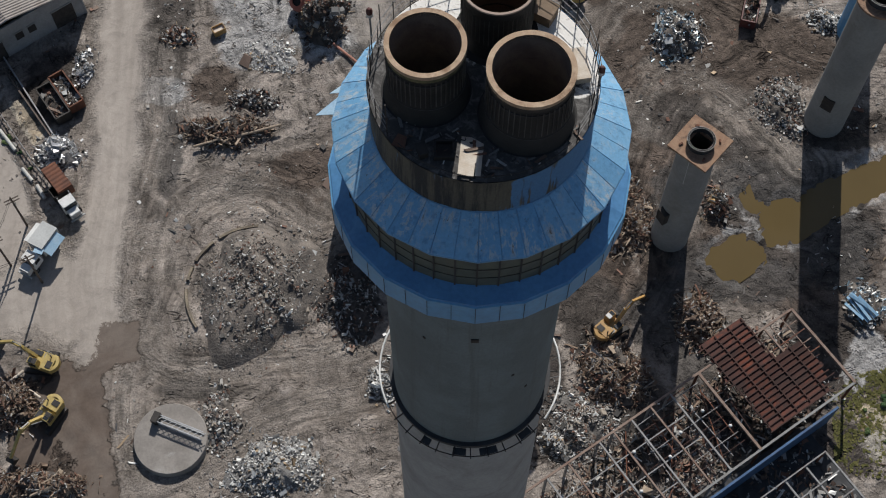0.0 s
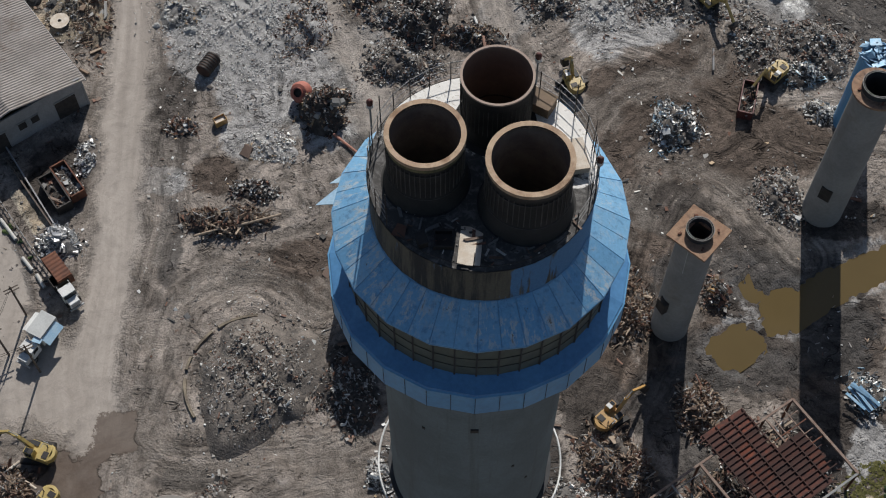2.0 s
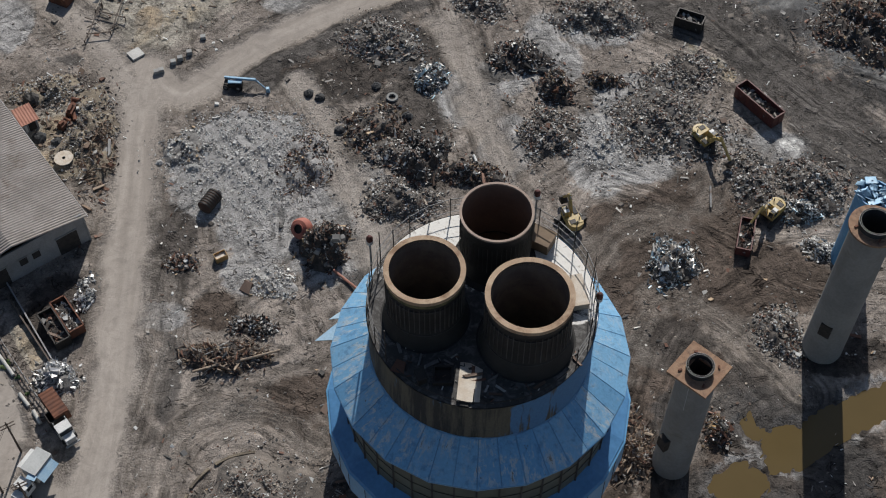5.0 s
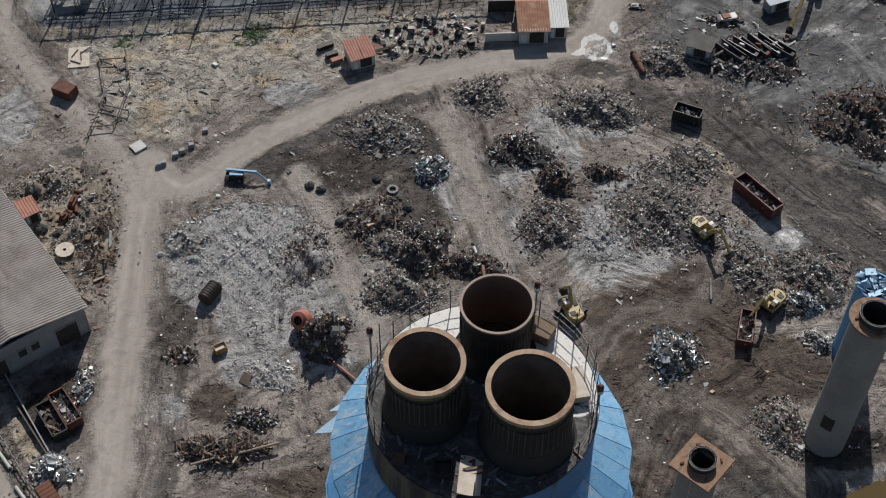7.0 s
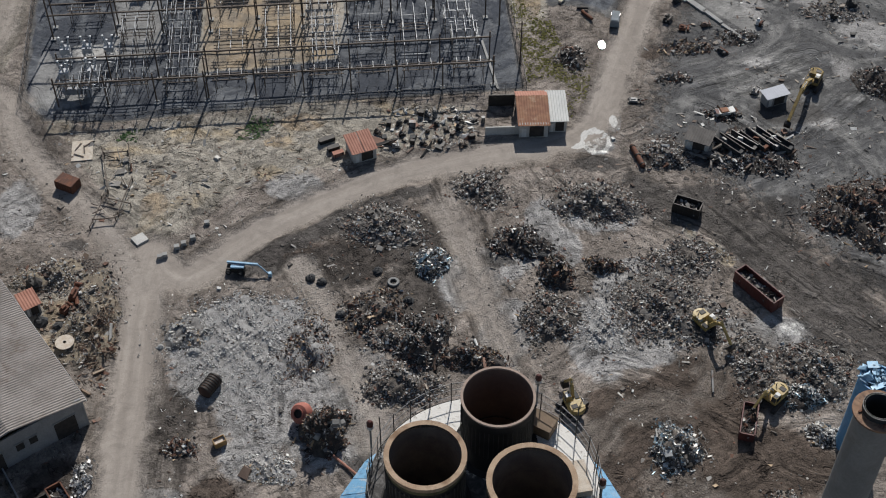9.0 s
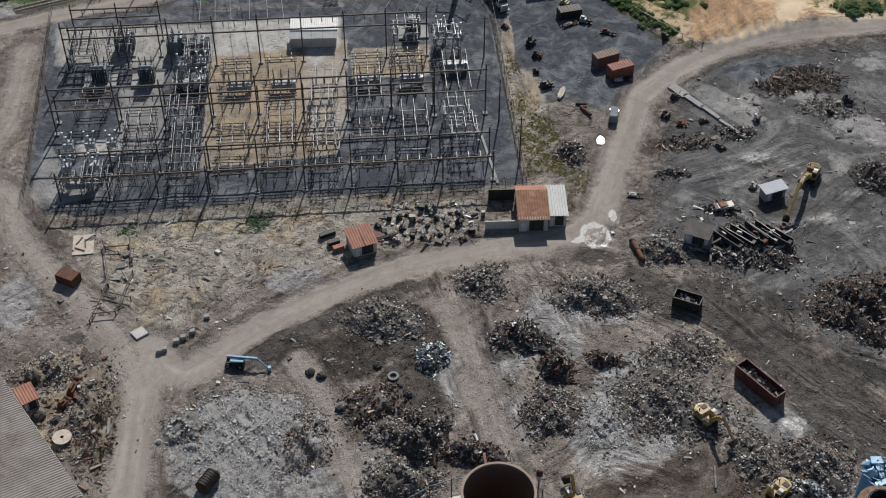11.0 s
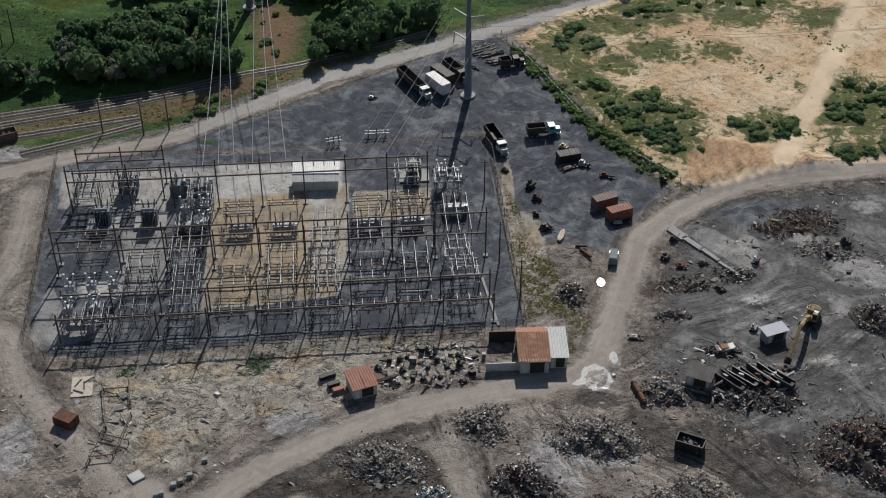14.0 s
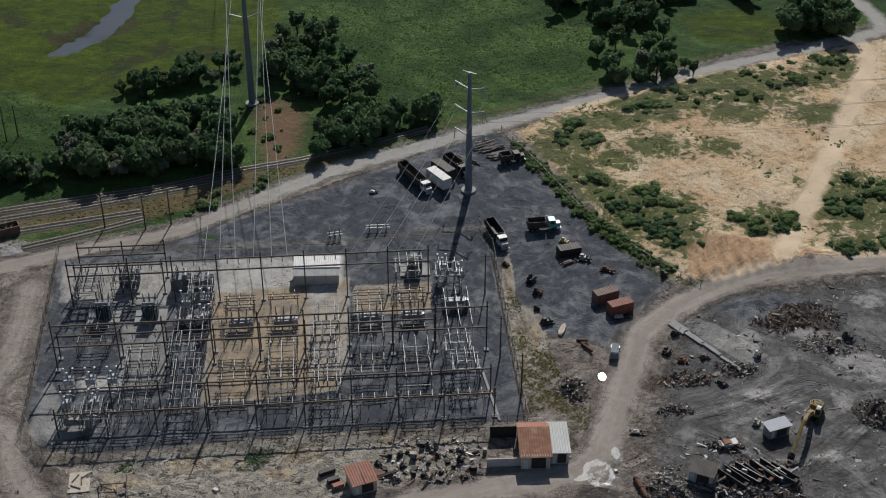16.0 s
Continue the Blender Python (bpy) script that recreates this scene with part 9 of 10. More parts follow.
grove([(-96.7, 353.3), (-86.8, 366.2), (-62.8, 375.9), (-59.2, 360.7), (-79.9, 355.1), (-92.4, 348.0)], 5.0, MIX, 0.6, 0.95, DENSE, "tree", WOOD, 53, 0.9)
grove([(51.8, 360.9), (73.4, 372.3), (76.1, 367.7), (51.1, 354.4)], 4.0, MIX[:4], 0.4, 0.8, DENSE, "tree", WOOD, 54, 0.7)
SHRUB, SHRUBS = "low green bush on the sandy field", "bushes on the sand"
grove([(26.9, 331.5), (35.1, 338.1), (42.1, 328.3), (39.7, 318.9), (30.8, 320.4)], 2.7, BUSHES, 0.4, 1.3, SHRUB, "bush", SHRUBS, 41, 0.55)
grove([(48.3, 343.2), (63.8, 351.9), (64.0, 341.5), (50.7, 336.4)], 2.7, BUSHES, 0.4, 1.3, SHRUB, "bush", SHRUBS, 42, 0.5)
grove([(39.2, 297.0), (51.4, 302.6), (61.4, 291.6), (62.7, 273.5), (54.3, 271.1), (44.9, 283.6)], 2.7, BUSHES, 0.4, 1.3, SHRUB, "bush", SHRUBS, 43, 0.62)
grove([(33.1, 311.3), (40.5, 311.3), (45.5, 302.6), (40.4, 294.2), (33.9, 302.6)], 2.7, BUSHES, 0.4, 1.3, SHRUB, "bush", SHRUBS, 44, 0.5)
grove([(94.1, 298.5), (105.2, 308.5), (118.4, 302.8), (113.8, 286.4), (95.6, 286.3)], 2.7, BUSHES, 0.4, 1.3, SHRUB, "bush", SHRUBS, 45, 0.6)
grove([(72.0, 287.6), (86.3, 289.0), (84.3, 282.4), (73.2, 278.6)], 2.7, BUSHES, 0.4, 1.3, SHRUB, "bush", SHRUBS, 46, 0.55)
grove([(91.7, 275.6), (112.0, 279.9), (110.2, 273.6), (93.2, 270.7)], 2.4, BUSHES, 0.5, 1.0, SHRUB, "bush", SHRUBS, 47, 0.8)
thicket([(21.7, 321.0), (26.0, 317.3), (42.9, 278.5), (54.4, 262.7), (61.6, 266.3), (60.9, 258.1), (52.5, 258.1), (37.5, 278.5)], 2.2, BUSHES, 0.35, 0.7, "low green bush in the yard's hedge line", "low_bushes", "hedge bushes", 48, 0.25)
thicket([(17.5, 324.5), (20.5, 326.0), (27.5, 309.5), (35.0, 292.0), (43.0, 279.0), (55.0, 263.5), (52.0, 262.0), (40.0, 276.5), (31.8, 290.0), (24.5, 307.5)], 1.5, BUSHES[2:], 0.55, 0.95, "low green bush in the yard's hedge line", "low_bushes", "hedge bushes", 70, 0.75)
thicket([(59.6, 357.3), (123.8, 384.3), (120.0, 368.6), (73.8, 343.2), (58.3, 346.6)], 3.6, BUSHES, 0.4, 1.0, SHRUB, "low_bushes", SHRUBS, 49, 0.5)
thicket([(-77.7, 284.6), (-72.1, 292.6), (-45.5, 309.6), (-39.2, 305.3), (-64.2, 287.3)], 3.2, BUSHES, 0.4, 0.9, "low weedy bush beside the railway", "low_bushes", "railway bushes", 50, 0.55)
grove([(53.2, 52.3), (54.6, 63.6), (59.4, 64.4), (64.0, 63.5), (62.2, 51.5), (57.6, 51.5)], 2.4, BUSHES, 0.25, 0.6, "green bush beside the stripped building", "bush", "yard bushes", 51, 0.35)
grove([(-67.8, 106.5), (-66.2, 107.6), (-58.4, 94.8), (-58.9, 92.0), (-63.3, 99.6)], 1.8, BUSHES, 0.2, 0.42, "small green bush in the fence line", "bush", "yard bushes", 52, 0.6)

thicket([(-53.5, 314.1), (-61.1, 337.8), (-57.1, 357.0), (-47.3, 357.0), (-36.3, 343.0), (-34.5, 320.2)], 5.5, BUSHES, 0.3, 0.8, "low weedy bush below the tall pylon", "low_bushes", "pylon bushes", 58, 0.4)

# reeds and rough grass over the marsh and along the edges
def tufts(name, outline, count, size, material, seed, label, even=False):
    rng = np.random.default_rng(seed)
    xs, ys = [p[0] for p in outline], [p[1] for p in outline]
    x, y = rng.uniform(min(xs), max(xs), count), rng.uniform(min(ys), max(ys), count)
    keep = (area(x, y, outline, 0.5) > 0.5) & ((crumple(x * 0.09, y * 0.09, 1, seed) + rng.normal(0, 0.35, count) > 0.0) | even) & (line_distance(x, y, creek)[0] > 12)
    x, y = x[keep], y[keep]
    n = len(x)
    s = rng.uniform(0.5, 1.2, n) * size
    quad = np.array([(-.5, -.3, 0.02), (.5, -.3, 0.05), (.4, .3, 0.16), (-.4, .3, 0.2)])
    pts = np.einsum("nij,nkj->nki", turns(rng.normal(0, 0.3, n), np.zeros(n), rng.uniform(0, 6.3, n)), quad[None] * s[:, None, None])
    pts += np.stack([x, y, np.zeros(n)], -1)[:, None, :]
    tagged(new(name, fast_mesh(name, pts.reshape(-1, 3), np.arange(4 * n).reshape(-1, 4), material)), label, "grass", kind="stuff")


tufts("verge_grass", [(-106.7, 273.1), (-68.1, 285.4), (-39.4, 308.2), (2.0, 331.4), (2.0, 343.1), (-53.5, 314.1), (-113.1, 296.6)], 9000, 0.7, reed_green, 62, "weeds along the railway")
tufts("sand_grass", sand_field, 26000, 0.8, reed_green, 63, "sparse grass on the sandy field")
tufts("hedge_grass", [(20.0, 318.0), (22.5, 321.0), (31.0, 307.0), (43.5, 281.0), (55.5, 264.0), (62.5, 259.0), (52.5, 257.5), (37.5, 278.5)], 16000, 0.75, verge_green, 67, "yellow-green rough grass along the field fence", True)
tufts("weed_strip", [(13.2, 256.5), (15.4, 256.6), (22.0, 237.3), (25.2, 221.7), (25.1, 212.6), (17.1, 212.6), (14.6, 237.3)], 5000, 0.5, dry_grass, 68, "dry yellow weeds beside the substation fence")
tufts("weed_strip", [(24.9, 218.0), (30.8, 218.9), (28.7, 207.4), (24.8, 200.7), (24.4, 210.9)], 900, 0.45, dry_grass, 69, "dry weeds beside the workshop")
tufts("verge_weeds", [(-40.0, 195.5), (-37.5, 202.5), (-32.5, 203.5), (-33.5, 199.0), (-36.0, 195.5)], 700, 0.45, leaf_olive, 72, "dark weeds on the sandy verge")
tufts("verge_weeds", [(-63.5, 195.0), (-62.0, 198.5), (-58.5, 198.5), (-59.5, 195.0)], 350, 0.45, leaf_olive, 73, "dark weeds on the sandy verge")
tufts("yard_grass", [(53.2, 52.3), (53.8, 63.6), (58.2, 66.9), (64.6, 67.7), (62.2, 51.5)], 5000, 0.45, dry_grass, 64, "yellow-green rough grass beside the stripped building")
tufts("meadow_grass", [(-54.8, 396.3), (-32.5, 442.7), (52.9, 443.0), (45.5, 364.6), (2.0, 343.1), (-23.3, 339.6)], 15000, 0.6, reed_green, 65, "tall reeds and rough grass over the marsh", True)
tufts("meadow_grass", [(-120.4, 302.2), (-136.1, 356.8), (-107.3, 346.2), (-89.7, 323.2), (-100.0, 302.3)], 3500, 0.6, reed_green, 66, "tall reeds and rough grass over the marsh", True)


# ---- small things ----
def bits(name, outline_pts, count, low, high, material, seed, label, sticks=0.5, z=0.05):
    """A joined scatter of pieces inside an outline."""
    rng = np.random.default_rng(seed)
    xs, ys = [p[0] for p in outline_pts], [p[1] for p in outline_pts]
    x, y = rng.uniform(min(xs), max(xs), count), rng.uniform(min(ys), max(ys), count)
    keep = area(x, y, outline_pts, 0.3) > 0.5
    x, y = x[keep], y[keep]
    tagged(new(name, fast_mesh(name, *shards(rng, np.stack([x, y, np.full(len(x), z)], -1), low, high, 0.5, 0.3, sticks), material)), label, "debris", kind="stuff")


def crate(x, y, rz, w, d, h, material, label, name="crate"):
    t = thing(name, x, y, 0, rz, label, "crate")
    Shape().box(0, 0, h / 2, w, d, h, taper=0.96).put("body", material, t)
    Shape().box(0, 0, h + 0.04, w * 1.04, d * 1.04, 0.08).put("lid", material, t)
    for k in (-1, 1):
        Shape().box(k * w * 0.35, 0, h / 2, 0.12, d * 1.03, h * 0.9).put("strap", dark_steel, t)
    return t


def machine_part(x, y, rz, w, d, h, material, label, seed):
    """A stripped machine: skid, block, drum, cover and bent pipes."""
    rng = np.random.default_rng(seed)
    t = thing("machine_part", x, y, 0, rz, label, "machine part")
    for k in (-1, 1):
        Shape().box(0, k * d * 0.36, 0.12, w * 1.05, d * 0.14, 0.24).put("skid", dark_steel, t)
    Shape().box(-w * 0.16, 0, 0.24 + h * 0.3, w * 0.55, d * 0.74, h * 0.6, rng.uniform(-8, 8), taper=0.85).put("block", material, t)
    Shape().box(-w * 0.2, d * 0.05, 0.24 + h * 0.72, w * 0.34, d * 0.4, h * 0.34, rng.uniform(-12, 12), taper=0.75).put("cover", material, t)
    Shape().tube((w * 0.28, -d * 0.38, 0.3 + h * 0.24), (w * 0.3, d * 0.38, 0.3 + h * 0.26), h * 0.24, h * 0.22, 10).put("drum", [dark_steel, rust_steel, material][seed % 3], t)
    for i in range(3):
        a = Vector((rng.uniform(-0.4, 0.4) * w, rng.uniform(-0.4, 0.4) * d, h * 0.5))
        b = a + Vector((rng.uniform(-0.4, 0.6) * w, rng.uniform(-0.5, 0.5) * d, rng.uniform(0.1, 0.5) * h))
        Shape().tube(a, b, 0.07, n=6).put("pipe", [grey_steel, dark_steel, rust_steel][i], t)
    return t


def lump(x, y, r, material, label, seed, name="iron_lump"):
    """A rough lump of fused iron."""
    rng = np.random.default_rng(seed)
    s, n, k = Shape(), 9, 5
    pts = [(r * math.cos(i * 2 * math.pi / n) * math.cos(j * math.pi / 2 / k) * rng.uniform(0.75, 1.2), r * math.sin(i * 2 * math.pi / n) * math.cos(j * math.pi / 2 / k) * rng.uniform(0.75, 1.2), r * 0.9 * math.sin(j * math.pi / 2 / k) * rng.uniform(0.85, 1.15) - 0.05) for j in range(k) for i in range(n)]
    s.add(pts + [(0, 0, r * 0.8)], [(j * n + i, j * n + (i + 1) % n, (j + 1) * n + (i + 1) % n, (j + 1) * n + i) for j in range(k - 1) for i in range(n)] + [((k - 1) * n + i, (k - 1) * n + (i + 1) % n, n * k) for i in range(n)])
    o = s.put(name, material)
    o.location = (x, y, 0)
    return tagged(o, label, "iron lump")


# black crates and parts standing in rows by the workshop
rng = np.random.default_rng(90)
for i, (x, y) in enumerate([(-10.6, 199.7), (-8.6, 199.7), (-7.1, 200.8), (-4.3, 202.5), (-3.0, 202.3), (-1.3, 199.7), (-11.4, 195.9), (-10.0, 193.8), (-8.1, 196.7), (-6.0, 199.2), (-3.0, 197.6), (-0.6, 194.8), (1.8, 196.7), (3.1, 198.4), (3.1, 201.3), (-5.9, 194.3), (-3.9, 194.3), (0.7, 198.0), (5.7, 195.9), (-9.1, 193.2), (-12.8, 197.4), (-5.9, 195.9), (3.9, 193.8), (6.2, 200.7), (7.9, 200.8)]):
    w, d, h = rng.uniform(0.6, 1.4), rng.uniform(0.5, 1.2), rng.uniform(0.4, 1.5)
    if i % 3:
        machine_part(x, y, float(rng.uniform(-60, 60)), w * 1.3, d * 1.2, h, [dark_steel, soot_steel, sub_brown, soot_steel, grey_steel][i % 5], "black stripped machine part by the workshop", 400 + i)
    else:
        crate(x, y, rng.uniform(-25, 25), w, d, h, [dark_steel, soot_steel, sub_brown, dark_steel, grey_steel][i % 5], "black steel machine crate by the workshop")
bits("workshop_scrap", [(-13.4, 205.0), (7.4, 205.0), (7.2, 193.2), (-12.9, 191.1)], 260, 0.3, 1.6, scrap_dark, 91, "scattered dark machine parts by the workshop")
bits("workshop_pale_scrap", [(-9.4, 205.0), (7.4, 205.0), (5.0, 193.2), (-10.2, 193.2)], 120, 0.3, 1.4, scrap_pale, 92, "scattered pale sheets by the workshop")
for q, s in (((-22.5, 195.0, 27, 3.2), dark_steel), ((-21.1, 192.7, 24, 2.3), dark_steel), ((-20.1, 191.1, 26, 2.1), salmon_roof)):
    crate(q[0], q[1], q[2], max(1.6, q[3]), 1.0, 0.8, s, "low dark steel trough by the red-roofed hut", "trough")

# wrecked lorry beds side by side
for i, (x, y) in enumerate([(55.0, 192.3), (57.6, 193.2), (60.1, 193.8), (62.3, 194.2), (64.5, 193.2)]):
    t = thing("wrecked_chassis", x, y, 0, -48 + 5 * math.sin(i * 2.0), "burnt black lorry chassis among scrap", "wreck", "wrecked lorries")
    for k in (-0.6, 0.6):
        Shape().bar((-3.6, k, 1.2), (3.2, k, 1.1), 0.26, 0.34).put("rail", dark_steel if i % 2 else soot_steel, t)
    for u in (-3.2, -1.2, 1.0, 3.0):
        Shape().bar((u, -0.7, 1.15), (u, 0.7, 1.15), 0.2).put("cross_member", dark_steel, t)
    for k in (-1, 1):
        Shape().bar((-3.3, 0.85 * k, 1.6), (2.9, 0.8 * k, 1.5), 0.1, 1.1).put("bed_side", soot_steel, t)
        Shape().bar((-3.3, 0.85 * k, 2.18), (2.9, 0.8 * k, 2.08), 0.16, 0.08).put("bed_rail", grey_steel if i % 2 else dark_steel, t)
    Shape().box(-0.2, 0, 1.3, 6.0, 1.6, 0.1).put("bed_floor", soot_steel, t)
    Shape().box(-1.6 + 0.8 * i % 3, 0.2, 1.8, 1.3, 0.5, 0.6, 14 * i, taper=0.7).put("load_piece", [grey_steel, pale_roof, rust_steel][i % 3], t)
    Shape().box(2.7, 0, 1.5, 0.9, 1.7, 0.7, 6, taper=0.75).put("engine", [soot_steel, dark_steel, rust_steel, grey_steel][i % 4], t)
    for u in (-2.4, 2.2):
        for k in (-1, 1):
            wheel(u, k * 0.95, 0.5, 0.34, t)

car = thing("crushed_car", 55.6, 202.8, 0.35, 12, "crushed pale car body with a rusty roof on scrap", "car")
Shape().box(0, 0, 0.45, 4.0, 1.7, 0.6, 0, 0, 0, 0.94).put("body", pale_roof, car, "dented pale body")
Shape().box(-0.1, 0.05, 0.85, 1.9, 1.5, 0.25, 5, 4, 3, 0.8).put("roof", rust_roof, car, "caved-in rusty roof")
Shape().box(1.5, 0.1, 0.79, 0.9, 1.4, 0.06, 6, 3, -6).put("hood", white_paint, car)
Shape().box(-1.6, 0, 0.78, 0.7, 1.4, 0.06, -5, 0, 7).put("boot_lid", red_paint, car)
for x, y in ((-1.3, -0.8), (1.3, -0.8), (-1.3, 0.8), (1.3, 0.8)):
    wheel(x, y, 0.3, 0.2, car)
bits("wreck_scrap", [(46.6, 189.6), (52.4, 196.7), (66.8, 197.6), (66.7, 190.4), (58.5, 186.5)], 420, 0.3, 2.2, scrap_grey, 97, "bent grey scrap strewn among lorry wrecks", 0.75, 0.5)
# junk on the dark yard
for i, (q, w, d, h, m, lab) in enumerate([((20.0, 259.6), 1.6, 2.6, 2.0, soot_steel, "black machine part on the dark yard"), ((21.3, 254.7), 2.4, 1.6, 1.4, soot_steel, "black machine part on the dark yard"), ((20.7, 248.5), 1.4, 1.4, 1.2, dark_steel, "black machine part on the dark yard"), ((22.7, 243.4), 3.0, 2.0, 1.5, dark_steel, "dark engine block on the dark yard"), ((14.4, 266.2), 1.8, 1.2, 0.9, soot_steel, "small black box behind a truck"), ((38.1, 263.9), 3.6, 1.4, 1.0, rust_steel, "rusty brown flatbed frame"), ((39.4, 245.6), 3.8, 1.6, 0.5, galvanised, "pale steel plate on blocks"), ((29.7, 267.4), 5.0, 1.4, 0.6, brown_paint, "brown timber stack on the dark yard"), ((29.0, 275.9), 2.6, 1.6, 1.2, yellow_paint, "yellow machine part on the dark yard"), ((33.2, 268.6), 3.2, 1.8, 1.4, sub_grey, "grey machine with hoses on the dark yard"), ((-18.1, 299.1), 2.4, 1.0, 0.8, galvanised, "pale steel tank on the dark yard"), ((51.0, 261.6), 1.6, 1.2, 1.8, dark_steel, "dark cabinet at the field edge"), ((47.7, 232.7), 1.6, 2.4, 1.4, dark_steel, "black machine part beside the road"), ((50.9, 229.7), 2.6, 2.0, 1.0, rust_steel, "rusty machine part beside the road"), ((55.7, 230.9), 2.4, 1.2, 0.9, brown_paint, "brown steel trough beside the road"), ((50.5, 239.3), 2.0, 1.4, 1.2, soot_steel, "black steel box beside the slab"), ((66.9, 231.3), 1.5, 1.5, 1.5, white_paint, "white plastic tote on the dirt"), ((87.8, 237.8), 2.4, 2.0, 2.0, soot_steel, "black steel hopper on the dirt"), ((83.2, 233.7), 1.6, 1.6, 1.2, dark_steel, "black steel drum box on the dirt"), ((57.9, 222.1), 1.4, 3.0, 0.8, soot_steel, "black bent plate on the dirt"), ((62.6, 209.3), 1.4, 2.0, 1.2, grey_steel, "grey steel cabinet beside the cabin"), ((38.5, 206.7), 3.2, 1.6, 0.6, grey_steel, "grey steel frame lying on the dirt")]):
    machine_part(q[0], q[1], 23 * i % 90 - 40, w, d, h, m, lab, 300 + i)
for x, y, turn, size in ((25.9, 240.7, -109, 4.8),):
    t = thing("boat_hull", x, y, 0, turn, "small upturned tan boat hull", "boat")
    Shape().prism([(-2.2, 0), (-1.2, 0.55), (1.0, 0.65), (2.2, 0.3), (2.2, -0.3), (1.0, -0.65), (-1.2, -0.55)], 0.1, 0.6).put("hull", plywood, t)
    Shape().bar((-2.0, 0, 0.65), (2.1, 0, 0.65), 0.12).put("keel", plywood, t)
old_plank = surface("old_plank", (0.26, 0.24, 0.22), (0.16, 0.14, 0.125), 1.0, 0.9, each=0.7)
for i, q in enumerate([(12.6, 322.5, 27, 6.9), (14.2, 318.5, 23, 6.3), (10.2, 324.7, 37, 6.3), (5.9, 315.1, -43, 6.1)]):
    t = thing("timber_stack", q[0], q[1], 0, q[2], "loose stack of grey weathered planks on the dark yard", "timber", "timber stacks")
    for k in range(9):
        Shape().box(0.9 * math.sin(k * 3 + i), (k % 5 - 2) * 0.75 + 0.3 * math.cos(k * 5 + i), 0.3 + 0.3 * (k // 5), q[3] * (0.7 + 0.3 * math.cos(k * 7 + i)), 0.45, 0.28, 14 * math.sin(k * 4.1 + 2 * i)).put("plank", old_plank, t)
q = [(-26.6, 277.8, 16, 3.6), (-16.3, 281.1, 5, 5.8)]
for x, y, turn, size in q:
    t = thing("spare_switch", x, y, 0, turn, "spare switch frame lying behind the substation", "switch")
    for k in (-0.6, 0.6):
        Shape().bar((-size / 2, k, 1.4), (size / 2, k, 1.4), 0.18).put("rail", sub_pale, t)
    for u in (-0.35, 0.0, 0.35):
        Shape().bar((u * size, -0.6, 0), (u * size, -0.6, 1.4), 0.14).put("leg", sub_brown, t)
        Shape().bar((u * size, 0.6, 0), (u * size, 0.6, 1.4), 0.14).put("leg", sub_brown, t)
        Shape().tube((u * size, 0, 1.4), (u * size, 0, 2.8), 0.16, 0.1, 7).put("insulator", porcelain, t)

# the long broken slab on the east side
t = thing("broken_slab", 0, 0, 0, 0, "long broken pale concrete slab edge", "slab")
for i, (q, w) in enumerate((((51.6, 241.6, -53, 4.7), 2.2), ((54.4, 237.9, -53, 5.6), 1.3), ((57.5, 233.9, -54, 5.4), 0.9), ((60.3, 229.7, -51, 4.0), 0.7), ((62.6, 227.0, -46, 3.2), 0.5))):
    o = Shape().box(0, 0, 0.18, q[3] - 0.1, w, 0.4).put("slab_piece", concrete_pale, t)
    o.matrix_local = pose(q[0], q[1], 0, 0, 0, q[2])

# ruined frames and sheets on the sandy verge
old_timber = surface("old_timber", (0.42, 0.4, 0.37), (0.28, 0.26, 0.235), 0.9, 0.9, each=0.5)
ruin = thing("ruined_frame", 0, 0, 0, 0, "low ruined timber frame with dark posts on sand", "ruin")
for q in [(-63.9, 186.2, -75, 11.9), (-62.6, 190.9, 6, 4.6), (-59.9, 190.2, -77, 6.1), (-63.3, 175.7, -100, 9.6), (-60.5, 178.0, -18, 6.1), (-61.9, 173.2, 8, 4.2), (-59.0, 179.3, -97, 9.7)]:
    o = Shape().bar((-q[3] / 2, 0, 1.0), (q[3] / 2, 0, 1.0), 0.17).put("timber", sub_brown, ruin)
    o.matrix_local = pose(q[0], q[1], 0, 0, 0, q[2])
    for k in (-0.5, 0.5):
        o = Shape().bar((0, 0, 0), (0, 0, 1.3), 0.16).put("post", sub_brown, ruin)
        o.matrix_local = pose(q[0] + k * q[3] * 0.98 * math.cos(radians(q[2])), q[1] + k * q[3] * 0.98 * math.sin(radians(q[2])), 0)
rng = np.random.default_rng(74)
for k in range(14):
    x, y, a, size = -62.0 + rng.uniform(-2.6, 2.6), 184.0 + rng.uniform(-9, 7), rng.uniform(0, 180), rng.uniform(1.2, 3.4)
    o = Shape().bar((-size / 2, 0, 0.25), (size / 2, 0, rng.uniform(0.3, 1.1)), 0.14).put("fallen_timber", [sub_brown, plywood, old_timber][k % 3], ruin)
    o.matrix_local = pose(x, y, 0, 0, 0, a)
for x, y, a, w in ((-61.2, 186.2, 12, 1.8), (-61.6, 183.0, -8, 2.2), (-60.6, 189.4, 30, 1.2)):
    o = Shape().box(0, 0, 0.3, w, 1.2, 0.1, 0, 4, -5).put("pale_board", old_timber, ruin, "pale weathered board")
    o.matrix_local = pose(x, y, 0, 0, 0, a)
sheet = thing("pale_floor_sheet", -69.4, 192.2, 0, 8, "pale wooden floor sheet with battens lying on sand", "floor sheet")
Shape().box(0, 0, 0.12, 4.0, 5.6, 0.16).put("sheet", plywood, sheet)
for x, y, a in ((-0.8, 1.0, 60), (0.4, 0.2, 95), (-0.6, -1.4, 150), (1.2, 1.6, 40)):
    Shape().box(x, y, 0.3, 2.2, 0.22, 0.16, a).put("batten", sub_brown, sheet)
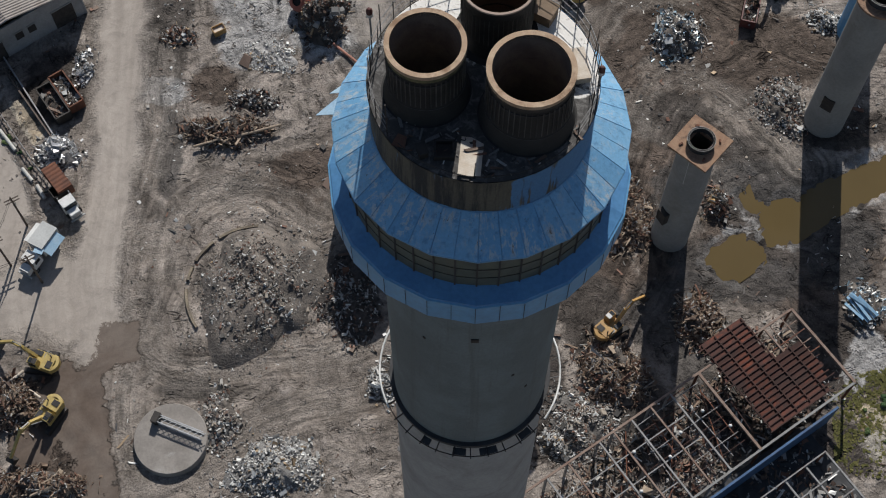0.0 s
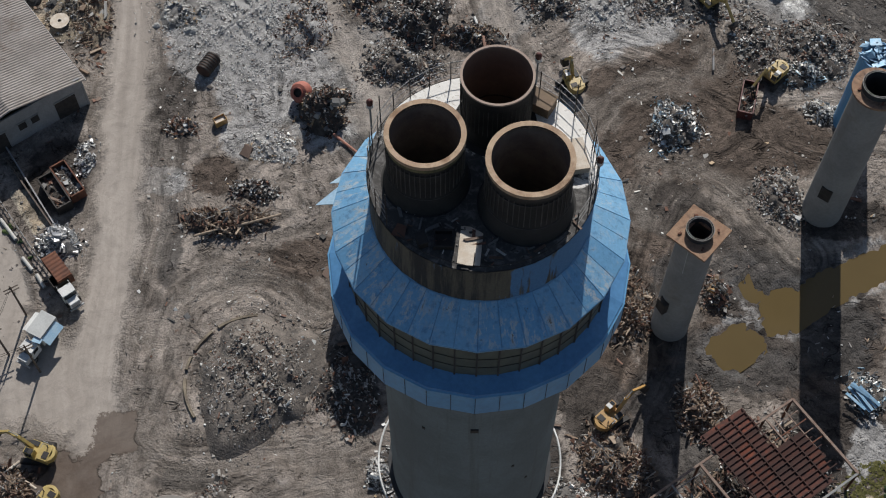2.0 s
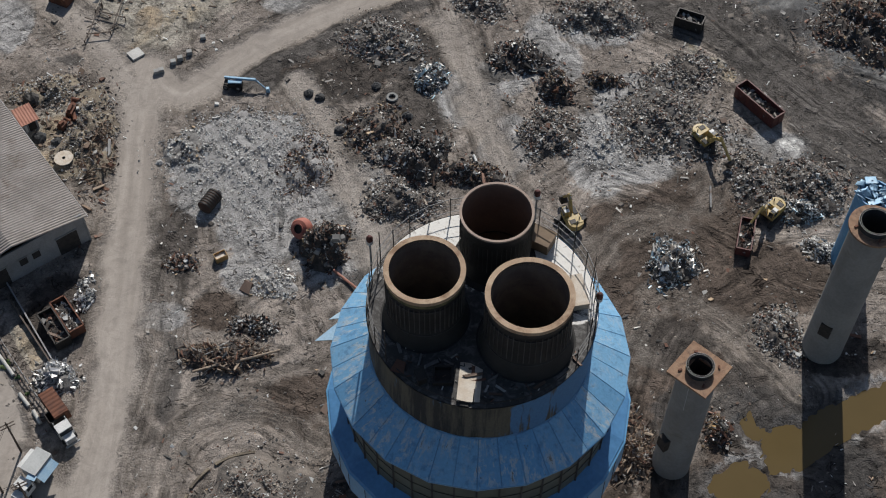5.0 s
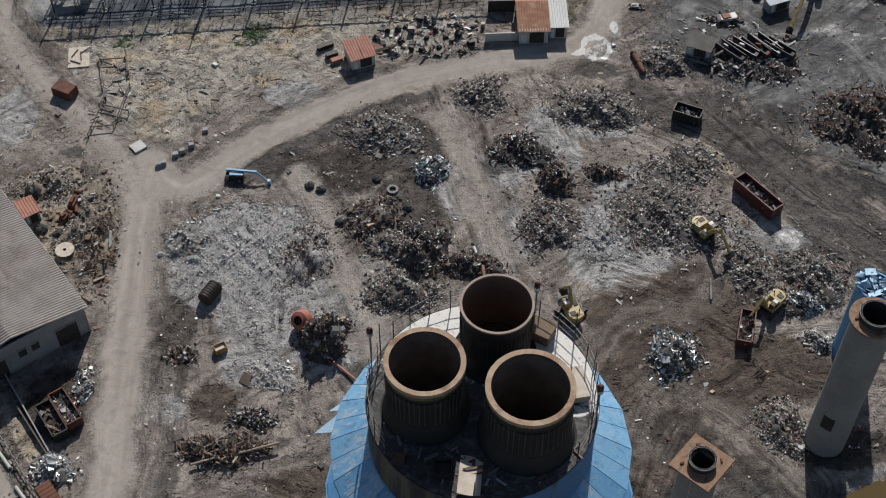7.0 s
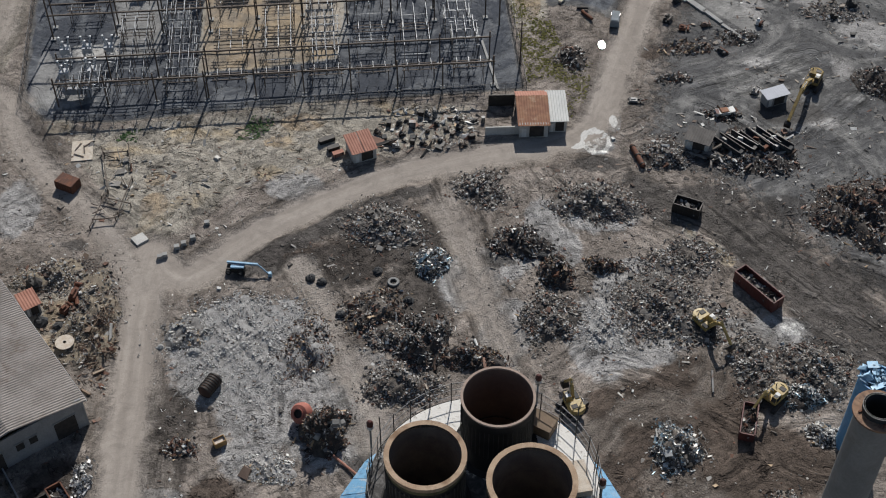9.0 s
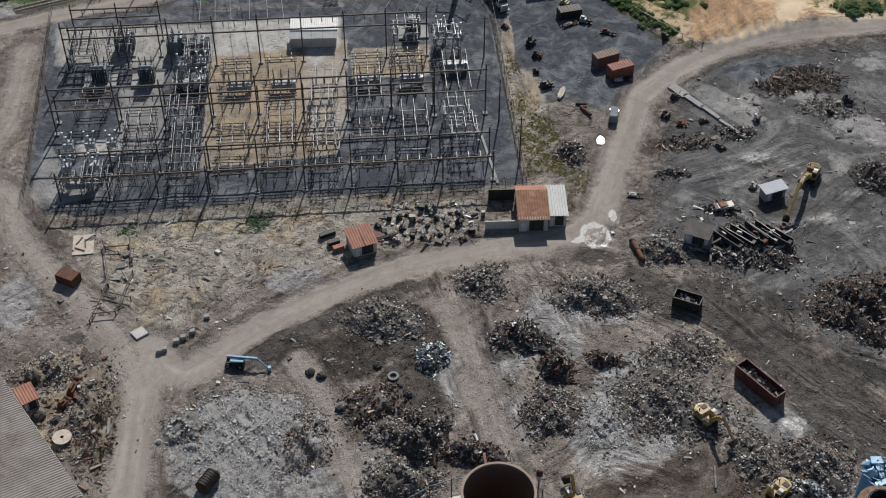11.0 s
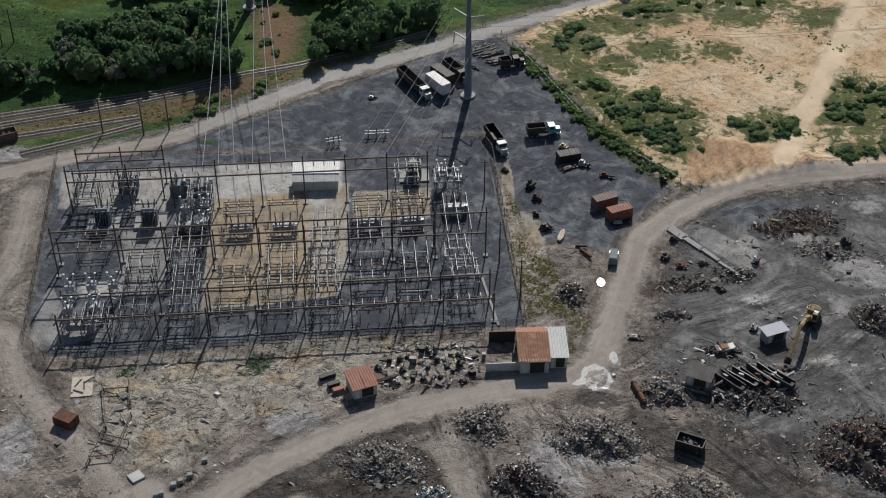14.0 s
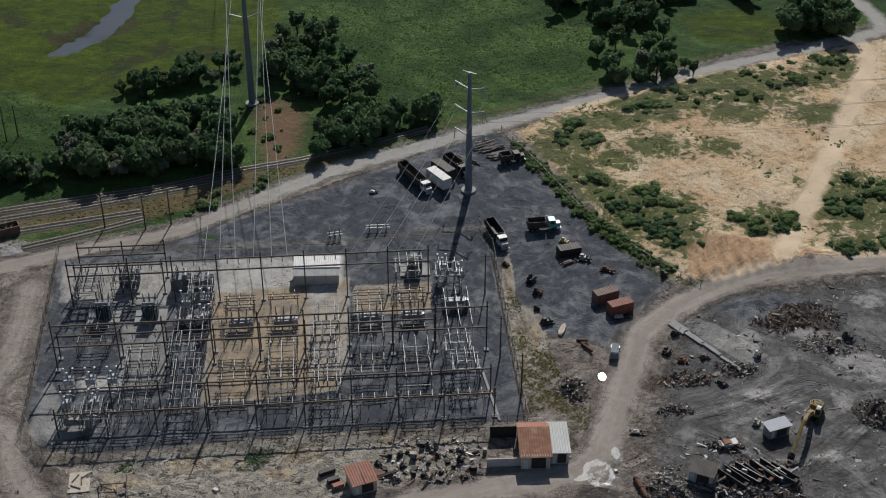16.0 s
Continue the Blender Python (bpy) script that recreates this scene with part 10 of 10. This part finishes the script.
slab2 = Shape().box(0, 0, 0.15, 2.4, 2.2, 0.4, 40).put("concrete_block", pale_wall)
slab2.location = (-54.8, 168.8, 0)
tagged(slab2, "pale square concrete block on sand", "block")
for q in ((-50.5, 164.3), (-47.8, 166.7), (-46.7, 167.6), (-45.2, 169.0), (-43.1, 172.7), (-49.7, 164.7)):
    b = Shape().box(0, 0, 0.4, 0.95, 0.8, 0.8, 15, taper=0.94).put("concrete_block", concrete_pale)
    b.location = (*q, 0)
    tagged(b, "pale concrete block beside the haul road", "block", "concrete blocks")
bits("verge_litter", [(-75.4, 197.6), (-58.2, 200.8), (-25.2, 205.0), (-24.0, 187.2), (-46.8, 172.4), (-55.3, 166.7), (-66.2, 182.6)], 420, 0.15, 0.8, scrap_wood, 94, "timber scraps strewn on the sandy verge", 0.7)
bits("verge_pale_litter", [(-75.4, 197.6), (-58.2, 200.8), (-31.4, 198.4), (-42.5, 179.7), (-55.3, 166.7), (-66.2, 182.6)], 130, 0.2, 1.2, scrap_pale, 95, "pale scraps strewn on the sandy verge", 0.4)
bits("barn_litter", [(-76.7, 162.6), (-63.1, 165.4), (-57.1, 153.4), (-54.5, 131.7), (-58.6, 134.0), (-70.3, 150.9)], 800, 0.2, 1.3, scrap_wood, 96, "timber and scrap strewn beside the barn", 0.5)

# long beams and pipes on heaps
for i, (q, z, r, m, lab) in enumerate([((-28.4, 105.6, 16, 7.9), 1.6, 0.22, scrap_wood, "long grey timber beam on a heap"), ((-33.7, 104.4, 18, 8.4), 1.3, 0.2, scrap_wood, "long grey timber beam on a heap"), ((-34.3, 104.5, -28, 5.1), 1.5, 0.18, scrap_wood, "long grey timber beam on a heap"), ((-21.4, 81.3, -13, 3.1), 1.4, 0.2, white_paint, "white pipe on the rubble heap"), ((5.8, 143.9, -74, 3.3), 0.3, 0.25, white_paint, "white pipe lying on the dirt"), ((-15.0, 119.8, -43, 6.2), 0.6, 0.25, salmon_roof, "pink and blue steel strip on the dirt"), ((-63.7, 155.4, -77, 5.3), 0.6, 0.4, rust_steel, "rusty pipe beside the barn"), ((-60.1, 65.9, 42, 3.8), 0.8, 0.25, plywood, "long pale beam by the excavators"), ((-56.9, 63.9, -35, 2.6), 0.8, 0.2, plywood, "long pale beam by the excavators"), ((51.6, 192.4, -92, 7.1), 0.4, 0.2, plywood, "tan pipe on the dirt"), ((44.4, 136.6, -96, 4.7), 0.3, 0.2, grey_steel, "grey beam on the dirt"), ((30.7, 234.1, -57, 3.6), 0.4, 0.35, rust_steel, "rusty pipe by the road"), ((29.9, 236.6, -9, 2.5), 0.4, 0.3, dark_steel, "dark pipe by the road")]):
    o = Shape().tube((-q[3] / 2, 0, 0), (q[3] / 2, 0, 0.2), r, r * 0.9, 8).put("beam", m)
    o.matrix_world = pose(q[0], q[1], max(z * 0.6, r), 0, 0, q[2])
    tagged(o, lab, "beam")
for i, q in enumerate([(58.8, 75.9, -56, 4.6), (59.6, 76.5, -53, 4.8), (58.2, 75.5, -46, 3.4), (59.2, 76.0, -58, 4.4), (60.2, 76.2, -50, 3.8), (58.9, 77.0, -38, 3.0)]):
    o = Shape().box(0, 0, 0, q[3], 0.42, 0.1, 0, 5 * i - 10, 3).put("blue_sheet", blue_steel)
    o.matrix_world = pose(q[0], q[1], 1.5 + 0.12 * i, 0, 0, q[2])
    tagged(o, "long pale blue sheet metal panel on a heap", "sheet metal", "blue sheets")
rust_plate = Shape().box(0, 0, 0, 1.9, 1.2, 0.14, 25, 8, 6).put("rusty_plate", rust_steel)
rust_plate.location = (-27.3, 82.9, 2.0)
tagged(rust_plate, "rusty plate on the rubble heap", "plate")
tyre = Shape().lathe([(0.6, 0), (1.0, 0), (1.08, 0.2), (1.0, 0.4), (0.6, 0.4)], 24, closed=True).put("tyre", concrete_grey, None, "", True)
tyre.location = (-8.7, 158.5, 0)
tagged(tyre, "large grey ring lying on the dirt", "ring")
for q, lab in (((-23.3, 159.4), "black lump of iron on the dirt"), ((-21.3, 158.5), "black lump of iron on the dirt"), ((-11.6, 161.1), "black lump of iron on the dirt"), ((-17.6, 151.1), "black steel drum on the dirt"), ((-6.0, 154.3), "dark machine base among scrap"), ((17.8, 164.7), "dark steel box on a heap")):
    lump(*q, 0.95, soot_steel, lab, int(abs(q[0]) * 10))

# the dried puddle by the workshop and the wet patch in the sun
water("puddle", 33.1, 224.3, 0.7, 1.2, 0.2, mirror_water, "small clear puddle shining in the sun")

# fence line, poles and litter on the west side
west = thing("west_fence", 0, 0, 0, 0, "old fence of posts and pale pipes beside the lot", "fence")
for q in [(-65.2, 105.4, -54, 11.7), (-59.2, 97.6, -48, 7.7)]:
    for z in (0.6, 1.2):
        o = Shape().tube((-q[3] / 2, 0, z), (q[3] / 2, 0, z), 0.1, n=6).put("rail", grey_steel, west)
        o.matrix_local = pose(q[0], q[1], 0, 0, 0, q[2])
    for k in range(7):
        u = (k / 6 - 0.5) * q[3]
        o = Shape().tube((u, 0, 0), (u, 0, 1.5), 0.08, n=6).put("fence_post", sub_brown, west)
        o.matrix_local = pose(q[0], q[1], 0, 0, 0, q[2])
for q in [(-66.2, 104.6, -51, 4.6), (-62.4, 98.6, -50, 2.8), (-60.0, 95.7, -56, 2.6)]:
    o = Shape().tube((-q[3] / 2, 0, 0.3), (q[3] / 2, 0, 0.3), 0.28, n=10).put("white_pipe", pale_wall)
    o.matrix_world = pose(q[0], q[1], 0, 0, 0, q[2])
    tagged(o, "pale pipe lying in the weeds", "pipe")
wall_lot = Shape().bar((-68.3, 117.0, 0.7), (-59.2, 104.6, 0.35), 0.25, 0.7).put("yard_wall", sub_brown)
tagged(wall_lot, "low dark wall beside the skips", "wall", kind="structure")
for x, y in ((-58.0, 81.0), (-62.9, 83.7), (-61.4, 90.2)):
    p = thing("utility_pole", x, y, 0, 30, "dark wooden utility pole beside the lot", "pole", "utility poles")
    Shape().tube((0, 0, 0), (0, 0, 9.0), 0.18, 0.12, 8).put("pole", sub_brown, p)
    for z in (8.4, 7.6):
        Shape().bar((-1.1, 0, z), (1.1, 0, z), 0.14).put("cross_arm", sub_brown, p)
for dz in (0.0, 0.5):
    wire((-58.0, 81.0, 8.4 + dz), (-73.1, 75.8, 8.4 + dz), 1.0, 0.03, "thin dark line over the lot", dark_steel)
    wire((-61.4, 90.2, 8.4 + dz), (-62.9, 83.7, 8.4 + dz), 0.4, 0.03, "thin dark line over the lot", dark_steel)
    wire((-62.9, 83.7, 8.4 + dz), (-73.7, 79.3, 8.4 + dz), 0.8, 0.03, "thin dark line over the lot", dark_steel)
# fallen fence along the field
t = thing("field_fence", 0, 0, 0, 0, "leaning pale rail fence along the sandy field", "fence")
for q in [(20.7, 322.5, -66, 24.5), (30.0, 301.1, -67, 22.1), (52.0, 265.5, -49, 21.1)]:
    o = Shape().bar((-q[3] / 2, 0, 1.0), (q[3] / 2, 0, 1.0), 0.09).put("rail", grey_steel, t)
    o.matrix_local = pose(q[0], q[1], 0, 0, 0, q[2])
    for k in range(8):
        u = (k / 7 - 0.5) * q[3]
        o = Shape().bar((u, 0, 0), (u, 0, 1.1), 0.12).put("fence_post", sub_brown, t)
        o.matrix_local = pose(q[0], q[1], 0, 0, 0, q[2])

# odd pieces in the heap beside the barn, and pale boulders in the ash
for i, (q, r, m, lab) in enumerate([((-71.5, 157.9), 1.7, dark_steel, "crushed dark steel tank beside the barn"), ((-65.6, 148.4), 1.0, soot_steel, "black iron lump beside the barn"), ((-61.5, 147.3), 1.1, soot_steel, "black iron lump beside the barn"), ((-68.7, 149.3), 1.3, soot_steel, "black iron lump beside the barn")]):
    lump(*q, r, m, lab, 500 + i)
spool = thing("cable_drum", -63.6, 144.3, 0, 0, "tan wooden cable drum lying beside the barn", "cable drum")
Shape().lathe([(0.0, 0.0), (1.6, 0.0), (1.6, 0.15), (0.0, 0.15)], 24).put("flange", plywood, spool)
Shape().lathe([(0.9, 0.15), (0.9, 0.9)], 20).put("core", plywood, spool, "", True)
Shape().lathe([(0.3, 0.9), (1.6, 0.9), (1.6, 1.05), (0.3, 1.05)], 24, closed=True).put("flange", plywood, spool)
machine_part(-63.8, 155.9, 80, 5.2, 1.8, 1.8, rust_steel, "rusty brown stripped machine beside the barn", 520)
machine_part(-64.8, 152.2, 60, 3.0, 1.8, 1.4, rust_steel, "rusty brown stripped machine beside the barn", 521)
machine_part(-12.6, 174.2, 30, 3.6, 2.6, 2.0, dark_steel, "dark stripped machine among scrap heaps", 522)
rng = np.random.default_rng(530)
for i in range(22):
    x, y = (-42.8, 145.3)
    lump(float(x + rng.normal(0, 2.0)), float(y + rng.normal(0, 1.5)), float(rng.uniform(0.3, 0.85)), concrete_pale, "pale boulder of concrete in the ash heap", 540 + i, "boulder")
